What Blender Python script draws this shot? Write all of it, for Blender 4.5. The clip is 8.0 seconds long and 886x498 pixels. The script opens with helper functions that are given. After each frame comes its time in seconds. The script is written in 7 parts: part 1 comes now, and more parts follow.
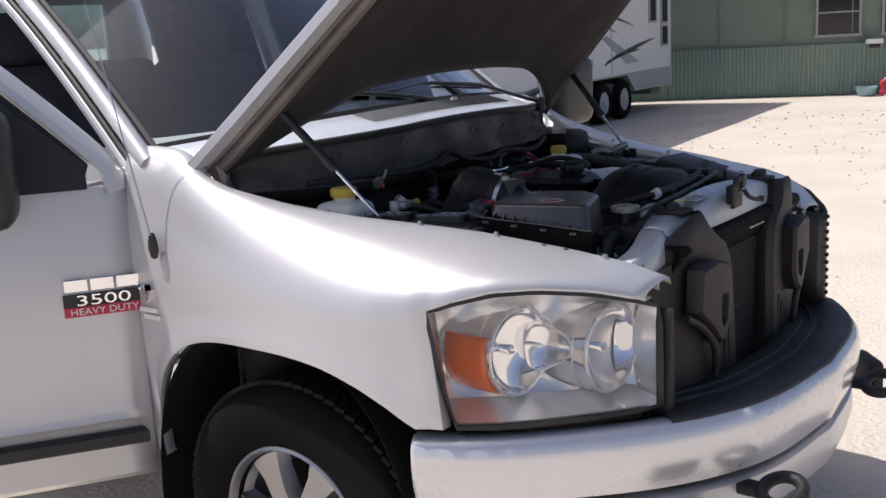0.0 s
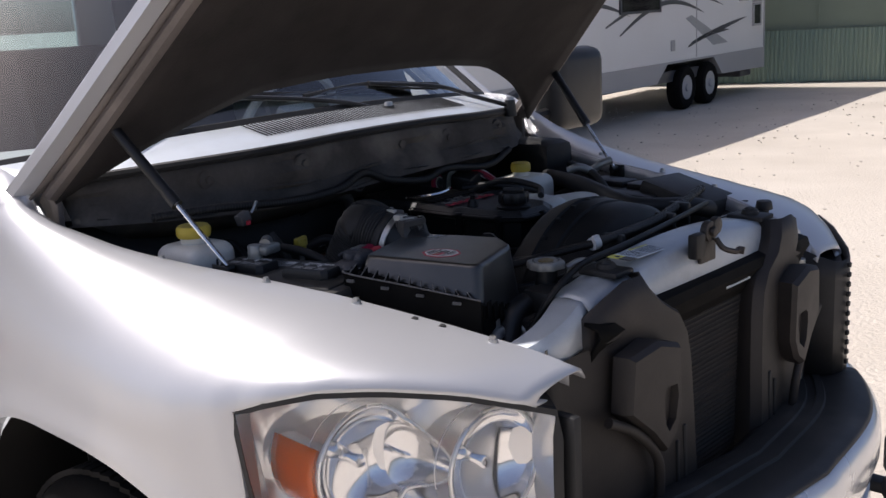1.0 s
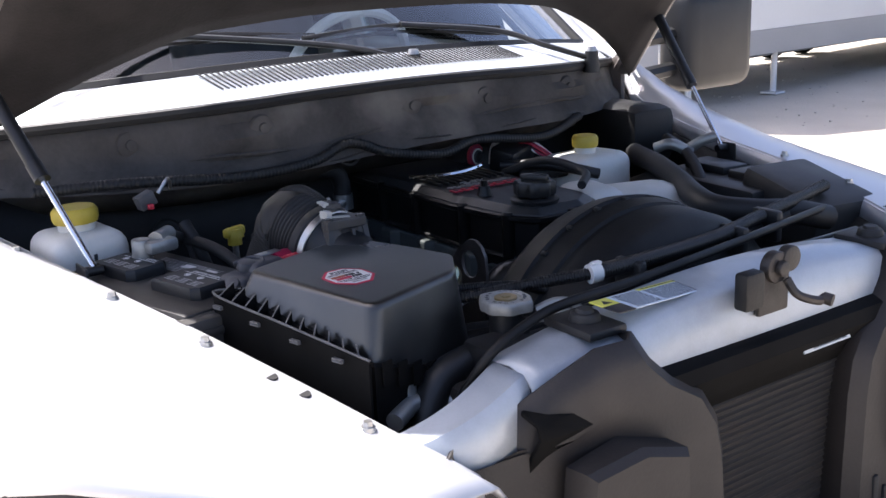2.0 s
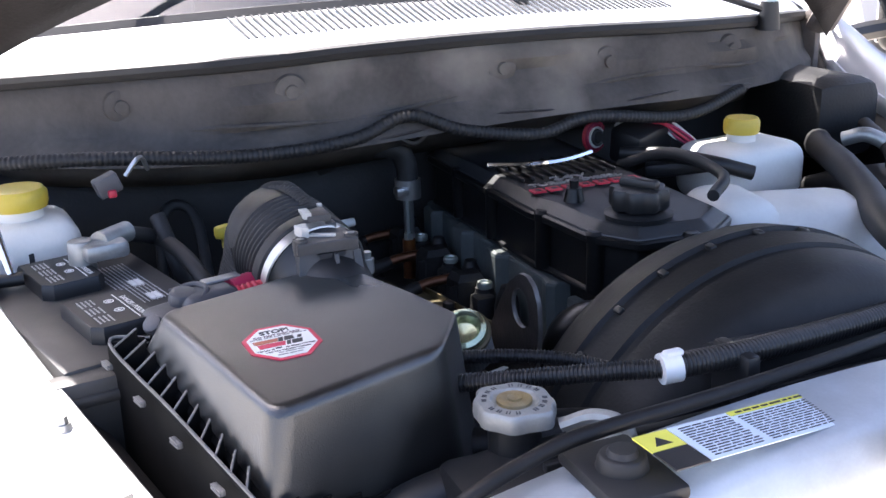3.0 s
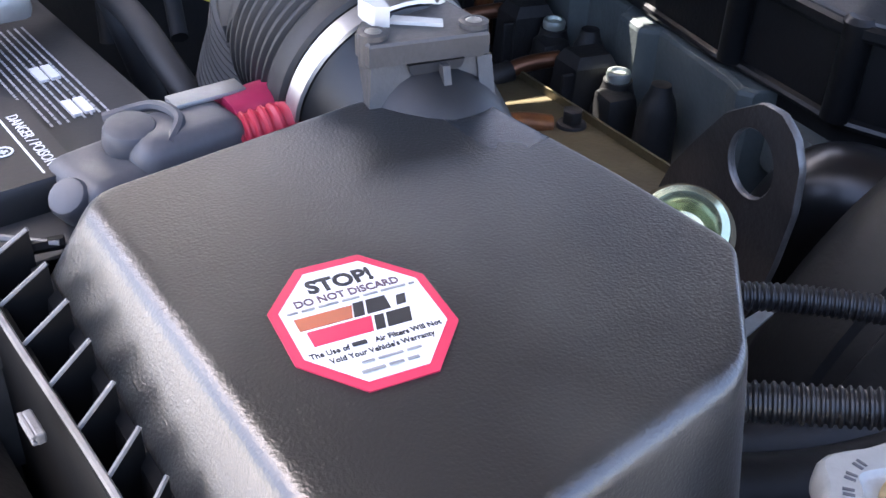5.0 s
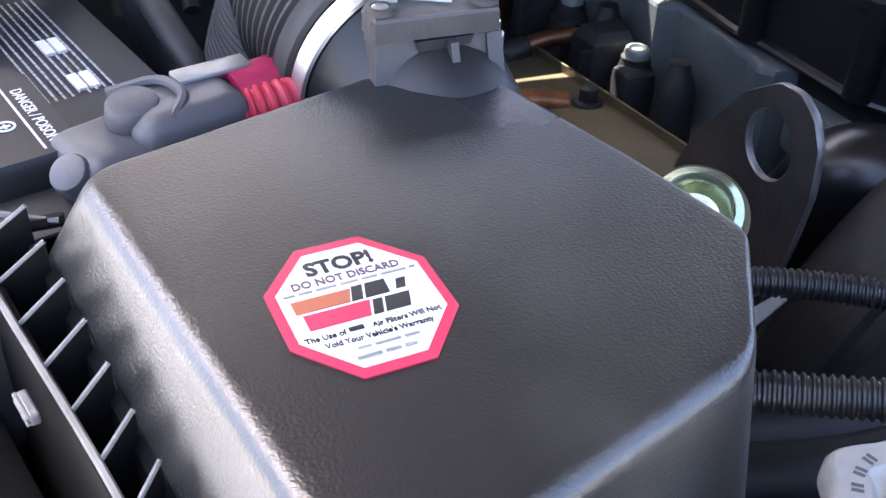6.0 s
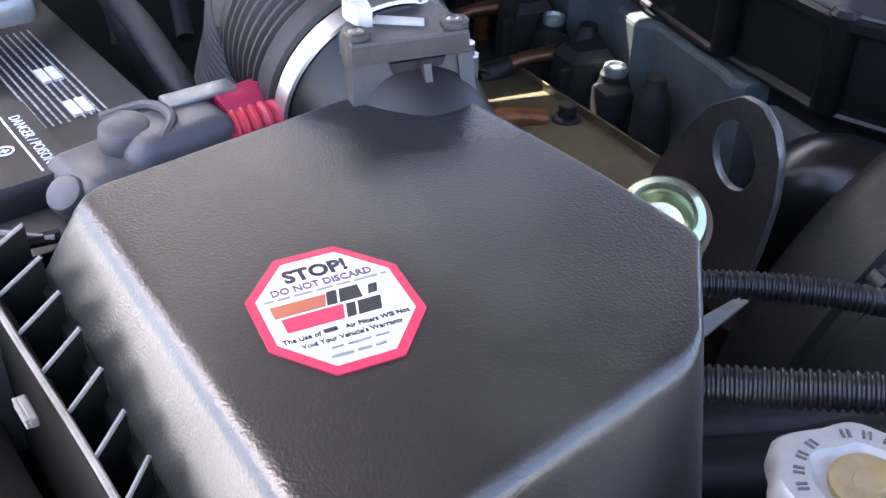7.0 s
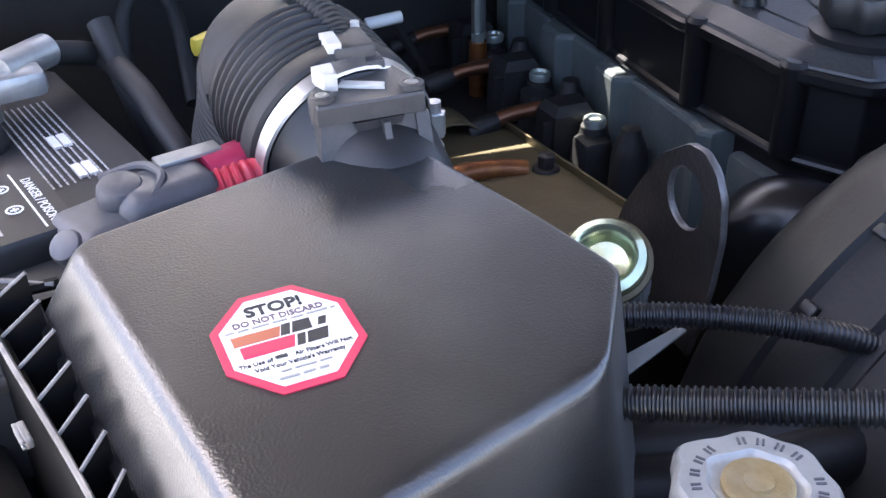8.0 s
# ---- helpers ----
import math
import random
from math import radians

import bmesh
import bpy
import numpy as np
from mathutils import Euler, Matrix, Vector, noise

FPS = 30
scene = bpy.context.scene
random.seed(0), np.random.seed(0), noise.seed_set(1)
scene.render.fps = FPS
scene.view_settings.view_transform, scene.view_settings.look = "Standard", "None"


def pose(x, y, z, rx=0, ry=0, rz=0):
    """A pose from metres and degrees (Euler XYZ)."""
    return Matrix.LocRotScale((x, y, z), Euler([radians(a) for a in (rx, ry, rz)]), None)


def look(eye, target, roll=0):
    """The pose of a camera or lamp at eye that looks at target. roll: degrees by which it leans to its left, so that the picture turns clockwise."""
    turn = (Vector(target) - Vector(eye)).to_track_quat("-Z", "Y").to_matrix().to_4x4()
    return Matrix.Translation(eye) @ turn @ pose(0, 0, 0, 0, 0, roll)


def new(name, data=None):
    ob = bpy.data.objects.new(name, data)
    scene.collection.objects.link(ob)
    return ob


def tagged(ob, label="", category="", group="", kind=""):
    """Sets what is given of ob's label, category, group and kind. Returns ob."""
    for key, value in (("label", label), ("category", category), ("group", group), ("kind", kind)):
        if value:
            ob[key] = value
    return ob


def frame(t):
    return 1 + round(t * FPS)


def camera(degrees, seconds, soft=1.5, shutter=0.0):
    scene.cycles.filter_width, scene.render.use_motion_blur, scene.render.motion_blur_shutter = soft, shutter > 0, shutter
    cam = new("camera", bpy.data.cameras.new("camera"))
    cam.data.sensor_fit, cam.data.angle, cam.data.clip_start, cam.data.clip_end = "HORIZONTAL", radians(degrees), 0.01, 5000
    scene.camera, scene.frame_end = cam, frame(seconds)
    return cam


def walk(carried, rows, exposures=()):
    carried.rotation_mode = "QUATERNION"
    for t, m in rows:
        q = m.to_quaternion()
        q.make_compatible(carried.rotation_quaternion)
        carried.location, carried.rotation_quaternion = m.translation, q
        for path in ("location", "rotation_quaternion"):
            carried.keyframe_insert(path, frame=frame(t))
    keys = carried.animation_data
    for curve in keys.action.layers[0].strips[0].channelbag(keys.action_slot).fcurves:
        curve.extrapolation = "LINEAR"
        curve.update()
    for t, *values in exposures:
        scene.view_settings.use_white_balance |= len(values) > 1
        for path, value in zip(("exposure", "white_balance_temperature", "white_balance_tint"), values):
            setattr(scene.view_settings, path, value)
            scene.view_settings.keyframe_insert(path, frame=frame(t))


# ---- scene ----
cam = camera(46.5, 8.0)
PATH = [
    (0, (1.018, -2.635, 1.657), (-0.182, -1.09, 1.24), -3.2),
    (0.5, (1.034, -2.225, 1.638), (-0.252, -0.762, 1.182), -2.6),
    (1, (0.977, -1.829, 1.667), (-0.363, -0.415, 1.217), -3.1),
    (1.2, (0.97, -1.661, 1.656), (-0.438, -0.311, 1.213), -3.0),
    (2.3, (0.698, -0.922, 1.592), (-0.949, 0.065, 1.035), -3.1),
    (2.5, (0.637, -0.843, 1.585), (-1.045, 0.084, 1.026), -3.6),
    (2.8, (0.55, -0.708, 1.579), (-1.178, 0.105, 0.984), -2.9),
    (3, (0.478, -0.637, 1.569), (-1.285, 0.067, 0.939), -1.9),
    (3.5, (0.281, -0.562, 1.534), (-1.464, -0.003, 0.733), -0.5),
    (4, (0.083, -0.561, 1.503), (-1.55, 0.055, 0.526), 1.0),
    (4.5, (-0.009, -0.561, 1.474), (-1.545, 0.083, 0.367), 1.4),
    (5.8, (-0.052, -0.551, 1.454), (-1.535, 0.097, 0.279), 2.9),
    (6, (-0.048, -0.549, 1.456), (-1.536, 0.066, 0.269), 2.1),
    (6.5, (-0.04, -0.55, 1.459), (-1.537, 0.055, 0.28), 1.4),
    (7, (-0.02, -0.546, 1.468), (-1.532, 0.071, 0.313), 0.9),
    (7.5, (-0.001, -0.546, 1.477), (-1.541, 0.065, 0.356), -0.8),
    (8, (0.041, -0.524, 1.492), (-1.552, 0.044, 0.425), -1.8),
]
EXPOSURES = [(0, 0.2, 6300, 16), (1.0, 0.12, 6300, 16), (2.3, 1.95, 6200, 16), (3.0, 2.6, 6300, 16), (3.5, 2.95, 6300, 16), (4.0, 3.3, 6350, 16), (4.5, 3.4, 6400, 16), (6.0, 3.6, 6400, 16), (7.0, 3.55, 6400, 16), (8.0, 3.5, 6450, 16)]
walk(cam, [(t, look(eye, target, roll)) for t, eye, target, roll in PATH], EXPOSURES)

# ---- world, sun, exposure ----
SUN_TO = Vector((-0.44, -0.18, 0.88)).normalized()
world = bpy.data.worlds.new("world")
scene.world = world
world.use_nodes = True
wn = world.node_tree.nodes
sky = wn.new("ShaderNodeTexSky")
sky.sky_type, sky.sun_disc = "NISHITA", False
sky.sun_elevation = math.asin(SUN_TO.z)
sky.sun_rotation = math.atan2(SUN_TO.x, SUN_TO.y)
sky.altitude, sky.air_density, sky.dust_density, sky.ozone_density = 700, 0.75, 5.0, 0.4
world.node_tree.links.new(sky.outputs[0], wn["Background"].inputs[0])
wn["Background"].inputs[1].default_value = 0.12
sun = new("sun", bpy.data.lights.new("sun", "SUN"))
sun.data.energy, sun.data.angle, sun.data.color = 4.2, radians(0.55), (1.0, 0.95, 0.87)
sun.matrix_world = look(SUN_TO * 30, (0, 0, 0))


# ---- materials ----
def material(name, color, rough=0.5, metal=0.0, vary=0.15, scale=8.0, grain=60.0, bump=0.1, coat=0.0, second=None,
             spot=0.0, spot_color=(0.3, 0.27, 0.22), spec=0.5, transmission=0.0, stretch=(1, 1, 1), depth=0.002, alpha=1.0, sheen=0.0):
    """A surface with a base colour, broad and fine variation, optional dirt patches and relief."""
    m = bpy.data.materials.new(name)
    m.use_nodes = True
    nt = m.node_tree
    n, link = nt.nodes, nt.links.new
    b = n["Principled BSDF"]
    tc, mp = n.new("ShaderNodeTexCoord"), n.new("ShaderNodeMapping")
    mp.inputs["Scale"].default_value = stretch
    link(tc.outputs["Object"], mp.inputs[0])
    big, fine = n.new("ShaderNodeTexNoise"), n.new("ShaderNodeTexNoise")
    big.inputs["Scale"].default_value, fine.inputs["Scale"].default_value = scale, grain
    big.inputs["Detail"].default_value, fine.inputs["Detail"].default_value = 5, 3
    link(mp.outputs[0], big.inputs[0]), link(mp.outputs[0], fine.inputs[0])
    mix = n.new("ShaderNodeMix")
    mix.data_type = "RGBA"
    c2 = second or tuple(max(0, c * (1 - 2 * vary)) for c in color)
    mix.inputs[6].default_value = (*color, 1)
    mix.inputs[7].default_value = (*c2, 1)
    add = n.new("ShaderNodeMath")
    add.operation = "MULTIPLY_ADD"
    link(fine.outputs[0], add.inputs[0])
    add.inputs[1].default_value = 0.5
    half = n.new("ShaderNodeMath")
    half.operation = "MULTIPLY_ADD"
    link(big.outputs[0], half.inputs[0])
    half.inputs[1].default_value, half.inputs[2].default_value = 1.6, -0.55
    link(half.outputs[0], add.inputs[2])
    add.use_clamp = True
    link(add.outputs[0], mix.inputs[0])
    out = mix.outputs[2]
    if spot:
        dirt = n.new("ShaderNodeTexNoise")
        dirt.inputs["Scale"].default_value, dirt.inputs["Detail"].default_value = scale * 0.6, 8
        ramp = n.new("ShaderNodeMapRange")
        ramp.inputs["From Min"].default_value, ramp.inputs["From Max"].default_value = 0.5, 0.72
        ramp.inputs["To Max"].default_value = spot
        link(mp.outputs[0], dirt.inputs[0]), link(dirt.outputs[0], ramp.inputs[0])
        mix2 = n.new("ShaderNodeMix")
        mix2.data_type = "RGBA"
        mix2.inputs[7].default_value = (*spot_color, 1)
        link(ramp.outputs[0], mix2.inputs[0]), link(out, mix2.inputs[6])
        out = mix2.outputs[2]
    link(out, b.inputs["Base Color"])
    rr = n.new("ShaderNodeMath")
    rr.operation = "MULTIPLY_ADD"
    link(big.outputs[0], rr.inputs[0])
    rr.inputs[1].default_value, rr.inputs[2].default_value = 0.25 * rough, rough * 0.875
    link(rr.outputs[0], b.inputs["Roughness"])
    b.inputs["Metallic"].default_value = metal
    b.inputs["Coat Weight"].default_value = coat
    b.inputs["Coat Roughness"].default_value = 0.04
    b.inputs["Specular IOR Level"].default_value = spec
    b.inputs["Transmission Weight"].default_value = transmission
    b.inputs["Alpha"].default_value = alpha
    b.inputs["Sheen Weight"].default_value, b.inputs["Sheen Roughness"].default_value = sheen, 0.35
    if bump:
        bp = n.new("ShaderNodeBump")
        bp.inputs["Strength"].default_value, bp.inputs["Distance"].default_value = bump, depth
        link(fine.outputs[0], bp.inputs["Height"])
        link(bp.outputs[0], b.inputs["Normal"])
    return m


def glass(name, tint=(0.9, 0.95, 0.95), rough=0.0, clear=0.85):
    """A thin pane: mostly see-through, with a real gloss on top."""
    m = bpy.data.materials.new(name)
    m.use_nodes = True
    nt = m.node_tree
    n, link = nt.nodes, nt.links.new
    n.remove(n["Principled BSDF"])
    tr, gl, mx, fr = (n.new("ShaderNodeBsdfTransparent"), n.new("ShaderNodeBsdfGlossy"), n.new("ShaderNodeMixShader"), n.new("ShaderNodeFresnel"))
    tr.inputs[0].default_value = (*tint, 1)
    gl.inputs["Roughness"].default_value = rough
    fr.inputs[0].default_value = 1.5
    k = n.new("ShaderNodeMath")
    k.operation = "MULTIPLY"
    k.use_clamp = True
    k.inputs[1].default_value = clear
    link(fr.outputs[0], k.inputs[0])
    link(k.outputs[0], mx.inputs[0]), link(tr.outputs[0], mx.inputs[1]), link(gl.outputs[0], mx.inputs[2])
    link(mx.outputs[0], n["Material Output"].inputs[0])
    return m


def sensor_shadow(m, x0, y0, slope):
    """Paints the sensor's shadow, with a ragged front edge, into a dusty lid's colour and gloss: behind x0, beyond a
    straight line through y0.
    """
    nt = m.node_tree
    n, link = nt.nodes, nt.links.new
    b = n["Principled BSDF"]

    def calc(op, a, c, e=None):
        k = n.new("ShaderNodeMath")
        k.operation = op
        for i, v in enumerate((a, c, e)):
            if v is None:
                continue
            if isinstance(v, (int, float)):
                k.inputs[i].default_value = v
            else:
                link(v, k.inputs[i])
        return k.outputs[0]
    tc, sep, rag = n.new("ShaderNodeTexCoord"), n.new("ShaderNodeSeparateXYZ"), n.new("ShaderNodeTexNoise")
    link(tc.outputs["Object"], sep.inputs[0]), link(tc.outputs["Object"], rag.inputs[0])
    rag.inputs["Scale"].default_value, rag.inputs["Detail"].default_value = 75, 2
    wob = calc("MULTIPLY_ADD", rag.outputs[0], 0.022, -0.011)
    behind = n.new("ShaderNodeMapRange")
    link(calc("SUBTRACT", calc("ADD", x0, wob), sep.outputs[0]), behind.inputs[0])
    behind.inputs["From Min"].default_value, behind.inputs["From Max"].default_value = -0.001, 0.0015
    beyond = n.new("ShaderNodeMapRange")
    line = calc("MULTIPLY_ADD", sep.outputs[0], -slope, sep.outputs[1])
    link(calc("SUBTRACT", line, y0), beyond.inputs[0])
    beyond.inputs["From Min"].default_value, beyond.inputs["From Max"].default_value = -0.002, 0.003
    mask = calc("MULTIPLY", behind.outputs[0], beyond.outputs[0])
    shaded, dull = n.new("ShaderNodeMix"), n.new("ShaderNodeMix")
    shaded.data_type = "RGBA"
    old, rough = b.inputs["Base Color"].links[0].from_socket, b.inputs["Roughness"].links[0].from_socket
    shaded.inputs[7].default_value = (0.006, 0.007, 0.009, 1)
    link(mask, shaded.inputs[0]), link(old, shaded.inputs[6]), link(shaded.outputs[2], b.inputs["Base Color"])
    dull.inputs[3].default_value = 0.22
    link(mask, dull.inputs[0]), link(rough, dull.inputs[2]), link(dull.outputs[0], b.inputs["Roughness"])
    return m


M = {}
M["silver"] = material("silver_paint", (0.56, 0.565, 0.58), 0.36, 0.42, 0.03, 3, 900, 0.05, 0.5, depth=0.0004)
M["bumper"] = material("bumper_silver_paint", (0.70, 0.705, 0.72), 0.27, 0.5, 0.03, 3, 900, 0.04, 0.6, depth=0.0004)
M["silver_inner"] = material("silver_inner_paint", (0.62, 0.67, 0.72), 0.3, 0.25, 0.06, 9, 300, 0.05, 0.5, spot=0.25, spot_color=(0.35, 0.33, 0.3), depth=0.0004)
M["underhood"] = material("underhood_primer", (0.16, 0.14, 0.13), 0.55, 0.1, 0.2, 7, 120, 0.1, spot=0.4, spot_color=(0.28, 0.24, 0.2))
M["mat"] = material("insulation_mat", (0.019, 0.015, 0.014), 0.95, 0, 0.25, 9, 180, 0.5, spot=0.3, spot_color=(0.045, 0.038, 0.034))
M["plastic"] = material("black_plastic", (0.013, 0.0135, 0.0145), 0.45, 0, 0.2, 14, 380, 0.12, depth=0.0006)
M["plastic_dusty"] = material("dusty_black_plastic", (0.026, 0.0255, 0.025), 0.55, 0, 0.2, 10, 300, 0.15, spot=0.6, spot_color=(0.085, 0.078, 0.07), depth=0.0008)
M["lid"] = material("grained_black_lid", (0.011, 0.011, 0.0108), 0.30, 0, 0.3, 15, 700, 0.5, spot=0.7, spot_color=(0.040, 0.039, 0.035), spec=1.0, depth=0.0006, sheen=0.12)
# the sensor's cast shadow, painted dark into the lid colour
sensor_shadow(M["lid"], -0.414, -0.2655, 0.26)
M["tray"] = material("matt_black_plastic", (0.0055, 0.0053, 0.0052), 0.75, 0, 0.2, 14, 380, 0.12, depth=0.0006, spec=0.12)
M["grey_clip"] = material("dull_spring_steel", (0.17, 0.17, 0.17), 0.45, 0.4, 0.25, 60, 400, 0.15)
M["pale_edge"] = material("pale_plastic_edge", (0.16, 0.155, 0.15), 0.45, 0, 0.3, 60, 400, 0.1)
M["guide"] = material("dusty_brown_plastic", (0.023, 0.019, 0.017), 0.6, 0, 0.25, 9, 200, 0.2, spot=0.6, spot_color=(0.042, 0.034, 0.029))
M["cap_metal"] = material("dusty_cap_metal", (0.34, 0.34, 0.32), 0.42, 0.35, 0.12, 60, 400, 0.15, spot=0.4, spot_color=(0.20, 0.195, 0.175))
M["shroud"] = material("dusty_shroud_plastic", (0.017, 0.0166, 0.0163), 0.5, 0, 0.2, 10, 300, 0.15, spot=0.5, spot_color=(0.042, 0.040, 0.037), spec=0.22)
M["cover_top"] = material("dusty_cover_top", (0.022, 0.024, 0.026), 0.45, 0, 0.2, 12, 300, 0.15, spot=0.4, spot_color=(0.04, 0.04, 0.039))
M["print_grey"] = material("worn_print", (0.42, 0.42, 0.42), 0.6, 0, 0.1, 60, 300, 0.0)
M["loom"] = material("loom_plastic", (0.014, 0.014, 0.015), 0.36, 0, 0.2, 14, 380, 0.1, spot=0.4, spot_color=(0.05, 0.045, 0.04), depth=0.0005)
M["rubber"] = material("rubber", (0.018, 0.018, 0.0185), 0.6, 0, 0.2, 10, 150, 0.1)
M["pipe_black"] = material("smooth_black_pipe", (0.006, 0.0065, 0.008), 0.3, 0, 0.2, 10, 150, 0.06, spot=0.3, spot_color=(0.014, 0.013, 0.012))
M["hose"] = material("black_hose_rubber", (0.007, 0.007, 0.0075), 0.5, 0, 0.2, 14, 200, 0.12, spot=0.3, spot_color=(0.016, 0.015, 0.014), spec=0.3)
M["tyre"] = material("tyre_rubber", (0.006, 0.0058, 0.0058), 0.85, 0, 0.2, 6, 90, 0.15, spot=0.2, spot_color=(0.012, 0.011, 0.010), spec=0.12)
# paler than the sidewall: sunlight on the tread painted in, besides dust
M["tread"] = material("sunlit_dusty_tread", (0.020, 0.019, 0.018), 0.9, 0, 0.2, 8, 90, 0.2, spot=0.6, spot_color=(0.05, 0.046, 0.042), spec=0.15)
M["bar_paint"] = material("dusty_bar_paint", (0.46, 0.50, 0.54), 0.4, 0.25, 0.12, 9, 300, 0.1, 0.3, spot=0.6, spot_color=(0.16, 0.15, 0.14), depth=0.0005)
M["alloy"] = material("polished_alloy", (0.36, 0.36, 0.37), 0.32, 0.9, 0.1, 12, 200, 0.03)
M["cover"] = material("valve_cover_plastic", (0.005, 0.0053, 0.006), 0.36, 0, 0.2, 12, 300, 0.12, spot=0.4, spot_color=(0.009, 0.0088, 0.0085), spec=0.35)
M["dusty_panel"] = material("dusty_insulation", (0.095, 0.087, 0.08), 0.85, 0, 0.3, 9, 120, 0.4, second=(0.035, 0.032, 0.03), spot=0.85, spot_color=(0.21, 0.19, 0.165))
M["chrome"] = material("chrome", (0.85, 0.86, 0.88), 0.07, 1.0, 0.02, 10, 200, 0.0)
M["steel"] = material("zinc_steel", (0.55, 0.55, 0.54), 0.35, 0.9, 0.15, 20, 200, 0.1)
M["rusty"] = material("dusty_steel", (0.040, 0.036, 0.034), 0.5, 0.3, 0.25, 30, 300, 0.3, spot=0.6, spot_color=(0.075, 0.06, 0.05))
# paler steel: edge highlights put into the colour
M["edge_glint"] = material("steel_edge_glint", (0.20, 0.185, 0.17), 0.4, 0.5, 0.3, 60, 400, 0.2)
M["alu"] = material("cast_aluminium", (0.42, 0.43, 0.42), 0.42, 0.7, 0.15, 30, 260, 0.2, spot=0.5, spot_color=(0.2, 0.18, 0.15))
M["gold"] = material("zinc_gold_bracket", (0.125, 0.102, 0.055), 0.5, 0.5, 0.2, 20, 250, 0.2, spot=0.6, spot_color=(0.09, 0.065, 0.035))
M["brass"] = material("worn_brass", (0.36, 0.27, 0.13), 0.5, 0.6, 0.2, 60, 400, 0.2, spot=0.5, spot_color=(0.42, 0.38, 0.28))
M["copper"] = material("copper_tube", (0.20, 0.09, 0.05), 0.4, 0.85, 0.2, 30, 200, 0.1)
M["stained"] = material("heat_stained_metal", (0.26, 0.10, 0.025), 0.4, 0.6, 0.3, 45, 250, 0.15, second=(0.06, 0.015, 0.012))
M["green_paint"] = material("engine_grey_green", (0.085, 0.10, 0.098), 0.5, 0.1, 0.2, 18, 220, 0.25, spot=0.4, spot_color=(0.07, 0.066, 0.06))
M["bolt_green"] = material("plated_bolt", (0.50, 0.55, 0.50), 0.35, 0.8, 0.1, 40, 300, 0.05)
M["engine"] = material("engine_black", (0.009, 0.0086, 0.0083), 0.6, 0.1, 0.25, 16, 200, 0.3, spot=0.5, spot_color=(0.018, 0.015, 0.012))
M["white_tank"] = material("milky_plastic", (0.74, 0.73, 0.68), 0.45, 0, 0.1, 10, 200, 0.05, spot=0.35, spot_color=(0.4, 0.37, 0.3))
M["yellow"] = material("yellow_cap", (0.56, 0.43, 0.05), 0.45, 0, 0.12, 20, 200, 0.05, spot=0.4, spot_color=(0.36, 0.28, 0.05))
M["red"] = material("red_plastic", (0.50, 0.025, 0.05), 0.45, 0, 0.12, 30, 200, 0.1)
M["pink"] = material("pink_loom", (0.40, 0.02, 0.07), 0.45, 0, 0.15, 30, 200, 0.1)
M["amber"] = material("amber_lens", (0.85, 0.16, 0.02), 0.2, 0, 0.1, 30, 200, 0.05, 0.5)
M["white"] = material("white_print", (0.72, 0.72, 0.70), 0.5, 0, 0.04, 30, 200, 0.0)
M["orange"] = material("orange_print", (0.36, 0.098, 0.045), 0.5, 0, 0.03, 30, 200, 0.0)
M["crimson"] = material("crimson_print", (0.52, 0.022, 0.065), 0.5, 0, 0.03, 30, 200, 0.0)
M["ink"] = material("ink_print", (0.012, 0.012, 0.014), 0.5, 0, 0.03, 30, 200, 0.0)
M["print_dark"] = material("faded_print", (0.10, 0.06, 0.075), 0.5, 0, 0.03, 30, 200, 0.0)
M["label_yellow"] = material("label_yellow", (0.72, 0.68, 0.10), 0.5, 0, 0.04, 30, 200, 0.0)
M["grey_lens"] = material("grey_connector", (0.075, 0.075, 0.082), 0.5, 0, 0.15, 25, 200, 0.1)
M["cloth"] = material("seat_cloth", (0.055, 0.058, 0.068), 0.9, 0, 0.15, 12, 300, 0.3)
M["reflector_rim"] = material("reflector_rim", (0.92, 0.92, 0.91), 0.28, 0.9, 0.03, 10, 100, 0.0)
M["dash"] = material("dash_plastic", (0.50, 0.52, 0.54), 0.7, 0, 0.12, 10, 250, 0.15)
M["glass"] = glass("window_glass", (0.66, 0.78, 0.80), 0.0, 2.6)
M["screen"] = glass("windscreen_glass", (0.84, 0.94, 0.95), 0.05, 2.4)
M["lens"] = glass("clear_lens", (0.99, 0.99, 1.0), 0.0, 0.7)
M["dark_glass"] = material("dark_glass", (0.01, 0.011, 0.013), 0.05, 0, 0.1, 3, 30, 0.0)
M["reflector"] = material("reflector", (0.98, 0.98, 0.98), 0.09, 0.9, 0.02, 10, 100, 0.0)
M["reflector_soft"] = material("satin_reflector", (0.95, 0.95, 0.94), 0.26, 0.6, 0.02, 10, 100, 0.0)
M["core"] = material("radiator_core", (0.020, 0.018, 0.016), 0.8, 0.2, 0.2, 8, 300, 0.3, spot=0.6, spot_color=(0.04, 0.031, 0.025), stretch=(1, 1, 12))


# ---- mesh helpers ----
def link_mesh(name, me, mat, parent=None, label="", smooth=True):
    ob = new(name, me)
    if mat is not None and not me.materials:
        me.materials.append(mat)
    if smooth:
        for p in me.polygons:
            p.use_smooth = True
        me.set_sharp_from_angle(angle=radians(38))
    if parent is not None:
        ob.parent = parent
    return tagged(ob, label)


def part(name, bm, mat, parent=None, label="", smooth=True):
    me = bpy.data.meshes.new(name)
    bmesh.ops.recalc_face_normals(bm, faces=bm.faces)
    bm.to_mesh(me)
    bm.free()
    return link_mesh(name, me, mat, parent, label, smooth)


def empty(name, loc, label, category, group="", kind=""):
    ob = new(name)
    ob.location = loc
    return tagged(ob, label, category, group, kind)


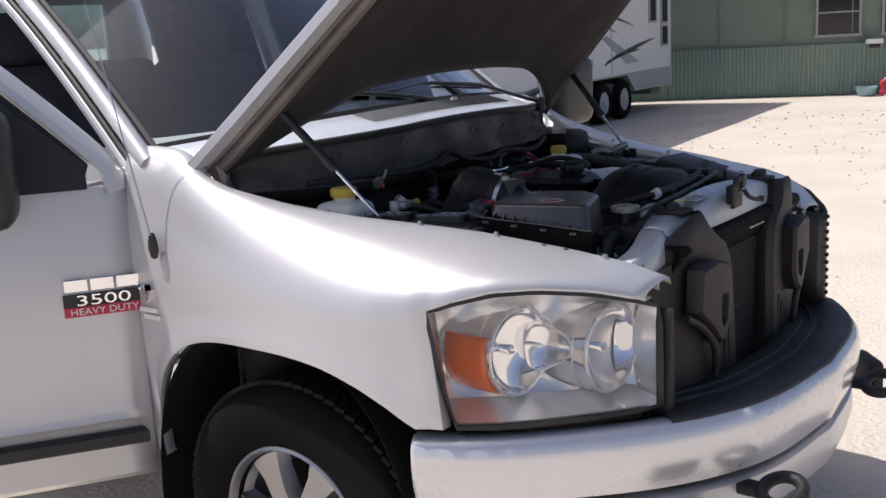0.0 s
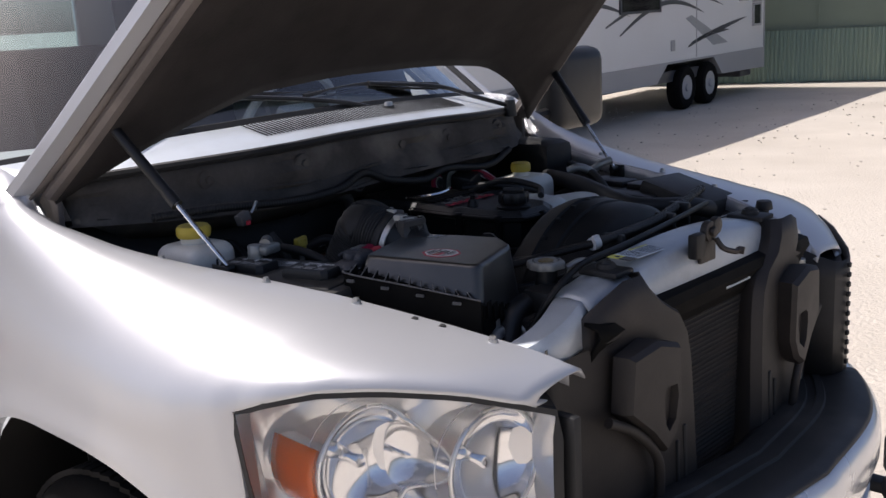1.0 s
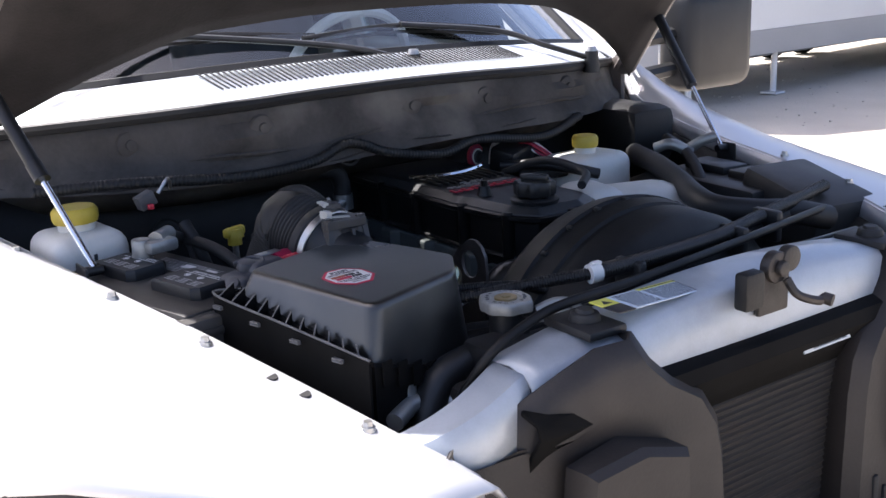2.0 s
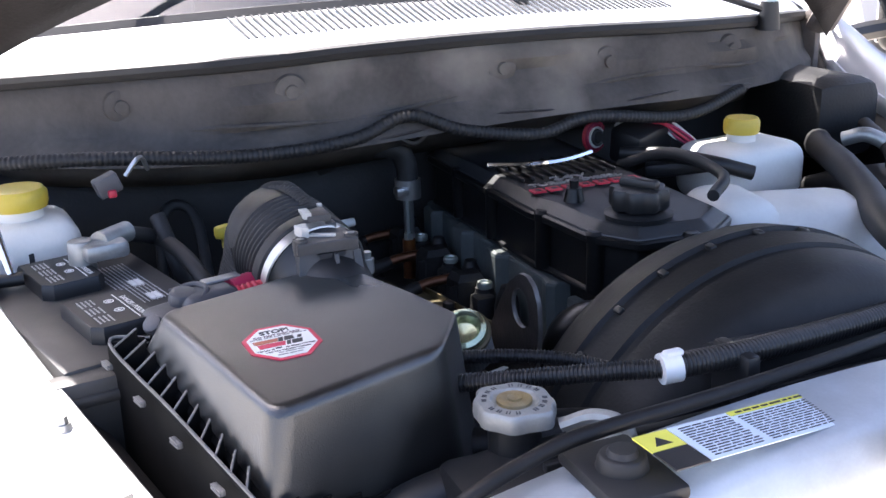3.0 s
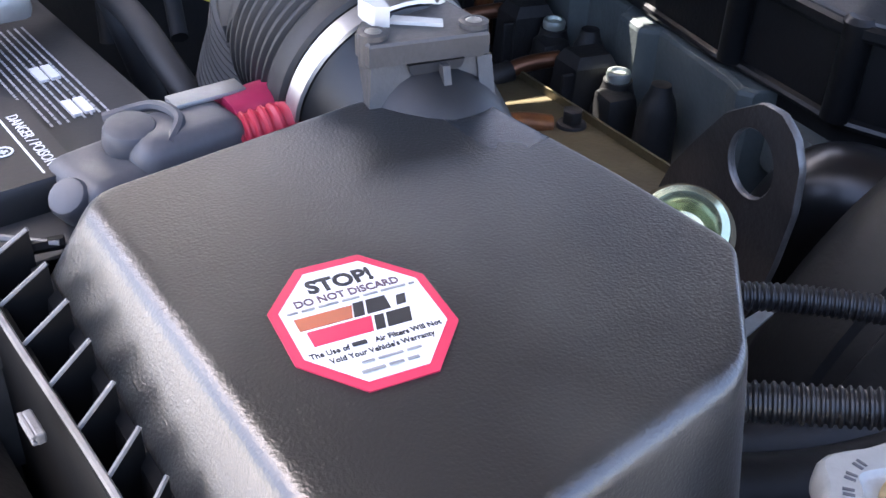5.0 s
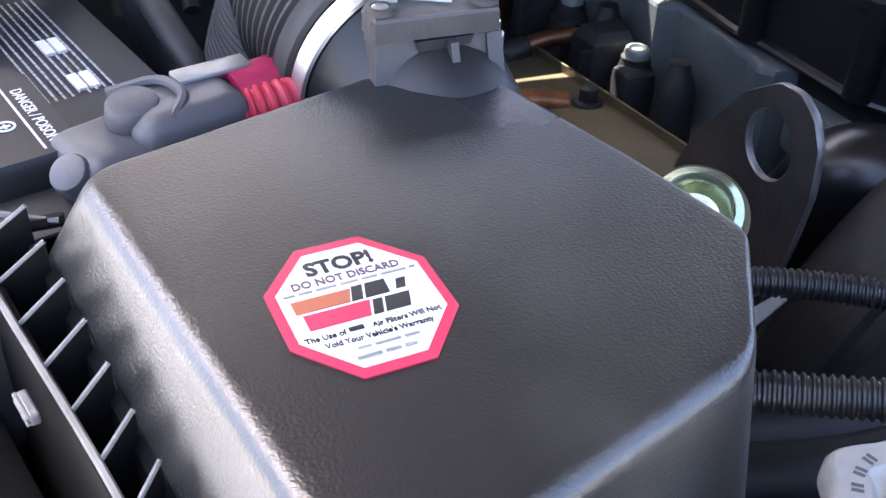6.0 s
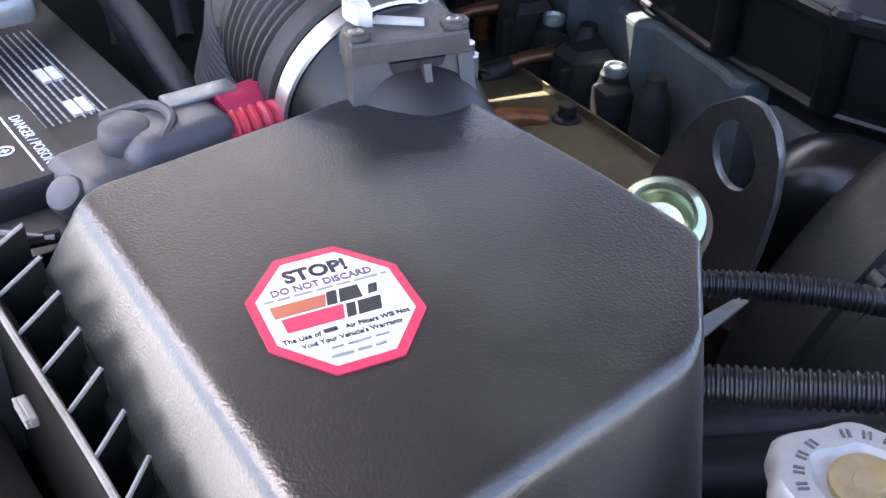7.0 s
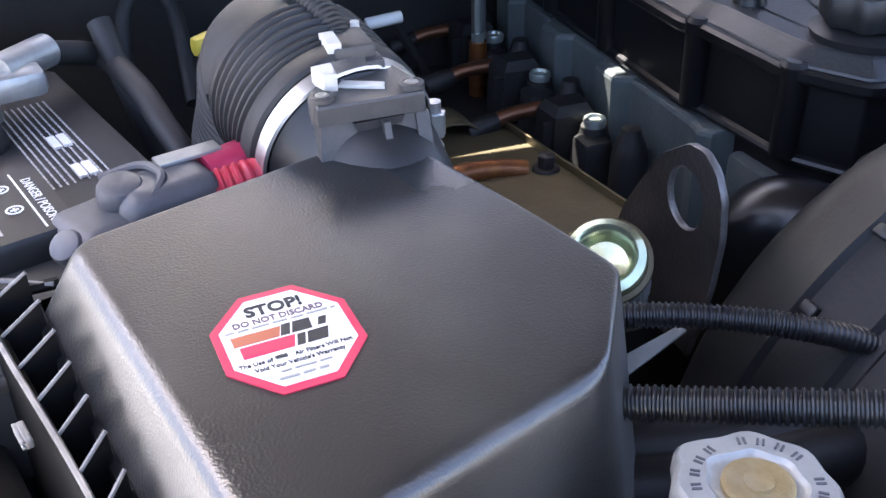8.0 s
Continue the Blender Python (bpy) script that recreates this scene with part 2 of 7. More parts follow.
def box(bm, c, s, bevel=0.0, rot=None, seg=2):
    """A box with rounded edges: centre, size, rotation matrix."""
    m = Matrix.Translation(c) @ (rot.to_4x4() if rot else Matrix()) @ Matrix.Diagonal((*s, 1))
    g = bmesh.ops.create_cube(bm, size=1, matrix=m)
    if bevel:
        es = list({e for v in g["verts"] for e in v.link_edges})
        bmesh.ops.bevel(bm, geom=es, offset=min(bevel, min(s) * 0.49), segments=seg, affect="EDGES", profile=0.5)
    return bm


def B():
    return bmesh.new()


def rotz(a):
    return Matrix.Rotation(radians(a), 3, "Z")


def rot3(x=0, y=0, z=0):
    return Euler((radians(x), radians(y), radians(z))).to_matrix()


def cyl(bm, a, b, r, r2=None, seg=20, bevel=0.0):
    """A cylinder or cone from a to b."""
    a, b = Vector(a), Vector(b)
    d = b - a
    m = Matrix.Translation((a + b) / 2) @ d.to_track_quat("Z", "Y").to_matrix().to_4x4()
    g = bmesh.ops.create_cone(bm, cap_ends=True, segments=seg, radius1=r, radius2=r if r2 is None else r2, depth=d.length, matrix=m)
    if bevel:
        es = [e for e in {e for v in g["verts"] for e in v.link_edges} if len(e.link_faces) == 2 and e.calc_face_angle(0) > 1]
        bmesh.ops.bevel(bm, geom=es, offset=bevel, segments=2, affect="EDGES", profile=0.5)
    return bm


def spline(pts, n):
    """Catmull-Rom through pts, n steps a span."""
    p = [Vector(q) for q in pts]
    p = [2 * p[0] - p[1]] + p + [2 * p[-1] - p[-2]]
    out = []
    for i in range(1, len(p) - 2):
        for k in range(n):
            t = k / n
            out.append(0.5 * ((2 * p[i]) + (p[i + 1] - p[i - 1]) * t + (2 * p[i - 1] - 5 * p[i] + 4 * p[i + 1] - p[i + 2]) * t * t
                              + (3 * p[i] - p[i - 1] - 3 * p[i + 1] + p[i + 2]) * t ** 3))
    out.append(p[-2])
    return out


def tube(bm, pts, r, seg=10, n=8, rib=0.0, pitch=0.006, flat=1.0):
    """A hose along pts; rib: the height of its corrugation; flat: squeezes its section."""
    c = spline(pts, n) if len(pts) > 2 else [Vector(pts[0]).lerp(Vector(pts[1]), k / n) for k in range(n + 1)]
    if rib:
        fine, step, left = [c[0]], pitch / 4, pitch / 4
        for a, b in zip(c, c[1:]):
            span, at = (b - a).length, left
            while at <= span:
                fine.append(a.lerp(b, at / span))
                at += step
            left = at - span
        c = fine
    rings, up = [], Vector((0, 0, 1))
    for i, q in enumerate(c):
        t = (c[min(i + 1, len(c) - 1)] - c[max(i - 1, 0)]).normalized()
        if abs(t.dot(up)) > 0.95:
            up = Vector((1, 0, 0))
        s = t.cross(up).normalized()
        up = s.cross(t).normalized()
        rad = r + (rib if i % 4 in (1, 2) else 0)
        rings.append([bm.verts.new(q + s * math.cos(a) * rad + up * math.sin(a) * rad * flat) for a in (2 * math.pi * k / seg for k in range(seg))])
    for a, b in zip(rings, rings[1:]):
        for k in range(seg):
            bm.faces.new((a[k], a[(k + 1) % seg], b[(k + 1) % seg], b[k]))
    bm.faces.new(rings[0][::-1]), bm.faces.new(rings[-1])
    return bm


def lathe(bm, profile, m=None, seg=32, close=False):
    """Turns (radius, height) points round z, then places them by m."""
    m = m or Matrix()
    rings = [[bm.verts.new(m @ Vector((r * math.cos(a), r * math.sin(a), h))) for a in (2 * math.pi * k / seg for k in range(seg))] for r, h in profile]
    pairs = list(zip(rings, rings[1:])) + ([(rings[-1], rings[0])] if close else [])
    for a, b in pairs:
        for k in range(seg):
            bm.faces.new((a[k], a[(k + 1) % seg], b[(k + 1) % seg], b[k]))
    if not close:
        bm.faces.new(rings[0][::-1]), bm.faces.new(rings[-1])
    return bm


def sheet(bm, rows):
    """A surface through rows of points."""
    g = [[bm.verts.new(p) for p in r] for r in rows]
    for a, b in zip(g, g[1:]):
        for k in range(len(a) - 1):
            bm.faces.new((a[k], a[k + 1], b[k + 1], b[k]))
    return g


def thick(ob, t, offset=-1.0):
    s = ob.modifiers.new("thickness", "SOLIDIFY")
    s.thickness, s.offset = t, offset
    return ob


def loft(bm, sections, caps=True, closed=True):
    g = [[bm.verts.new(p) for p in s] for s in sections]
    n = len(g[0])
    for a, b in zip(g, g[1:]):
        for k in range(n if closed else n - 1):
            bm.faces.new((a[k], a[(k + 1) % n], b[(k + 1) % n], b[k]))
    if caps:
        bm.faces.new(g[0][::-1]), bm.faces.new(g[-1])
    return bm


def prism(bm, poly, z0, z1, inset=0.0, bevel=0.0):
    """An upright prism on a plan polygon, its top drawn in by inset."""
    c = Vector((sum(p[0] for p in poly) / len(poly), sum(p[1] for p in poly) / len(poly)))
    low = [(-0.430, -0.574, 1.196), (-0.502, -0.402, 1.165), (-0.480, -0.338, 1.14), (-0.380, -0.308, 1.112), (-0.302, -0.290, 1.095), (-0.232, -0.340, 1.095), (-0.178, -0.518, 1.158)]
    top = []
    for p in poly:
        d = Vector((p[0], p[1])) - c
        q = c + d * (1 - inset / max(d.length, 1e-6))
        top.append(Vector((q.x, q.y, z1)))
    n0 = set(bm.verts)
    loft(bm, [low, top])
    if bevel:
        es = list({e for v in bm.verts if v not in n0 for e in v.link_edges})
        bmesh.ops.bevel(bm, geom=es, offset=bevel, segments=3, affect="EDGES", profile=0.5)
    return bm


def words(name, text, size, m, mat, parent, depth=0.0006, squeeze=1.0, label="", bold=0.0):
    """Raised lettering with the built-in font, as a mesh."""
    cu = bpy.data.curves.new(name, "FONT")
    cu.body, cu.size, cu.extrude, cu.align_x, cu.align_y = text, size, depth, "CENTER", "CENTER"
    cu.resolution_u, cu.offset = 3, bold
    tmp = new(name, cu)
    me = bpy.data.meshes.new_from_object(tmp.evaluated_get(bpy.context.evaluated_depsgraph_get()))
    bpy.data.objects.remove(tmp)
    me.transform(m @ Matrix.Diagonal((squeeze, 1, 1, 1)))
    return link_mesh(name, me, mat, parent, label, smooth=False)


def flat_poly(name, pts, m, mat, parent, depth=0.0006, label=""):
    bm = B()
    loft(bm, [[m @ Vector((x, y, -depth)) for x, y in pts], [m @ Vector((x, y, depth)) for x, y in pts]])
    return part(name, bm, mat, parent, label, smooth=False)


def rounded(pts, r, n=4):
    """A closed outline with its corners rounded by r (one number, or one for each corner)."""
    pts = [Vector(q) for q in pts]
    out = []
    for i, q in enumerate(pts):
        a, b = pts[i - 1], pts[(i + 1) % len(pts)]
        k = r[i] if isinstance(r, (list, tuple)) else r
        u, w = q + (a - q).normalized() * min(k, (a - q).length * 0.45), q + (b - q).normalized() * min(k, (b - q).length * 0.45)
        out += [u * (1 - t) ** 2 + q * (2 * t * (1 - t)) + w * t * t for t in (j / n for j in range(n + 1))]
    return out


def inwards(ring):
    """Level unit vectors that point into a closed outline."""
    n = len(ring)
    area = sum(ring[i - 1].x * ring[i].y - ring[i].x * ring[i - 1].y for i in range(n))
    s = 1 if area > 0 else -1
    out = []
    for i in range(n):
        t = ring[(i + 1) % n] - ring[i - 1]
        out.append(Vector((-t.y * s, t.x * s, 0)).normalized())
    return out

# ---- the pickup truck: x forward (0 at the fender tips), y to its left, z up ----
truck = empty("pickup_truck", (-1.2, 0, 0), "silver heavy-duty pickup truck with hood and passenger door open", "pickup truck")
TI = Matrix.Translation((1.2, 0, 0))


def tp(name, bm, mat, label="", parent=None, smooth=True, t=0.0):
    """A part of the truck, given in world metres."""
    ob = part(name, bm, mat, parent or truck, label, smooth)
    ob.matrix_parent_inverse = TI
    if t:
        thick(ob, t)
    return ob


def sub(name, bm, mat, parent, label="", smooth=True):
    """A sub-part under a part of the truck."""
    ob = part(name, bm, mat, parent, label, smooth)
    return ob


FX = [-1.41, -1.36, -1.25, -1.20, -1.157, -1.125, -1.06, -0.90, -0.70, -0.60, -0.50, -0.40, -0.30, -0.20, -0.10, -0.05, 0.0]
F_YIN = [-0.872, -0.868, -0.858, -0.852, -0.845, -0.838, -0.820, -0.775, -0.722, -0.699, -0.674, -0.647, -0.615, -0.582, -0.545, -0.516, -0.480]
F_ZIN = [1.386, 1.385, 1.380, 1.362, 1.318, 1.272, 1.247, 1.222, 1.200, 1.192, 1.182, 1.171, 1.153, 1.134, 1.110, 1.092, 1.064]
F_ZC = [1.392, 1.390, 1.385, 1.372, 1.352, 1.336, 1.306, 1.258, 1.218, 1.204, 1.190, 1.176, 1.157, 1.137, 1.112, 1.093, 1.064]
F_YO = [-0.958, -0.962, -0.972, -0.976, -0.979, -0.981, -0.985, -0.991, -0.992, -0.988, -0.976, -0.948, -0.912, -0.848, -0.752, -0.690, -0.612]
HLX = [-0.42, -0.369, -0.308, -0.233, -0.158, -0.072, 0.0, 0.03]
HLY = [-0.945, -0.930, -0.909, -0.862, -0.798, -0.703, -0.612, -0.552]
HLZ = [1.02, 1.044, 1.067, 1.086, 1.086, 1.068, 1.036, 1.012]
AXLE, HUB = -0.83, 0.405


def ip(x, xs, ys):
    return float(np.interp(x, xs, ys))


def arch_z(x):
    """The wheel arch: two quarters of a squarish oval."""
    t = (x + 0.86) / (0.465 if x < -0.86 else 0.50)
    return 0.43 + 0.483 * (1 - abs(t) ** 3) ** (1 / 3) if -1.325 < x < -0.43 else 0.0


def fender(sg, label):
    bm = B()
    xs = sorted(set([round(v, 4) for v in np.linspace(-1.41, 0.004, 66)] + [-1.3249, -1.3245, -1.323, -1.321, -1.318, -1.314, -1.309, -1.303, -1.296, -1.288, -1.28, -1.27, -1.26, -0.4301, -0.352]))
    rows = []
    for x in xs:
        yi, zi, yo = ip(x, FX, F_YIN), ip(x, FX, F_ZIN), ip(x, FX, F_YO)
        front = x > -0.372
        if front:
            yo, zl = ip(x, HLX, HLY), ip(x, HLX, HLZ) + 0.006
            zs = zl + 0.004
        else:
            zs = 1.0 + 0.052 * max(0, (x + 0.62) / 0.25) ** 1.5
            zl = max(arch_z(x), 0.515 if x < -1.0 else 0.785)
            zs = max(zs, zl + 0.01)
        row = [Vector((x, yi + 0.012, zi - 0.018)), Vector((x, yi + 0.002, zi - 0.003))]
        zc = ip(x, FX, F_ZC)
        h = zc - zs
        p0, p1, p2, p3 = (yi, zi), (yi + (yo - yi) * 0.45, zc + 0.006 + (zc - zi) * 0.9), (yo + 0.0, zc - h * 0.38), (yo, zs)
        for k in range(11):
            t = k / 10
            a, b, c, d = (1 - t) ** 3, 3 * t * (1 - t) ** 2, 3 * t * t * (1 - t), t ** 3
            row.append(Vector((x, a * p0[0] + b * p1[0] + c * p2[0] + d * p3[0], a * p0[1] + b * p1[1] + c * p2[1] + d * p3[1])))
        for k in range(1, 9):
            t = k / 8
            z = zs + (zl - zs) * t
            y = yo + 0.03 * max(0, (0.86 - z) / 0.4) ** 1.5 - (0.012 * math.exp(-((z - arch_z(x)) / 0.05) ** 2) if arch_z(x) else 0)
            row.append(Vector((x, y, z)))
        if not front and x > -0.56:
            w = (x + 0.56) / 0.19
            for q in row[13:]:
                q.x += w * max(0, 1.044 - q.z) * 0.26
        row.append(row[-1] + Vector((0, 0.03, 0.004 if arch_z(x) else 0)))
        rows.append([Vector((q.x, q.y * sg, q.z)) for q in row])
    sheet(bm, rows)
    f = tp("fender", bm, M["silver"], label)
    thick(f, 0.004, 0)
    # rolled gutter rail beside the hood, with bolts and oval holes
    bm = B()
    sheet(bm, [[Vector((x, (ip(x, FX, F_YIN) + dy) * sg, ip(x, FX, F_ZIN) + dz)) for dy, dz in ((0.001, -0.003), (0.003, -0.006), (0.0045, -0.004), (0.006, -0.004), (0.008, -0.008), (0.010, -0.011), (0.012, -0.016), (0.0125, -0.045))]
               for x in np.linspace(-1.15, -0.02, 56)])
    rail = tp("fender_rail", bm, M["silver"], "", None, True, 0.003)
    for i, x in enumerate((-1.02, -0.80, -0.55, -0.36, -0.115)):
        bm = B()
        y, z = ip(x, FX, F_YIN) - 0.016, ip(x, FX, F_ZIN) + 0.001
        cyl(bm, (x, y * sg, z), (x, y * sg, z + 0.006), 0.009, 0.008, 12)
        cyl(bm, (x, y * sg, z + 0.006), (x, y * sg, z + 0.012), 0.006, 0.0055, 6)
        sub("bolt", bm, M["steel"], rail)
    for x in (-0.259, -0.209):
        bm = B()
        y, z = ip(x, FX, F_YIN) - 0.012, ip(x, FX, F_ZIN) - 0.001
        cyl(bm, (x, y * sg, z), (x, y * sg, z + 0.0035), 0.011, 0.011, 16)
        bmesh.ops.scale(bm, vec=(1.35, 0.7, 1), space=Matrix.Translation((-x, -y * sg, 0)), verts=bm.verts)
        sub("hole_plug", bm, M["rubber"], rail)
    # wheel-house liner
    bm = B()
    rows = []
    for k in range(25):
        a = math.pi * k / 24
        p = (-0.875 + 0.475 * math.copysign(abs(math.cos(a)) ** 0.8, math.cos(a)), 0.30 + 0.632 * math.sin(a) ** 0.8)
        rows.append([Vector((p[0], y * sg, p[1])) for y in (-0.966, -0.7, -0.52)])
    sheet(bm, rows)
    tp("wheel_liner", bm, M["tyre"], "black plastic wheel-house liner", None, True, 0.004)
    return f


f_right = fender(1, "silver front fender lit by the sun")
f_left = fender(-1, "silver front fender")


def headlight(sg):
    def on(u, w, dep=0.0):
        """u 0..1 along the lamp, w 0..1 upwards, dep: depth behind the lens."""
        x = -0.365 + u * 0.385
        if w < 1 and u < 0.4:
            x += (1 - w) * 0.052 * (1 - u / 0.4)
        y, zt = ip(x, HLX, HLY), ip(x, HLX, HLZ)
        zb = 0.783
        bulge = 0.012 * math.sin(math.pi * w)
        return Vector((x - dep * 0.75 + bulge * 0.5, (y + dep * 0.66 - bulge) * sg, zb + (zt - zb) * w))

    def rim(grow, dep):
        c = []
        k = 14
        c += [on(i / k, 0 - grow, dep) for i in range(k)]
        c += [on(1 + grow * 0.5, i / 6, dep) for i in range(6)]
        c += [on(1 - i / k, 1 + grow, dep) for i in range(k)]
        c += [on(0 - grow * 0.6, 1 - i / 6, dep) for i in range(6)]
        return c
    bm = B()
    loft(bm, [rim(0.03, 0.0), rim(0.03, 0.14), rim(0.0, 0.14)], caps=False)
    lamp = tp("headlight", bm, M["plastic"], "clear headlight with chrome bowls and amber turn lens")
    bm = B()
    loft(bm, [rim(0.028, -0.002), rim(0.032, 0.008), rim(-0.012, 0.006), rim(-0.014, -0.002), rim(0.028, -0.002)], caps=False)
    sub("seal", bm, M["rubber"], lamp)
    bm = B()
    sheet(bm, [[on(i / 20, j / 8, 0.0) for j in range(9)] for i in range(21)])
    ob = sub("lens", bm, M["lens"], lamp, "clear plastic lens")
    ob.visible_shadow = False
    # chrome backing, deep behind two forward-facing drums
    bm = B()
    sheet(bm, [[on(i / 40, j / 12, 0.010 + 0.150 * math.sin(math.pi * i / 40) ** 0.15 * math.sin(math.pi * j / 12) ** 0.2) for j in range(13)] for i in range(41)])
    sub("reflector", bm, M["reflector_soft"], lamp, "bright chrome reflector")
    bm = B()
    sheet(bm, [[on(0.03 + i / 20 * 0.94, 0.02 + j / 3 * 0.10, 0.012 + 0.03 * j) for j in range(4)] for i in range(21)])
    sub("lower_reflector", bm, M["reflector_soft"], lamp)
    for cx, cy, cz, r, amber in ((-0.238, -0.760, 0.930, 0.103, True), (-0.076, -0.622, 0.922, 0.102, False)):
        d = Vector((0.99, -0.10 * sg, 0.03)).normalized()
        c = Vector((cx, cy * sg, cz))
        m = Matrix.Translation(c) @ d.to_track_quat("Z", "Y").to_matrix().to_4x4()
        bm = B()
        lathe(bm, [(r * 1.0, -0.17), (r * 1.0, -0.10), (r * 1.0, -0.03), (r * 1.0, -0.004), (r * 1.0, 0.002), (r * 0.97, 0.004), (r * 0.93, -0.002), (r * 0.90, -0.010),
                   (r * 0.80, -0.024), (r * 0.62, -0.038), (r * 0.40, -0.047), (r * 0.2, -0.051), (0.0005, -0.052)], m, 48)
        bowl = sub("bowl", bm, M["reflector"], lamp, "round chrome bowl")
        for rr, hh, tt in ((0.985, 0.003, 0.0040), (0.90, -0.014, 0.0020), (0.99, -0.035, 0.0018)):
            rb = B()
            tube(rb, [m @ Vector((r * rr * math.cos(q), r * rr * math.sin(q), hh)) for q in np.linspace(0, 2 * math.pi, 41)], tt, 8, 1)
            sub("bowl_ring", rb, M["reflector_rim"], lamp)
        bm = B()
        lathe(bm, [(0.0005, -0.014), (0.009, -0.016), (0.012, -0.022), (0.010, -0.036), (0.009, -0.051)], m, 20)
        sub("bulb", bm, M["chrome"], lamp)
        if amber:
            bm = B()
            out = Vector((0, -sg, 0))
            rows = []
            for i in range(13):
                a = radians(-60 + 90 * i / 12)
                rows.append([c + d * (-0.145 + 0.125 * j / 6) + (out * math.cos(a) + Vector((0, 0, 1)) * math.sin(a)) * (r + 0.004) for j in range(7)])
            sheet(bm, rows)
            thick(sub("turn_lens", bm, M["amber"], lamp, "orange turn-signal reflector"), 0.002)
    return lamp


headlight(1)
headlight(-1)
bm = B()
sheet(bm, [[Vector((x, y, z)) for z in (0.765, 0.9, 1.0, zt)] for x, y, zt in ((-0.12, 0.46, 1.10), (0.0, 0.475, 1.06), (0.035, 0.50, 1.045), (0.045, 0.535, 1.04), (0.04, 0.575, 1.04), (0.015, 0.625, 1.05), (-0.06, 0.715, 1.08), (-0.13, 0.79, 1.09))])
lp = tp("lamp_surround", bm, M["rubber"], "black lamp surround with toothed seal", None, True, 0.006)
for k in range(11):
    bm = B()
    box(bm, (0.05, 0.545, 0.79 + 0.024 * k), (0.008, 0.012, 0.012), 0.002)
    sub("seal_tooth", bm, M["rubber"], lp)

# bumper: swept along its plan curve
BPX = [(-0.40, -0.968), (-0.345, -0.945), (-0.25, -0.895), (-0.12, -0.79), (0.03, -0.645), (0.14, -0.49), (0.215, -0.30), (0.25, 0.0)]
plan = spline([(x, y, 0) for x, y in BPX], 6)
plan += [Vector((p.x, -p.y, 0)) for p in plan[-2::-1]]


def swept(prof, lo=0, hi=None):
    """Carries (outward, height) points along the bumper's plan."""
    rows = []
    q = plan[lo:hi]
    for i, p in enumerate(q):
        t = (q[min(i + 1, len(q) - 1)] - q[max(i - 1, 0)]).normalized()
        nrm = Vector((t.y, -t.x, 0))
        rows.append([Vector((p.x, p.y, z)) + nrm * o for o, z in prof])
    return rows


bm = B()
sheet(bm, swept([(-0.10, 0.742), (-0.06, 0.752), (-0.025, 0.757), (-0.008, 0.75), (0.004, 0.735), (0.008, 0.70), (0.006, 0.66), (-0.004, 0.625), (-0.012, 0.600), (-0.03, 0.592), (-0.05, 0.598)]))
bumper = tp("bumper", bm, M["bumper"], "silver painted front bumper with tow hooks", None, True, 0.006)
bm = B()
prof = [(-0.22, 0.748), (-0.20, 0.760), (-0.175, 0.760), (-0.172, 0.766), (-0.155, 0.766), (-0.152, 0.760), (-0.135, 0.760), (-0.132, 0.766), (-0.115, 0.766), (-0.112, 0.759), (-0.05, 0.766), (-0.02, 0.762), (-0.012, 0.755)]
sheet(bm, swept(prof, 26, -26))
ob = sub("step_pad", bm, M["plastic_dusty"], bumper, "ribbed dark grey bumper step pad")
thick(ob, 0.01)
bm = B()
sheet(bm, swept([(-0.04, 0.585), (-0.012, 0.57), (-0.008, 0.52), (-0.02, 0.47), (-0.05, 0.46)], 14, -14))
tp("valance", bm, M["silver"], "lower bumper valance with fog lamp", None, True, 0.006)
for sg in (1, -1):
    bm = B()
    c = Vector((0.235, -0.42 * sg, 0.565))
    tube(bm, [c + Vector((0.045 * math.cos(a) + 0.02, 0.055 * math.sin(a), 0.012 * math.sin(a))) for a in np.linspace(0, 2 * math.pi, 15)], 0.016, 10, 3)
    box(bm, c + Vector((-0.09, 0, -0.01)), (0.14, 0.045, 0.03), 0.008)
    sub("tow_hook", bm, M["rubber"], bumper, "black forged tow hook")
    bm = B()
    box(bm, (0.17, -0.60 * sg, 0.535), (0.04, 0.15, 0.10), 0.015, rotz(-38 * sg))
    sub("air_deflector", bm, M["rubber"], bumper)

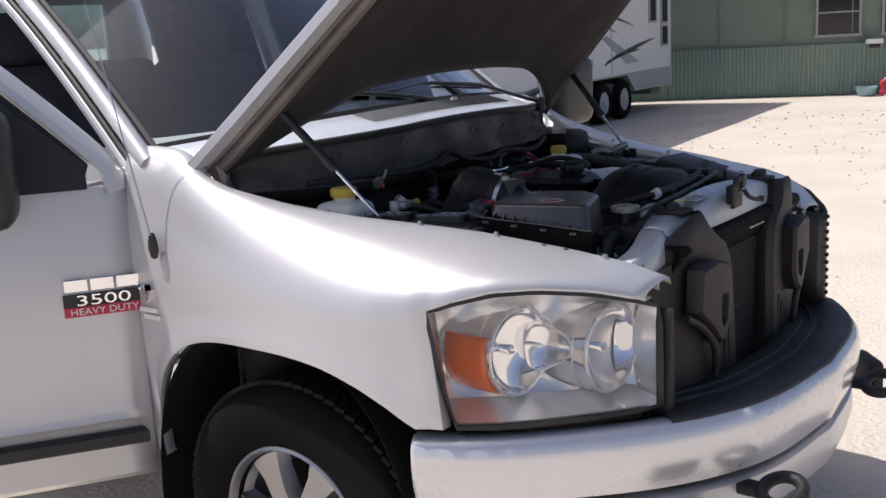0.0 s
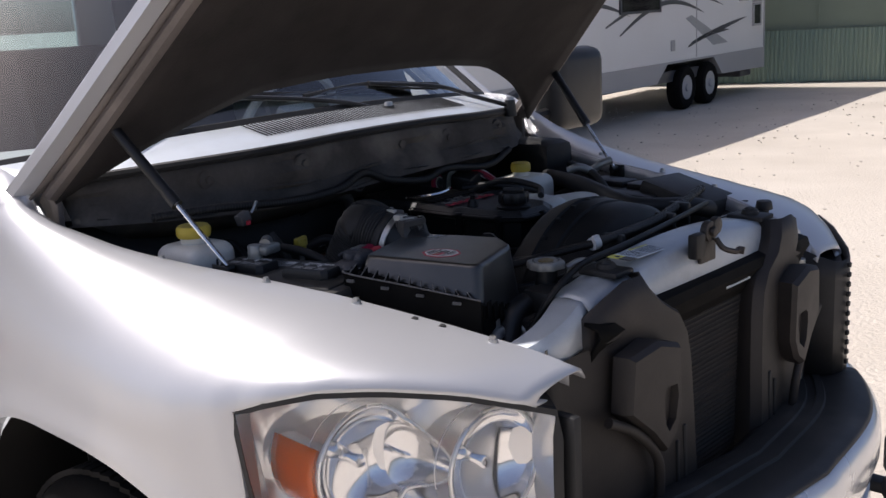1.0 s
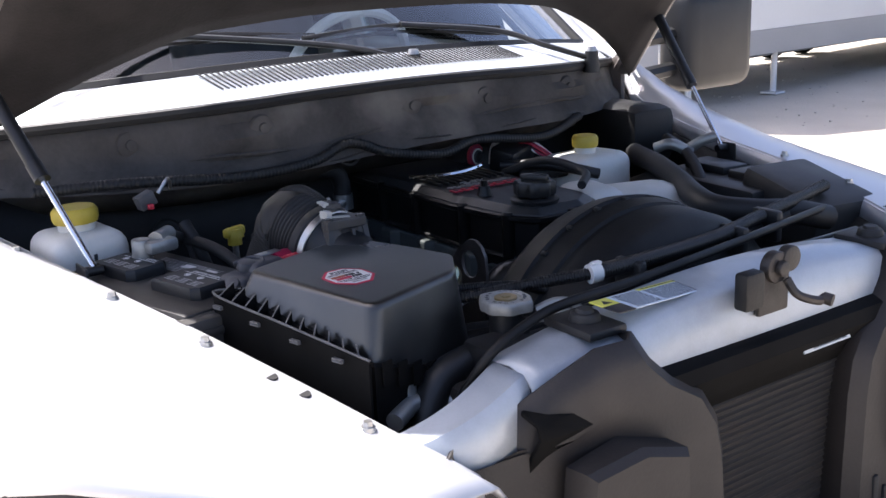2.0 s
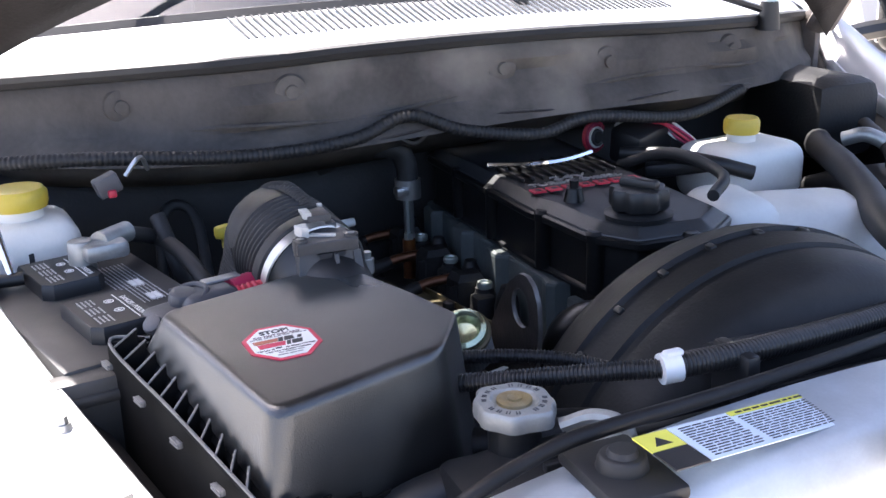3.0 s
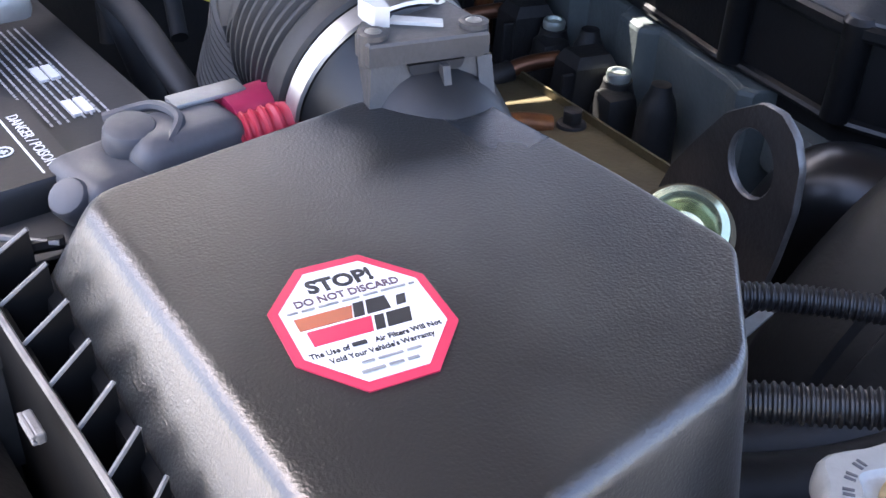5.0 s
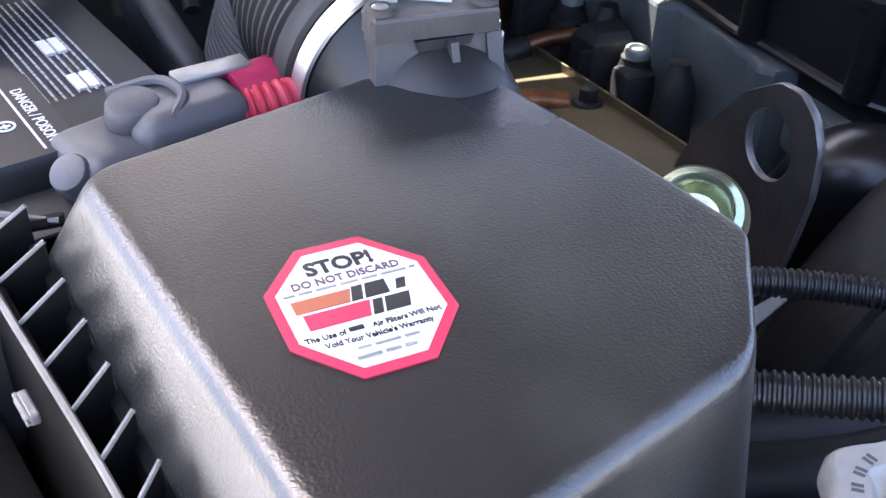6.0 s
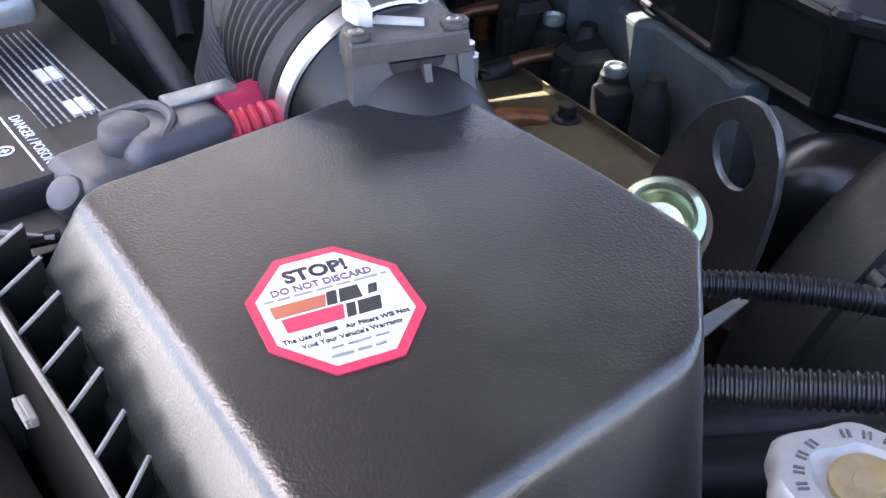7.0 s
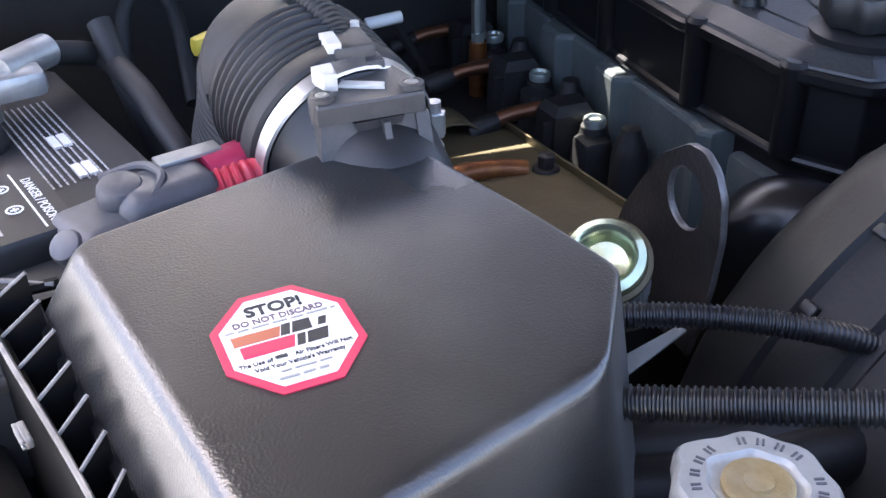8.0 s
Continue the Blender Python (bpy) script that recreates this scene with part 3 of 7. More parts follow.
# front wheel, brake and hub
def wheel(sg, x, label, steer=0.0):
    m = Matrix.Translation((x, -0.84 * sg, HUB)) @ Matrix.Rotation(radians(steer), 4, "Z") @ Matrix.Translation((0, -0.115 * sg, 0)) @ Matrix.Rotation(radians(90 * sg), 4, "X")
    bm = B()
    r, w = 0.403, 0.262
    lathe(bm, [(0.225, -0.004), (0.26, 0.006), (0.30, 0.012), (0.345, 0.010), (0.372, 0.0), (0.388, -0.014), (0.396, -0.032), (0.397, -0.06), (0.397, -w + 0.06), (0.396, -w + 0.032),
               (0.372, -w), (0.30, -w - 0.01), (0.225, -w + 0.01), (0.215, -w + 0.03), (0.215, -0.02)], m, 72, True)
    ty = tp("tyre", bm, M["tyre"], label)
    bm = B()
    for k in range(72):
        a = 2 * math.pi * k / 72
        for j, (off, ww, tilt) in enumerate(((-0.038, 0.036, 14), (-0.083, 0.030, -20), (-0.131, 0.042, 12), (-0.179, 0.030, -20), (-0.224, 0.036, 14))):
            aa = a + (j % 2) * math.pi / 72
            c = m @ Vector((0.399 * math.cos(aa), 0.399 * math.sin(aa), off))
            rm = m.to_3x3() @ Matrix.Rotation(aa, 3, "Z") @ Matrix.Rotation(radians(tilt), 3, "X")
            box(bm, c, (0.012, 0.0265, ww), 0, rm)
    sub("tread", bm, M["tread"], ty, "dusty worn tread blocks, sunlight painted in", False)
    bm = B()
    lathe(bm, [(0.236, -0.006), (0.236, 0.004), (0.228, 0.008), (0.222, 0.0), (0.215, -0.03), (0.205, -0.05), (0.205, -0.20), (0.236, -0.235), (0.236, -0.245), (0.20, -0.21), (0.198, -0.05)], m, 56, True)
    rim = tp("rim", bm, M["alloy"], "polished alloy wheel rim")
    bm = B()
    for k in range(6):
        a = 2 * math.pi * k / 6
        u, v = Vector((math.cos(a), math.sin(a), 0)), Vector((-math.sin(a), math.cos(a), 0))
        s = []
        for rr, hw, h, th in ((0.06, 0.036, -0.012, 0.05), (0.10, 0.040, -0.010, 0.045), (0.16, 0.050, -0.018, 0.035), (0.215, 0.075, -0.022, 0.03)):
            s.append([m @ (u * rr + v * (hw * q) + Vector((0, 0, h - (th if low else 0)))) for q, low in ((-1, 1), (-0.7, 0), (0.7, 0), (1, 1))])
        loft(bm, s)
    sub("spokes", bm, M["alloy"], rim)
    bm = B()
    lathe(bm, [(0.075, -0.07), (0.072, -0.015), (0.066, -0.006), (0.05, 0.012), (0.045, 0.03), (0.02, 0.036), (0.001, 0.036)], m, 28)
    sub("hub_cap", bm, M["plastic"], rim)
    bm = B()
    lathe(bm, [(0.17, -0.12), (0.17, -0.10), (0.08, -0.09), (0.08, -0.16), (0.16, -0.16)], m, 36)
    tp("brake_disc", bm, M["rusty"])


for x, s in ((AXLE, 1), (AXLE, -1)):
    wheel(s, x, "black front tyre with sunlit-pale dusty tread, alloy rim", 2)
wheel(1, -4.36, "black rear tyre with alloy rim")
wheel(-1, -4.36, "black rear tyre with alloy rim")
for nm, x0, x1 in (("chassis_rail", -5.2, -0.05),):
    for sg in (1, -1):
        bm = B()
        box(bm, ((x0 + x1) / 2, 0.45 * sg, 0.56), (x1 - x0, 0.08, 0.17), 0.01)
        tp(nm, bm, M["engine"])

# ---- hood, hinged at its rear corners and standing open ----
HA = radians(43)
HO, HU, HN = Vector((-1.18, 0, 1.34)), Vector((math.cos(HA), 0, math.sin(HA))), Vector((-math.sin(HA), 0, math.cos(HA)))


def hood_pt(u, v, w):
    return HO + HU * u + Vector((0, v, 0)) + HN * w


def hood_half(u):
    return ip(u, [0, 0.2, 0.5, 0.8, 1.0, 1.1, 1.16], [0.89, 0.84, 0.775, 0.712, 0.655, 0.605, 0.54])


def hood_grid(s0, s1, inset, w, crown=1.0, nu=24, nv=33):
    rows = []
    for i in range(nu):
        row = []
        for j in range(nv):
            q = -1 + 2 * j / (nv - 1)
            u0 = 0.305 * (1 - abs(q) ** 3.4) + inset * 0.2
            u1 = 1.14 + 0.05 * (1 - q * q) - inset
            u = u0 + (u1 - u0) * (s0 + (s1 - s0) * i / (nu - 1))
            v = q * (hood_half(u) - inset)
            ridge = 0.022 * math.exp(-((abs(v) - (0.44 - 0.1 * u)) / 0.07) ** 2)
            row.append(hood_pt(u, v, w + crown * (0.05 * (1 - q * q) + ridge - 0.02 * (u / 1.1) ** 3)))
        rows.append(row)
    return rows


bm = B()
sheet(bm, hood_grid(0, 1, 0, 0.0))
hood = tp("hood", bm, M["silver"], "raised silver hood with dark insulation underneath")
thick(hood, 0.006, 0)
# folded edge all round
bm = B()
top = hood_grid(0, 1, 0, -0.001)
edge = [r[0] for r in top] + top[-1][1:] + [r[-1] for r in top[-2::-1]] + top[0][-2:0:-1]
g1 = [p - HN * 0.022 for p in edge]
cen = hood_pt(0.6, 0, 0)
g2 = [p + (cen - p).normalized() * 0.05 - HN * 0.03 for p in edge]
loft(bm, [edge, g1, g2], caps=False)
sub("hood_edge", bm, M["silver"], hood)
bm = B()
sheet(bm, hood_grid(0, 1, 0.035, -0.03, 0.6))
ob = sub("inner_panel", bm, M["underhood"], hood, "bare grey inner hood frame")
thick(ob, 0.006)
bm = B()
sheet(bm, hood_grid(0.01, 0.93, 0.07, -0.052, 0.4))
ob = sub("insulation", bm, M["mat"], hood, "sagging dark brown insulation mat")
thick(ob, 0.016)
for q in (-1, 1):
    bm = B()
    tube(bm, [hood_pt(u, q * (hood_half(u) - 0.075), -0.045) for u in (0.03, 0.2, 0.4, 0.6, 0.8, 0.95)], 0.030, 10, 6, flat=0.6)
    sub("hood_brace", bm, M["underhood"], hood)
    bm = B()
    box(bm, hood_pt(0.02, q * 0.80, -0.03), (0.13, 0.012, 0.05), 0.004, rot3(0, -43, 0))
    box(bm, hood_pt(-0.02, q * 0.80, -0.06), (0.06, 0.014, 0.09), 0.004)
    sub("hinge", bm, M["underhood"], hood)
# grille that lifts with the hood
bm = B()
for q in (-0.25, 0.25):
    box(bm, hood_pt(1.17, q, -0.16), (0.05, 0.47, 0.30), 0.02, rot3(0, -43, 0))
sub("grille", bm, M["plastic"], hood)
bm = B()
for c, s in (((1.19, 0, -0.16), (0.05, 1.0, 0.055)), ((1.19, 0, -0.16), (0.05, 0.055, 0.36)), ((1.18, 0, 0.015), (0.05, 1.06, 0.05)), ((1.18, 0, -0.34), (0.05, 0.96, 0.05))):
    box(bm, hood_pt(*c), s, 0.015, rot3(0, -43, 0))
sub("grille_bars", bm, M["chrome"], hood)

# gas struts
for sg in (1, -1):
    foot, top = Vector((-0.70, -0.681 * sg, 1.197)), Vector((-1.0, -0.757 * sg, 1.515))
    mid = foot.lerp(top, 0.40)
    bm = B()
    cyl(bm, mid, top, 0.0115, seg=16, bevel=0.002)
    cyl(bm, mid - (top - foot).normalized() * 0.012, mid + (top - foot).normalized() * 0.02, 0.0128, seg=16)
    st = tp("gas_strut", bm, M["plastic"], "black gas strut with bright rod")
    bm = B()
    cyl(bm, foot, mid, 0.005, seg=12)
    sub("rod", bm, M["chrome"], st)
    bm = B()
    cyl(bm, foot + Vector((0, 0.012 * sg, -0.005)), foot + Vector((0, -0.02 * sg, -0.005)), 0.008, seg=10)
    box(bm, foot + Vector((0, -0.018 * sg, -0.03)), (0.05, 0.004, 0.07), 0.001)
    sub("ball_joint", bm, M["plastic"], st)

# ---- cowl, windscreen, cab ----
def lip(y):
    a = abs(y)
    return -0.925 - 0.30 * max(0, (a - 0.30) / 0.55) ** 1.6 if a > 0.30 else -0.925, 1.388 - 0.045 * (a / 0.85) ** 2


def screen_base(y):
    a = abs(y) / 0.86
    return -1.10 - 0.25 * a ** 2.2, 1.428 - 0.05 * a ** 2


ys = np.linspace(-0.86, 0.86, 41)
bm = B()
rows = []
for y in ys:
    lx, lz = lip(y)
    bx, bz = screen_base(y)
    rows.append([Vector((lx - 0.004, y, lz - 0.012)), Vector((lx, y, lz)), Vector((lx + (bx - lx) * 0.3, y, lz + 0.018)), Vector((lx + (bx - lx) * 0.75, y, bz + 0.002)), Vector((bx - 0.03, y, bz - 0.012))])
sheet(bm, rows)
cowl = tp("cowl_panel", bm, M["silver_inner"], "light grey cowl panel with slotted vents", None, True, 0.004)
bm = B()
for k in range(64):
    y = -0.34 + 0.705 * k / 63
    lx, lz = lip(y)
    bx, bz = screen_base(y)
    x0, x1 = lx + (bx - lx) * 0.28, lx + (bx - lx) * 0.72
    c = Vector(((x0 + x1) / 2, y, (lz + bz) / 2 + 0.0125))
    box(bm, c, (abs(x1 - x0), 0.0032, 0.002), 0, rot3(0, math.degrees(math.atan2(bz + 0.002 - lz - 0.018, abs(x1 - x0) * 1.0)), 8))
sub("vent_grille", bm, M["rubber"], cowl, "dark vent slots", False)
bm = B()
tube(bm, [(lip(y)[0] + 0.008, y, lip(y)[1] - 0.004) for y in np.linspace(-0.84, 0.84, 23)], 0.011, 8, 3)
sub("cowl_seal", bm, M["rubber"], cowl)
# dusty insulated panel below the cowl's lip
bm = B()
rows = []
for y in np.linspace(-0.78, 0.78, 53):
    lx, lz = lip(y)
    wob = 0.006 * math.sin(9 * y + 1) + 0.005 * math.sin(23 * y)
    low = 1.272 + 0.012 * math.sin(4 * y + 0.6)
    rows.append([Vector((lx + 0.004, y, lz - 0.008)), Vector((lx + 0.012 + wob, y, lz - 0.035)), Vector((lx + 0.018 - wob, y, (lz + low) / 2)), Vector((lx + 0.022 + wob, y, low + 0.02)),
                 Vector((lx + 0.045, y, low)), Vector((lx + 0.048, y, low - 0.012)), Vector((lx - 0.01, y, low - 0.02)), Vector((lx - 0.05, y, low - 0.06))])
sheet(bm, rows)
tp("firewall_panel", bm, M["dusty_panel"], "dusty black cowl insulation panel", None, True, 0.004)
panel = bpy.data.objects["firewall_panel"]
for i, (y, z) in enumerate(((-0.52, 1.325), (-0.30, 1.335), (0.02, 1.34), (0.20, 1.335), (0.46, 1.33))):
    bm = B()
    lx = lip(y)[0] + 0.014
    lathe(bm, [(0.024, -0.004), (0.022, 0.004), (0.014, 0.008), (0.010, 0.008), (0.009, 0.014), (0.0001, 0.015)], Matrix.Translation((lx, y, z)) @ Matrix.Rotation(radians(90), 4, "Y"), 18)
    sub("panel_stud", bm, M["dusty_panel"], panel)
for dz, r, x0 in ((0.0, 0.0022, 0.047), (0.030, 0.0035, 0.024)):
    bm = B()
    pts = []
    for y in np.linspace(-0.74, 0.62, 40):
        low = 1.272 + 0.012 * math.sin(4 * y + 0.6)
        pts.append((lip(y)[0] + x0 + 0.003 * math.sin(31 * y), y, low + dz + 0.005 * math.sin(17 * y + 2) - 0.004))
    tube(bm, pts, r, 6, 2)
    sub("panel_fold", bm, M["dusty_panel"] if dz else M["rusty"], panel)
bm = B()
rows = [[Vector((-1.06 - 0.1 * (abs(y) / 0.8) ** 2, y, z)) for z in (1.26, 1.1, 0.9, 0.6)] for y in np.linspace(-0.80, 0.80, 17)]
sheet(bm, rows)
tp("firewall", bm, M["engine"], "", None, True, 0.01)
# windscreen
def screen_pt(y, s):
    bx, bz = screen_base(y)
    k = 1 - 0.13 * s
    return Vector((bx - 0.69 * s - 0.05 * s * (abs(y) / 0.86) ** 2, y * k, bz + 0.52 * s + 0.02 * math.sin(math.pi * s)))


bm = B()
sheet(bm, [[screen_pt(y, s) for s in np.linspace(-0.02, 1.0, 9)] for y in np.linspace(-0.86, 0.86, 25)])
ws = tp("windscreen", bm, M["screen"], "tinted windscreen reflecting the sky")
ws.visible_shadow = False
bm = B()
ring = [screen_pt(y, 0.0) for y in np.linspace(-0.85, 0.85, 20)] + [screen_pt(0.86, s) for s in np.linspace(0, 1, 8)] + [screen_pt(y, 1.0) for y in np.linspace(0.85, -0.85, 20)] + [screen_pt(-0.86, s) for s in np.linspace(1, 0, 8)]
tube(bm, ring + [ring[0]], 0.012, 6, 1)
sub("screen_seal", bm, M["rubber"], ws)
# pillars, roof, back of the cab, sills
for sg in (1, -1):
    bm = B()
    pts = [screen_pt(-0.88 * sg, s) + Vector((-0.01, -0.012 * sg, 0)) for s in (-0.06, 0.25, 0.5, 0.75, 1.0)]
    tube(bm, pts, 0.026, 10, 6)
    tp("windscreen_pillar", bm, M["silver"], "silver windscreen pillar")
    for off, r, mm in (((-0.055, -0.004), 0.010, "rubber"), ((-0.085, 0.0), 0.016, "silver"), ((-0.115, 0.012), 0.009, "rubber"), ((-0.135, 0.02), 0.012, "silver"), ((-0.16, 0.04), 0.010, "rubber")):
        bm = B()
        tube(bm, [p + Vector((off[0], off[1] * sg, -0.02)) for p in pts] + [Vector((-2.2, -0.78 * sg, 1.94)), Vector((-2.75, -0.78 * sg, 1.94))], r, 8, 6)
        tp("door_seal" if mm == "rubber" else "door_frame", bm, M[mm])
    bm = B()
    box(bm, (-3.0, -0.93 * sg, 0.54), (3.1, 0.06, 0.16), 0.02)
    tp("sill", bm, M["silver"])
    bm = B()
    tube(bm, [(-2.62, -0.93 * sg, 0.6), (-2.62, -0.955 * sg, 1.1), (-2.66, -0.88 * sg, 1.5), (-2.72, -0.79 * sg, 1.94)], 0.05, 8, 5)
    tp("door_pillar", bm, M["silver"])
bm = B()
sheet(bm, [[Vector((x, y, 1.97 + 0.03 * (1 - (y / 0.8) ** 2) + (0.02 * math.sin(math.pi * (x + 3.6) / 1.75)))) for y in np.linspace(-0.80, 0.80, 13)] for x in np.linspace(-3.6, -1.82, 10)])
tp("roof", bm, M["silver"], "", None, True, 0.02)
# rear side panels and doors of the crew cab, back wall with window, bed
for sg in (1, -1):
    bm = B()
    x0 = -2.62 if sg == 1 else -1.41
    sheet(bm, [[Vector((x, -y * sg, z)) for y, z in ((0.93, 0.56), (0.985, 0.75), (0.99, 0.95), (0.96, 1.2), (0.935, 1.32), (0.93, 1.36))] for x in np.linspace(-3.62, x0, 12)])
    tp("side_panel", bm, M["silver"], "", None, True, 0.03)
    bm = B()
    sheet(bm, [[Vector((x, -y * sg, z)) for y, z in ((0.90, 0.55), (0.985, 0.75), (0.99, 0.95), (0.97, 1.2), (0.95, 1.33), (0.90, 1.345), (0.86, 1.30))] for x in np.linspace(-5.7, -3.68, 8)])
    tp("bed_side", bm, M["silver"], "", None, True, 0.03)
bm = B()
for c, s in (((-3.6, 0, 0.95), (0.04, 1.8, 0.8)), ((-3.6, 0, 1.93), (0.04, 1.56, 0.12)), ((-3.6, -0.74, 1.61), (0.05, 0.26, 0.56)), ((-3.6, 0.74, 1.61), (0.05, 0.26, 0.56))):
    box(bm, c, s, 0.01)
tp("cab_back", bm, M["silver"])
bm = B()
box(bm, (-3.6, 0, 1.61), (0.006, 1.24, 0.54))
tp("rear_window", bm, M["glass"], "tinted rear window", None, False)
for sg in (1, -1):
    bm = B()
    x0, x1 = (-3.55, -2.70) if sg == 1 else (-3.55, -1.75)
    loft(bm, [[Vector((x, -y * sg, z)) for x, y, z in ((x0, 0.93, 1.36), (x1, 0.93, 1.36), (x1 - 0.1, 0.80, 1.92), (x0, 0.80, 1.92))], [Vector((x, -(y - 0.004) * sg, z)) for x, y, z in ((x0, 0.93, 1.36), (x1, 0.93, 1.36), (x1 - 0.1, 0.80, 1.92), (x0, 0.80, 1.92))]])
    tp("side_window", bm, M["glass"], "", None, False)
bm = B()
box(bm, (-4.7, 0, 0.80), (2.0, 1.75, 0.04), 0.01)
box(bm, (-5.7, 0, 1.05), (0.05, 1.85, 0.56), 0.015)
tp("load_bed", bm, M["silver"])
bm = B()
box(bm, (-2.525, 0, 0.56), (2.25, 1.80, 0.05), 0.01)
tp("cab_floor", bm, M["dash"])
bm = B()
sheet(bm, [[Vector((x, y, 1.92)) for y in np.linspace(-0.78, 0.78, 5)] for x in np.linspace(-3.58, -1.86, 5)])
tp("headliner", bm, M["dash"], "", None, True, 0.01)
# dashboard, steering wheel, seats
bm = B()
loft(bm, [[Vector((x - (0.12 * (abs(y) / 0.8) ** 2), y, z)) for x, z in ((-1.22, 1.30), (-1.25, 1.375), (-1.45, 1.385), (-1.62, 1.35), (-1.68, 1.25), (-1.62, 1.0), (-1.2, 0.9))] for y in np.linspace(-0.80, 0.80, 15)])
dash = tp("dashboard", bm, M["dash"], "grey dashboard")
bm = B()
mm = Matrix.Translation((-1.83, 0.40, 1.32)) @ Matrix.Rotation(radians(-62), 4, "Y")
tube(bm, [mm @ Vector((0.19 * math.cos(a), 0.19 * math.sin(a), 0)) for a in np.linspace(0, 2 * math.pi, 25)], 0.015, 8, 2)
box(bm, mm @ Vector((0, 0, -0.02)), (0.16, 0.15, 0.05), 0.02, mm.to_3x3())
box(bm, mm @ Vector((0, 0, -0.01)), (0.04, 0.36, 0.02), 0.006, mm.to_3x3())
cyl(bm, mm @ Vector((0, 0, -0.02)), mm @ Vector((0, 0, -0.25)), 0.03)
tp("steering_wheel", bm, M["dash"], "dark steering wheel")
for y in (-0.42, 0.42):
    bm = B()
    box(bm, (-2.25, y, 0.92), (0.52, 0.54, 0.18), 0.06, rot3(0, -6, 0), 3)
    seat = tp("seat", bm, M["cloth"], "dark grey cloth front seat with headrest")
    bm = B()
    box(bm, (-2.56, y, 1.28), (0.16, 0.52, 0.66), 0.06, rot3(0, -14, 0), 3)
    sub("backrest", bm, M["cloth"], seat)
    bm = B()
    box(bm, (-2.66, y, 1.70), (0.10, 0.29, 0.21), 0.045, rot3(0, -8, 0), 3)
    for q in (-0.06, 0.06):
        cyl(bm, (-2.65, y + q, 1.5), (-2.66, y + q, 1.66), 0.006)
    sub("headrest", bm, M["cloth"], seat)
bm = B()
box(bm, (-3.4, 0, 1.25), (0.16, 1.5, 0.7), 0.06, rot3(0, -10, 0), 3)
tp("rear_seat", bm, M["cloth"], "dark grey cloth rear seat")
# wipers
for arm, blade in (([(-1.035, 0.112, 1.408), (-1.085, 0.02, 1.44), (-1.135, -0.106, 1.462), (-1.185, -0.35, 1.492)], [(-1.150, -0.640, 1.470), (-1.192, -0.351, 1.490), (-1.162, -0.05, 1.472)]),
                   ([(-0.985, 0.565, 1.380), (-1.05, 0.48, 1.415), (-1.12, 0.394, 1.452), (-1.168, 0.166, 1.480)], [(-1.150, -0.083, 1.468), (-1.170, 0.166, 1.478), (-1.140, 0.42, 1.456)])):
    piv = Vector(arm[0])
    bm = B()
    cyl(bm, piv - Vector((0, 0, 0.03)), piv + Vector((0, 0, 0.018)), 0.02, 0.015)
    tube(bm, arm, 0.011, 8, 6, flat=0.6)
    w = tp("wiper", bm, M["plastic"], "black windscreen wiper")
    bm = B()
    tube(bm, blade, 0.006, 6, 8)
    tube(bm, [Vector(q) - Vector((0, 0, 0.014)) for q in blade], 0.004, 6, 8)
    sub("blade", bm, M["rubber"], w)
    bm = B()
    cyl(bm, piv + Vector((0, 0, 0.016)), piv + Vector((0, 0, 0.028)), 0.013, 0.01, 12)
    sub("pivot_cap", bm, M["steel"], w)
# antenna and fender badge
bm = B()
lathe(bm, [(0.0001, -0.035), (0.012, -0.03), (0.019, -0.01), (0.018, 0.01), (0.012, 0.03), (0.007, 0.037), (0.0001, 0.038)], Matrix.Translation((-1.235, -0.985, 1.135)) @ Matrix.Diagonal((1, 0.5, 1, 1)), 20)
ant = tp("antenna", bm, M["plastic"], "thin whip antenna on a black base")
bm = B()
cyl(bm, (-1.235, -0.99, 1.165), (-1.43, -1.0, 1.95), 0.0022, 0.0012, 8)
sub("mast", bm, M["steel"], ant)
# towing mirrors
def mirror(m, parent, far):
    bm = B()
    box(bm, m @ Vector((0, 0, 0)), (0.14, 0.30 if far else 0.20, 0.30), 0.05, m.to_3x3(), 3)
    mi = tp("mirror", bm, M["plastic"], "large black towing mirror") if far else sub("mirror", bm, M["plastic"], parent, "large black towing mirror")
    bm = B()
    box(bm, m @ Vector((-0.068, 0, 0.0)), (0.01, 0.25, 0.25), 0.004, m.to_3x3())
    if far:
        sub("mirror_glass", bm, M["chrome"], mi)
        bm = B()
        for q in (-0.08, 0.02):
            tube(bm, [m @ Vector((0.0, -0.12, q)), m @ Vector((0.01, -0.28, q - 0.01)), m @ Vector((0.02, -0.40, q - 0.03))], 0.022, 8, 5)
        sub("mirror_arm", bm, M["plastic"], mi)
    else:
        bm.free()


mirror(Matrix.Translation((-1.34, 1.35, 1.36)), truck, True)

# ---- passenger door, swung open about its front edge ----
DA = 55
DM = Matrix.Translation((-1.395, -0.935, 0)) @ Matrix.Rotation(radians(DA), 4, "Z")


def dp(u, out, z):
    """A place on the door: u back from the hinge, outwards, up."""
    return DM @ Vector((-u, -out, z))


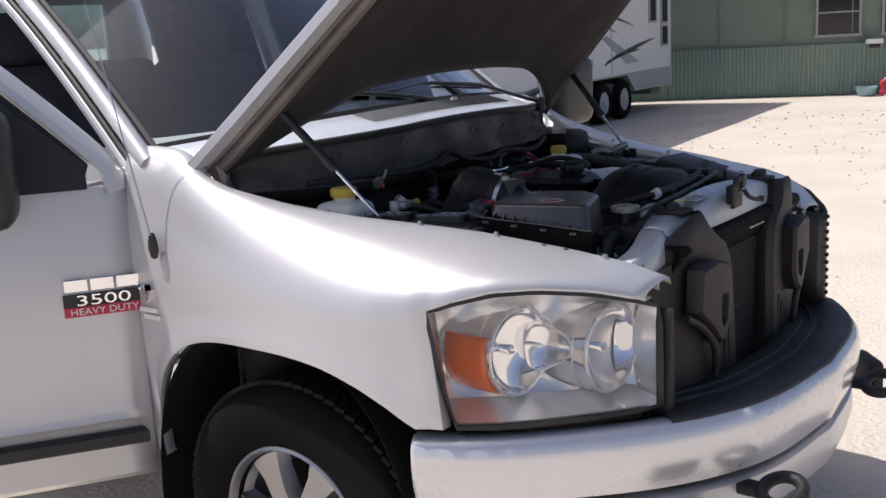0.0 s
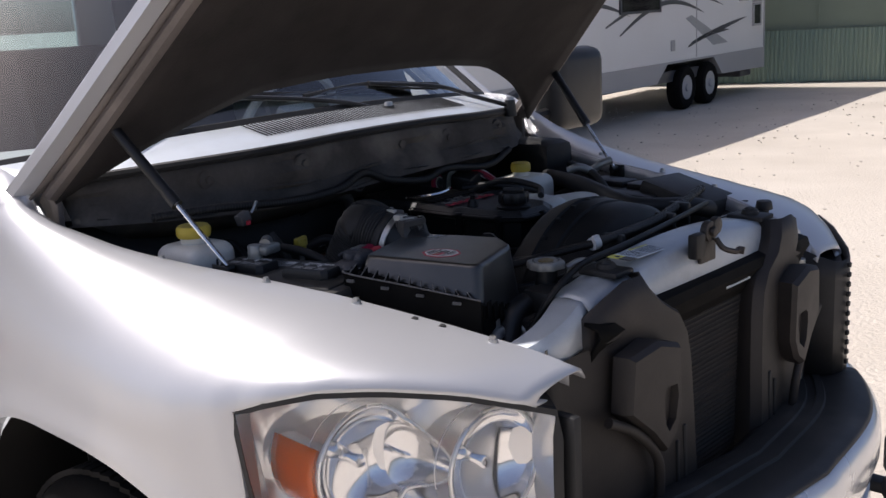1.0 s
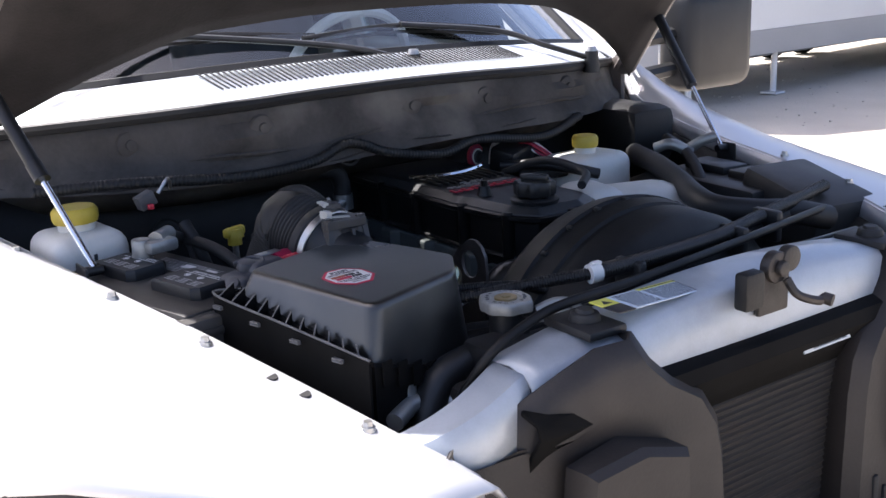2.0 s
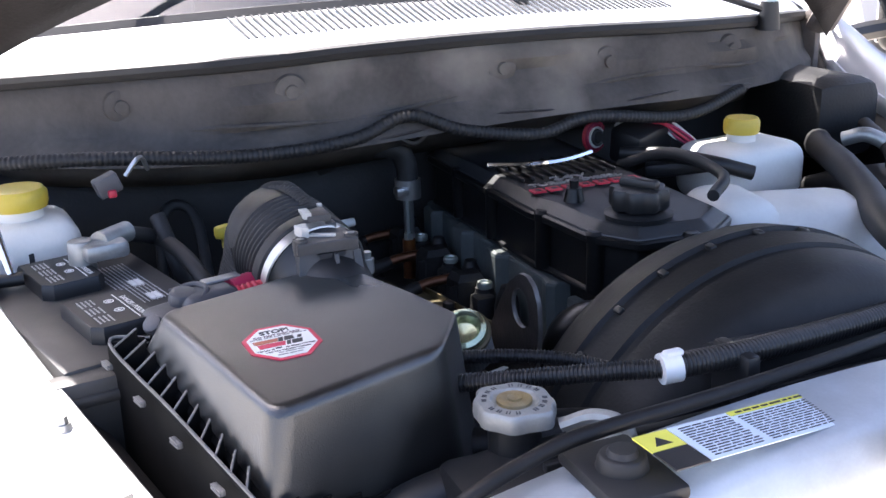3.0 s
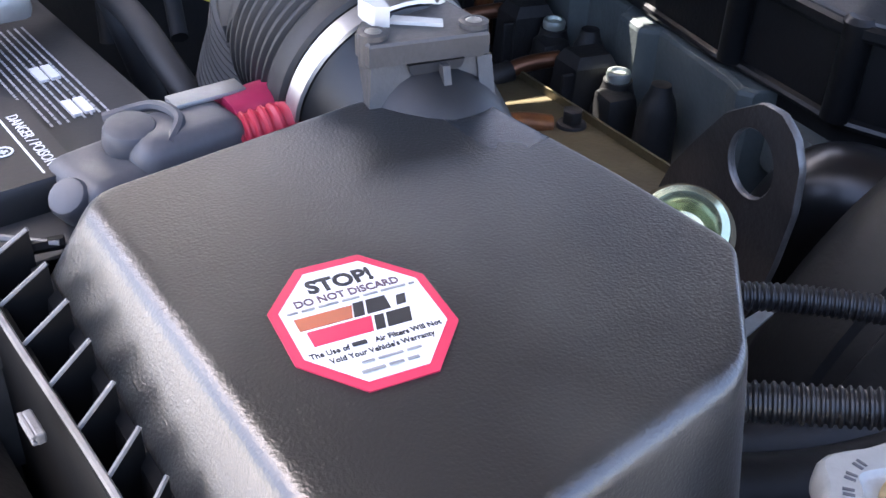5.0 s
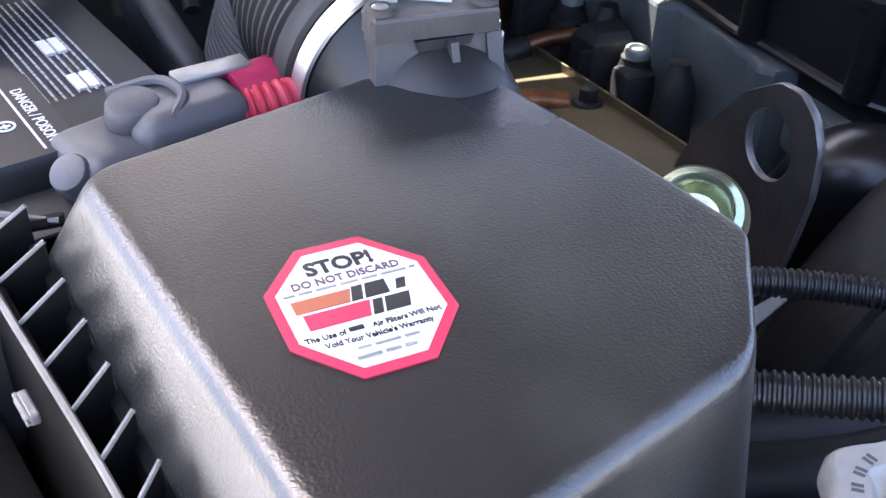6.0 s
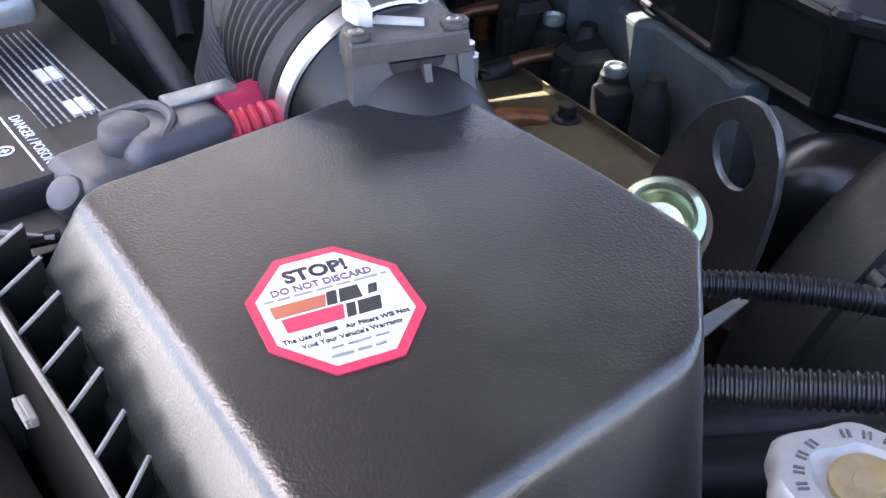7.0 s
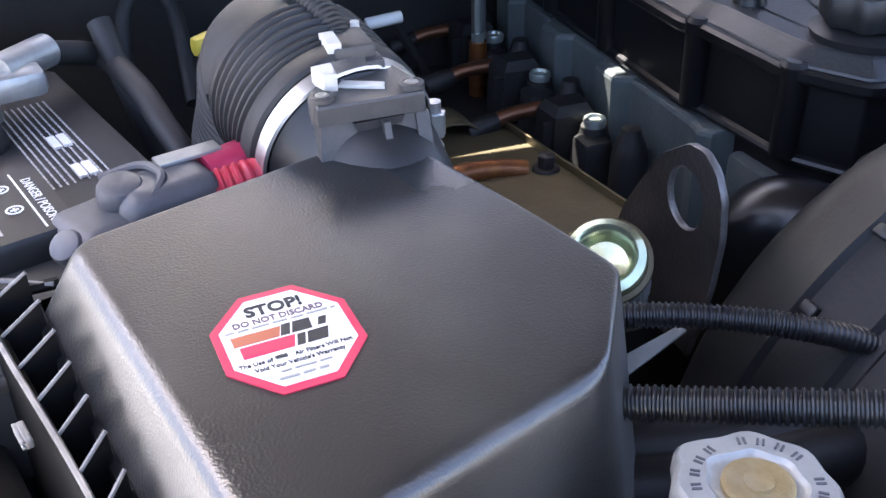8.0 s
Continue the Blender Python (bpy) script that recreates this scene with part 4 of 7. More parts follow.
bm = B()
rows = []
for u in np.linspace(0.0, 1.02, 14):
    rows.append([dp(u, o, z) for o, z in ((-0.02, 0.43), (0.012, 0.455), (0.03, 0.60), (0.038, 0.618), (0.058, 0.636), (0.05, 0.66), (0.052, 0.80), (0.05, 0.95), (0.035, 1.10), (0.02, 1.20), (0.005, 1.285), (-0.03, 1.30))])
sheet(bm, rows)
door = tp("door", bm, M["silver"], "open silver passenger door with black moulding")
thick(door, 0.05)
bm = B()
fr = [(0.02, 1.27), (0.06, 1.36), (0.32, 1.62), (0.55, 1.80), (0.75, 1.86), (0.98, 1.86), (1.02, 1.30)]
tube(bm, [dp(u, 0.0 - (z - 1.28) * 0.2, z) for u, z in fr], 0.042, 8, 6, flat=0.6)
sub("window_frame", bm, M["silver"], door)
bm = B()
pg = [(0.14, 1.275), (0.12, 1.36), (0.34, 1.575), (0.56, 1.755), (0.75, 1.82), (0.98, 1.82), (1.0, 1.275)]
loft(bm, [[dp(u, 0.0 - (z - 1.28) * 0.2 + d, z) for u, z in pg] for d in (-0.002, 0.002)])
sub("window", bm, M["dark_glass"], door)
bm = B()
loft(bm, [[dp(u, 0.012 - (z - 1.28) * 0.2 + d, z) for u, z in ((0.10, 1.285), (0.10, 1.35), (0.30, 1.53), (0.36, 1.53), (0.36, 1.285))] for d in (-0.004, 0.006)])
sub("mirror_sail", bm, M["plastic"], door)
mirror(DM @ Matrix.Translation((-0.33, -0.20, 1.38)), door, False)
bm = B()
loft(bm, [[dp(u, 0.036 + d * math.sin(math.pi * min(1, k / 5) * 0.5 + 0.2), z) for u, z in ((0.01 + 0.004 * (5 - k), 0.575 - h), (1.0, 0.575 - h), (1.0, 0.575 + h), (0.01 + 0.004 * (5 - k), 0.575 + h))] for k, d, h in ((0, 0.0, 0.024), (2, 0.014, 0.022), (4, 0.02, 0.014))])
sub("moulding", bm, M["rubber"], door, "black rubber side moulding")
# badge plate with raised letters
bx = DM @ Matrix.Translation((-0.092, -0.054, 0)) @ Matrix.Rotation(radians(90), 4, "X")
flat_poly("badge_plate", [(-0.105, 0.972), (0.105, 0.972), (0.105, 1.006), (-0.105, 1.006)], bx, M["ink"], door, 0.003)
flat_poly("badge_stripe", [(-0.105, 0.944), (0.105, 0.944), (0.105, 0.971), (-0.105, 0.971)], bx, M["crimson"], door, 0.003)
words("badge_number", "3500", 0.042, bx @ Matrix.Translation((0.0, 0.988, 0.005)), M["chrome"], door, 0.002, 1.75, "raised chrome lettering")
words("badge_words", "HEAVY DUTY", 0.026, bx @ Matrix.Translation((0.0, 0.957, 0.005)), M["white"], door, 0.001, 1.15, "white lettering on a red stripe")
for k in range(3):
    x = -0.068 + 0.068 * k
    flat_poly("badge_bar", [(x - 0.03, 1.015), (x + 0.03, 1.015), (x + 0.03, 1.046), (x - 0.03, 1.046)], bx, M["chrome"], door, 0.003)
# fender emblem: plain bars
fb = Matrix.Translation((-1.30, -0.972, 0)) @ Matrix.Rotation(radians(90), 4, "X")
bm = B()
for (x0, y0, x1, y1) in ((-0.03, 1.005, 0.012, 1.02), (-0.005, 0.975, 0.012, 1.02), (-0.035, 0.945, 0.04, 0.958), (-0.02, 0.925, 0.05, 0.938)):
    loft(bm, [[fb @ Vector((x, y, d)) for x, y in ((x0, y0), (x1, y0), (x1, y1), (x0, y1))] for d in (-0.01, 0.006)])
tp("fender_emblem", bm, M["chrome"], "small chrome emblem", None, False)

# ---- engine bay ----
M["sensor"] = material("grey_sensor_plastic", (0.055, 0.053, 0.052), 0.5, 0, 0.2, 30, 300, 0.2, spot=0.5, spot_color=(0.12, 0.11, 0.10))
M["pale_plastic"] = material("pale_plastic", (0.5, 0.5, 0.47), 0.45, 0, 0.1, 30, 300, 0.05)
T = Matrix.Translation


def V(*a):
    return Vector(a)


# inner fender panels
for sg in (1, -1):
    bm = B()
    sheet(bm, [[V(x, (ip(x, FX, F_YIN) + 0.0125 + o) * sg, z) for o, z in ((0.0, ip(x, FX, F_ZIN) - 0.030), (0.012, ip(x, FX, F_ZIN) - 0.034), (0.034, ip(x, FX, F_ZIN) - 0.06), (0.038, 1.0), (0.03, 0.93), (0.05, 0.6))] for x in np.linspace(-1.15, -0.12, 20)])
    tp("inner_fender", bm, M["engine"], "black inner fender panel", None, True, 0.004)
# radiator support bar
def bar_z(y):
    return 1.198 - 0.26 * y * y


bm = B()
rows = []
for y in np.linspace(-0.40, 0.40, 33):
    z = bar_z(y)
    w = 0.004 * math.sin(14 * y)
    rows.append([V(-0.125, y, z - 0.05), V(-0.122, y, z - 0.006), V(-0.116, y, z), V(-0.075, y, z + 0.002 + w), V(-0.045, y, z - 0.003), V(-0.034, y, z - 0.012), V(-0.026, y, z - 0.045), V(-0.020, y, z - 0.078), V(-0.028, y, z - 0.084)])
sheet(bm, rows)
bar = tp("radiator_support", bm, M["bar_paint"], "bluish white painted radiator support bar", None, True, 0.004)
for sg in (1, -1):
    bm = B()
    rows = []
    for t in np.linspace(0, 1, 12):
        c = V(-0.075 - 0.06 * t + 0.03 * math.sin(math.pi * t), (-0.40 - 0.17 * t) * sg, bar_z(0.4) - 0.085 * t ** 1.2)
        w = 0.036 - 0.012 * t
        rows.append([c + V(-w, 0, -0.06), c + V(-w, 0, -0.006), c + V(-w * 0.8, 0, 0), c + V(w * 0.7, 0, 0.0), c + V(w, 0, -0.012), c + V(w + 0.008, 0, -0.07)])
    sheet(bm, rows)
    ob = sub("support_end", bm, M["bar_paint"], bar)
    thick(ob, 0.004)
    # rubber hood stop
    bm = B()
    s = V(-0.075, -0.285 * sg, bar_z(0.285))
    box(bm, s + V(0, 0, 0.006), (0.085, 0.06, 0.012), 0.004)
    cyl(bm, s + V(0, 0, 0.01), s + V(0, 0, 0.022), 0.020, 0.017, 20, 0.002)
    cyl(bm, s + V(0, 0, 0.022), s + V(0, 0, 0.026), 0.012, 0.010, 16)
    sub("hood_stop", bm, M["rubber"], bar, "black rubber hood stop")
# far black knobs on the support
for p in ((-0.155, 0.519, 1.15), (-0.173, 0.758, 1.075)):
    bm = B()
    cyl(bm, V(*p) - V(0, 0, 0.03), V(*p), 0.012)
    cyl(bm, p, V(*p) + V(0, 0, 0.022), 0.022, 0.018, 14, 0.003)
    sub("push_knob", bm, M["rubber"], bar)
# emission label on the bar
def bar_m(y, x=-0.078):
    sl = math.atan(-0.52 * y)
    return Matrix.Translation((x, y, bar_z(y) + 0.0065)) @ Matrix.Rotation(radians(90), 4, "Z") @ Matrix.Rotation(sl, 4, "Y") @ Matrix.Rotation(radians(3), 4, "X")


M["label_blue"] = material("label_pale_blue", (0.60, 0.68, 0.76), 0.45, 0, 0.04, 30, 200, 0.0)
m = bar_m(-0.168, -0.070) @ Matrix.Rotation(radians(8), 4, "Z") @ Matrix.Diagonal((1.18, 0.74, 1, 1))
flat_poly("warning_label", [(-0.062, -0.032), (0.075, -0.032), (0.075, 0.032), (-0.062, 0.032)], m, M["label_blue"], bar, 0.0004, "pale blue label with small print")
flat_poly("warning_label_head", [(-0.012, 0.024), (0.075, 0.024), (0.075, 0.032), (-0.012, 0.032)], m, M["label_yellow"], bar, 0.0008)
flat_poly("warning_label_box", [(-0.090, -0.032), (-0.063, -0.032), (-0.063, 0.0), (-0.090, 0.0)], m, M["ink"], bar, 0.0006)
flat_poly("warning_label_sign", [(-0.090, 0.001), (-0.063, 0.001), (-0.063, 0.031), (-0.090, 0.031)], m, M["label_yellow"], bar, 0.0006)
flat_poly("warning_triangle", [(-0.083, 0.008), (-0.070, 0.008), (-0.0765, 0.022)], m, M["ink"], bar, 0.0010)
rnd = random.Random(3)


def print_rows(name, m, x0, x1, y0, y1, n, mat, parent, h=0.35):
    """Unreadable small print: rows of short bars."""
    bm = B()
    for k in range(n):
        y = y0 + (y1 - y0) * (k + 0.5) / n
        hh = (y1 - y0) / n * h * 0.5
        x = x0
        while x < x1 - 0.002:
            w = min(rnd.uniform(0.003, 0.011), x1 - x)
            loft(bm, [[m @ V(a, b, d) for a, b in ((x, y - hh), (x + w, y - hh), (x + w, y + hh), (x, y + hh))] for d in (0.0004, 0.0009)])
            x += w + 0.0016
    return part(name, bm, mat, parent, "", False)


print_rows("small_print", m, -0.056, -0.014, -0.028, 0.028, 13, M["ink"], bar, 0.26)
print_rows("small_print", m, -0.008, 0.070, -0.028, 0.022, 12, M["ink"], bar, 0.26)
print_rows("small_print", m, -0.006, 0.070, 0.0255, 0.0305, 1, M["ink"], bar, 0.6)
# hood latch
bm = B()
box(bm, (-0.012, -0.064, 1.192), (0.022, 0.036, 0.050), 0.005)
latch = tp("hood_latch", bm, M["engine"], "dark metal hood latch")
bm = B()
cyl(bm, (-0.024, -0.012, 1.212), (-0.008, -0.012, 1.212), 0.021, seg=28, bevel=0.003)
cyl(bm, (-0.020, 0.012, 1.220), (-0.006, 0.012, 1.220), 0.017, seg=24, bevel=0.002)
cyl(bm, (-0.008, -0.012, 1.212), (0.002, -0.012, 1.212), 0.010, seg=18, bevel=0.002)
box(bm, (-0.020, -0.01, 1.178), (0.010, 0.060, 0.060), 0.004)
sub("latch_plate", bm, M["rusty"], latch)
bm = B()
tube(bm, [V(-0.004, -0.002, 1.196), V(0.008, 0.006, 1.176), V(0.022, 0.030, 1.166), V(0.022, 0.042, 1.168)], 0.006, 8, 5)
cyl(bm, (0.022, 0.040, 1.168), (0.034, 0.044, 1.166), 0.008, seg=14)
sub("latch_lever", bm, M["rusty"], latch)
# black seal panel in front of the bar, condenser, side air guides
bm = B()
sheet(bm, [[V(x, y, z) for x, z in ((-0.03, 1.125), (0.0, 1.118), (0.006, 1.10), (-0.012, 1.07), (-0.02, 1.045))] for y in np.linspace(-0.42, 0.42, 15)])
seal = tp("condenser_seal", bm, M["tray"], "black plastic seal above the condenser", None, True, 0.006)
m = Matrix.Translation((-0.005, 0.09, 1.089)) @ Matrix.Rotation(radians(90), 4, "Z") @ Matrix.Rotation(radians(58), 4, "X")
flat_poly("part_label", [(-0.05, -0.008), (0.05, -0.008), (0.05, 0.008), (-0.05, 0.008)], m, M["white"], seal, 0.0012, "small white part label")
print_rows("small_print", Matrix.Translation((0.001, 0, 0)) @ m, -0.03, 0.045, -0.006, 0.006, 3, M["ink"], seal)
bm = B()
box(bm, (-0.035, 0.02, 0.81), (0.03, 0.80, 0.50), 0.004)
cond = tp("condenser", bm, M["core"], "dark dusty finned condenser")
bm = B()
sheet(bm, [[V(-0.0175 - (0.004 if k % 2 else 0.0), yy, 0.57 + 0.48 * k / 95) for yy in (-0.37, 0.41)] for k in range(96)])
sub("fin_core", bm, M["core"], cond, "", False)
for y in (-0.385, 0.43):
    bm = B()
    cyl(bm, (-0.025, y, 0.55), (-0.025, y, 1.06), 0.016)
    sub("header_tube", bm, M["alu"], cond)
for sg in (1, -1):
    bm = B()
    rows = []
    for i, z in enumerate((1.185, 1.15, 1.12, 1.09, 1.05, 1.0, 0.93, 0.86, 0.80, 0.72, 0.66)):
        yo = (-0.265, -0.245, -0.215, -0.165, -0.140, -0.130, -0.126, -0.122, -0.120, -0.116, -0.115)[i]
        x0 = (-0.012, -0.002, 0.006, 0.009, 0.011, 0.013, 0.015, 0.017, 0.019, 0.02, 0.02)[i]
        rows.append([V(-0.06, (yo + 0.005) * sg, z - 0.01), V(x0 - 0.005, yo * sg, z), V(x0 + 0.012, (yo - 0.02) * sg, z), V(x0 + 0.010, (yo - 0.07) * sg, z), V(x0 + 0.004, (yo - 0.11) * sg, z - 0.005 - 0.012 * (i < 3)),
                     V(x0 - 0.01, (-0.40 if i < 3 else -0.36) * sg, z - 0.006 - 0.03 * (i < 3)), V(x0 - 0.03, -0.43 * sg, z - 0.012 - 0.05 * (i < 3)), V(x0 - 0.045, -0.49 * sg, z - 0.02 - 0.065 * (i < 3)), V(-0.03, -0.53 * sg, z - 0.03 - 0.075 * (i < 3))])
    sheet(bm, rows)
    guide = tp("air_guide", bm, M["guide"], "dusty brownish black moulded air guide", None, True, 0.005)
    # raised flap with a recessed pocket, and a crease running down from it
    flap = [(-0.385, 1.062), (-0.310, 1.076), (-0.238, 1.054), (-0.233, 0.925), (-0.254, 0.880), (-0.288, 0.857), (-0.330, 0.905), (-0.395, 0.960)]
    pocket = [(-0.300, 0.978), (-0.290, 0.985), (-0.256, 0.982), (-0.252, 0.960), (-0.262, 0.915), (-0.285, 0.898), (-0.296, 0.915), (-0.302, 0.955)]
    def lean(y):
        return 0.058 + 0.12 * min(0.0, y + 0.30)
    bm = B()
    loft(bm, [[V(0.008, y * 1.01 * sg, z) for y, z in flap], [V(lean(y) - 0.010, y * sg, z) for y, z in flap],
              [V(lean(y), (y + (-0.31 - y) * 0.10) * sg, z + (0.97 - z) * 0.08) for y, z in flap], [V(lean(y), y * sg, z) for y, z in pocket],
              [V(lean(y) - 0.014, (y + (-0.277 - y) * 0.15) * sg, z) for y, z in pocket]])
    sub("guide_flap", bm, M["guide"], guide)
    bm = B()
    tube(bm, [V(0.024, -0.43 * sg, 0.955), V(0.034, -0.36 * sg, 0.915), V(0.040, -0.30 * sg, 0.850), V(0.036, -0.285 * sg, 0.78), V(0.030, -0.29 * sg, 0.70)], 0.010, 10, 6)
    sub("guide_crease", bm, M["guide"], guide)
    bm = B()
    box(bm, (0.026, -0.18 * sg, 0.79), (0.012, 0.012, 0.16), 0.004)
    box(bm, (0.026, -0.205 * sg, 0.78), (0.010, 0.008, 0.13), 0.003)
    sub("guide_rib", bm, M["rubber"], guide)
    bm = B()
    box(bm, (0.018, -0.545 * sg, 0.885), (0.05, 0.022, 0.25), 0.006)
    tp("headlight_bracket", bm, M["rubber"])
    bm = B()
    box(bm, (-0.10, -0.475 * sg, 0.85), (0.10, 0.07, 0.44), 0.015)
    tp("support_side", bm, M["engine"])

# radiator, its tank and cap
bm = B()
box(bm, (-0.155, 0.0, 0.80), (0.06, 0.84, 0.62), 0.01)
rad = tp("radiator", bm, M["core"])
bm = B()
box(bm, (-0.168, 0.02, 1.128), (0.07, 0.80, 0.05), 0.012)
for dx in (-0.012, 0.006, 0.022):
    box(bm, (-0.168 + dx, 0.05, 1.155), (0.008, 0.72, 0.01), 0.002)
sub("radiator_tank", bm, M["plastic"], rad)
bm = B()
cyl(bm, (-0.193, -0.312, 1.10), (-0.193, -0.312, 1.181), 0.022, seg=24)
tube(bm, [V(-0.193, -0.312, 1.13), V(-0.193, -0.36, 1.125), V(-0.19, -0.42, 1.11), V(-0.18, -0.45, 1.06)], 0.022, 14, 6)
sub("filler_neck", bm, M["plastic"], rad)
bm = B()
mm = Matrix.Translation((-0.193, -0.312, 1.182)) @ Matrix.Rotation(0.3, 4, "Z")
k = 64
rr = [0.0325 + 0.0012 * math.cos(a * 8) + (0.005 * max(0, math.cos(a * 2 - 0.5)) ** 10) for a in (2 * math.pi * i / k for i in range(k))]


def cap_ring(s, z):
    return [mm @ V(rr[i] * s * math.cos(2 * math.pi * i / k), rr[i] * s * math.sin(2 * math.pi * i / k), z) for i in range(k)]


loft(bm, [cap_ring(0.98, -0.003), cap_ring(1.0, 0.0), cap_ring(0.99, 0.008), cap_ring(0.96, 0.0105), cap_ring(0.92, 0.0118), cap_ring(0.60, 0.0122), cap_ring(0.56, 0.0105), cap_ring(0.52, 0.0098), cap_ring(0.40, 0.0098)])
cap = tp("radiator_cap", bm, M["cap_metal"], "pale aluminium radiator cap with worn brass centre")
bm = B()
lathe(bm, [(0.0145, 0.008), (0.0145, 0.0125), (0.012, 0.0135), (0.008, 0.0125), (0.006, 0.0125), (0.006, 0.0145), (0.0001, 0.0145)], mm, 28)
sub("cap_centre", bm, M["brass"], cap)
for i in range(20):
    a = 2 * math.pi * i / 20
    if i % 10 in (4, 9):
        continue
    mk = mm @ Matrix.Rotation(a, 4, "Z") @ Matrix.Translation((0.0245, 0, 0.0120))
    bm = B()
    for q in (-0.0012, 0.0012):
        loft(bm, [[mk @ V(x, y + q, d) for x, y in ((-0.002, -0.0005), (0.002, -0.0005), (0.002, 0.0005), (-0.002, 0.0005))] for d in (0, 0.0006)])
    sub("cap_mark", bm, M["grey_lens"], cap, "", False)
bm = B()
box(bm, (-0.150, -0.262, 1.165), (0.05, 0.016, 0.03), 0.004, rotz(25))
tube(bm, [V(-0.165, -0.285, 1.178), V(-0.15, -0.262, 1.188), V(-0.13, -0.245, 1.18), V(-0.128, -0.243, 1.13)], 0.006, 8, 6)
tp("white_clip", bm, M["alu"], "grey metal hose clip")
# looms and hoses across the radiator
bm = B()
tube(bm, [V(-0.31, -0.37, 1.15), V(-0.282, -0.335, 1.172), V(-0.252, -0.292, 1.181), V(-0.208, -0.232, 1.194), V(-0.172, -0.181, 1.203)], 0.0072, 14, 8, 0.0014, 0.0036)
tp("corrugated_loom", bm, M["loom"], "black corrugated cable loom")
bm = B()
tube(bm, [V(-0.173, -0.183, 1.203), V(-0.167, -0.10, 1.205), V(-0.183, 0.062, 1.203), V(-0.225, 0.21, 1.20), V(-0.29, 0.40, 1.19), V(-0.35, 0.56, 1.18)], 0.0098, 14, 8, 0.0013, 0.0040)
tp("corrugated_loom", bm, M["loom"], "thicker dusty corrugated cable loom")
bm = B()
cyl(bm, (-0.1735, -0.188, 1.2025), (-0.1705, -0.172, 1.2038), 0.0132, seg=16)
box(bm, (-0.171, -0.178, 1.2165), (0.009, 0.017, 0.005), 0.002)
tp("white_tape", bm, M["white"], "white tape round the loom")
bm = B()
tube(bm, [V(-0.14, -0.43, 1.10), V(-0.106, -0.404, 1.165), V(-0.107, -0.345, 1.19), V(-0.109, -0.289, 1.2), V(-0.121, -0.154, 1.2), V(-0.145, 0.024, 1.2), V(-0.20, 0.25, 1.19), V(-0.27, 0.45, 1.17)], 0.0062, 10, 8)
tp("coolant_line", bm, M["hose"], "thin black hose")
bm = B()
tube(bm, [V(-0.20, -0.12, 1.19), V(-0.205, 0.02, 1.185), V(-0.23, 0.2, 1.18), V(-0.29, 0.38, 1.17)], 0.012, 10, 8)
tp("cable", bm, M["rubber"])
for y in (-0.115, 0.12, 0.24):
    bm = B()
    x = ip(y, [-0.165, -0.05, 0.09, 0.22, 0.4], [-0.185, -0.185, -0.20, -0.235, -0.29])
    box(bm, (x + 0.015, y, 1.185), (0.05, 0.014, 0.05), 0.004)
    tp("loom_bracket", bm, M["plastic"])
# fan shroud
bm = B()
AX = (0.038, 0.973)
prof = [(-0.42, 0.235), (-0.40, 0.255), (-0.38, 0.264), (-0.345, 0.271), (-0.342, 0.266), (-0.332, 0.265), (-0.329, 0.269), (-0.30, 0.266), (-0.297, 0.261), (-0.289, 0.260), (-0.285, 0.264), (-0.235, 0.262), (-0.215, 0.25), (-0.19, 0.20), (-0.18, 0.16)]
rows = []
for k in range(61):
    a = math.pi * (k / 60 * 1.16 - 0.08)
    rows.append([V(x, AX[0] - r * math.cos(a), AX[1] + r * math.sin(a)) for x, r in prof])
sheet(bm, rows)
shroud = tp("fan_shroud", bm, M["shroud"], "dusty black curved fan shroud", None, True, 0.004)
for k in range(9):
    a = math.pi * (0.22 + 0.56 * k / 8)
    bm = B()
    c = V(-0.337, AX[0] - 0.268 * math.cos(a), AX[1] + 0.268 * math.sin(a))
    box(bm, c, (0.012, 0.008, 0.006), 0.002, rot3(90 - math.degrees(a), 0, 0))
    sub("shroud_clip", bm, M["plastic"], shroud)
# fan
bm = B()
cyl(bm, (-0.42, 0.075, 0.955), (-0.30, 0.075, 0.955), 0.09, seg=24)
for k in range(9):
    a = 2 * math.pi * k / 9
    box(bm, (-0.36, 0.075 + 0.16 * math.cos(a), 0.955 + 0.16 * math.sin(a)), (0.01, 0.2, 0.07), 0.003, rot3(math.degrees(a), 0, 0) @ rot3(0, 0, 0) @ Matrix.Rotation(radians(30), 3, "Y"))
tp("cooling_fan", bm, M["engine"])

# engine block and head
bm = B()
box(bm, (-0.76, 0.04, 0.80), (0.72, 0.34, 0.40), 0.03)
eng = tp("engine_block", bm, M["engine"], "dark dusty diesel engine block")
HP = 0.1206
bm = B()
plan_h = [(-1.10, 0.17), (-1.10, -0.052)]
for k in range(3, -1, -1):
    x = -0.767 - HP * k
    plan_h += [(x - 0.030, -0.052), (x - 0.022, -0.060), (x - 0.018, -0.068), (x + 0.016, -0.069), (x + 0.021, -0.062), (x + 0.026, -0.053)]
plan_h += [(-0.64, -0.054), (-0.622, -0.058), (-0.612, -0.050), (-0.606, -0.02), (-0.600, 0.17)]
loft(bm, [[V(x, y + dy, z) for x, y in plan_h] for z, dy in ((0.93, 0.0), (1.1045, 0.0), (1.108, 0.0015), (1.110, 0.006))])
sub("cylinder_head", bm, M["green_paint"], eng, "grey-green cylinder head with rounded bosses", False)
bm = B()
box(bm, (-0.545, 0.06, 1.07), (0.12, 0.20, 0.05), 0.008)
sub("front_cover", bm, M["green_paint"], eng)
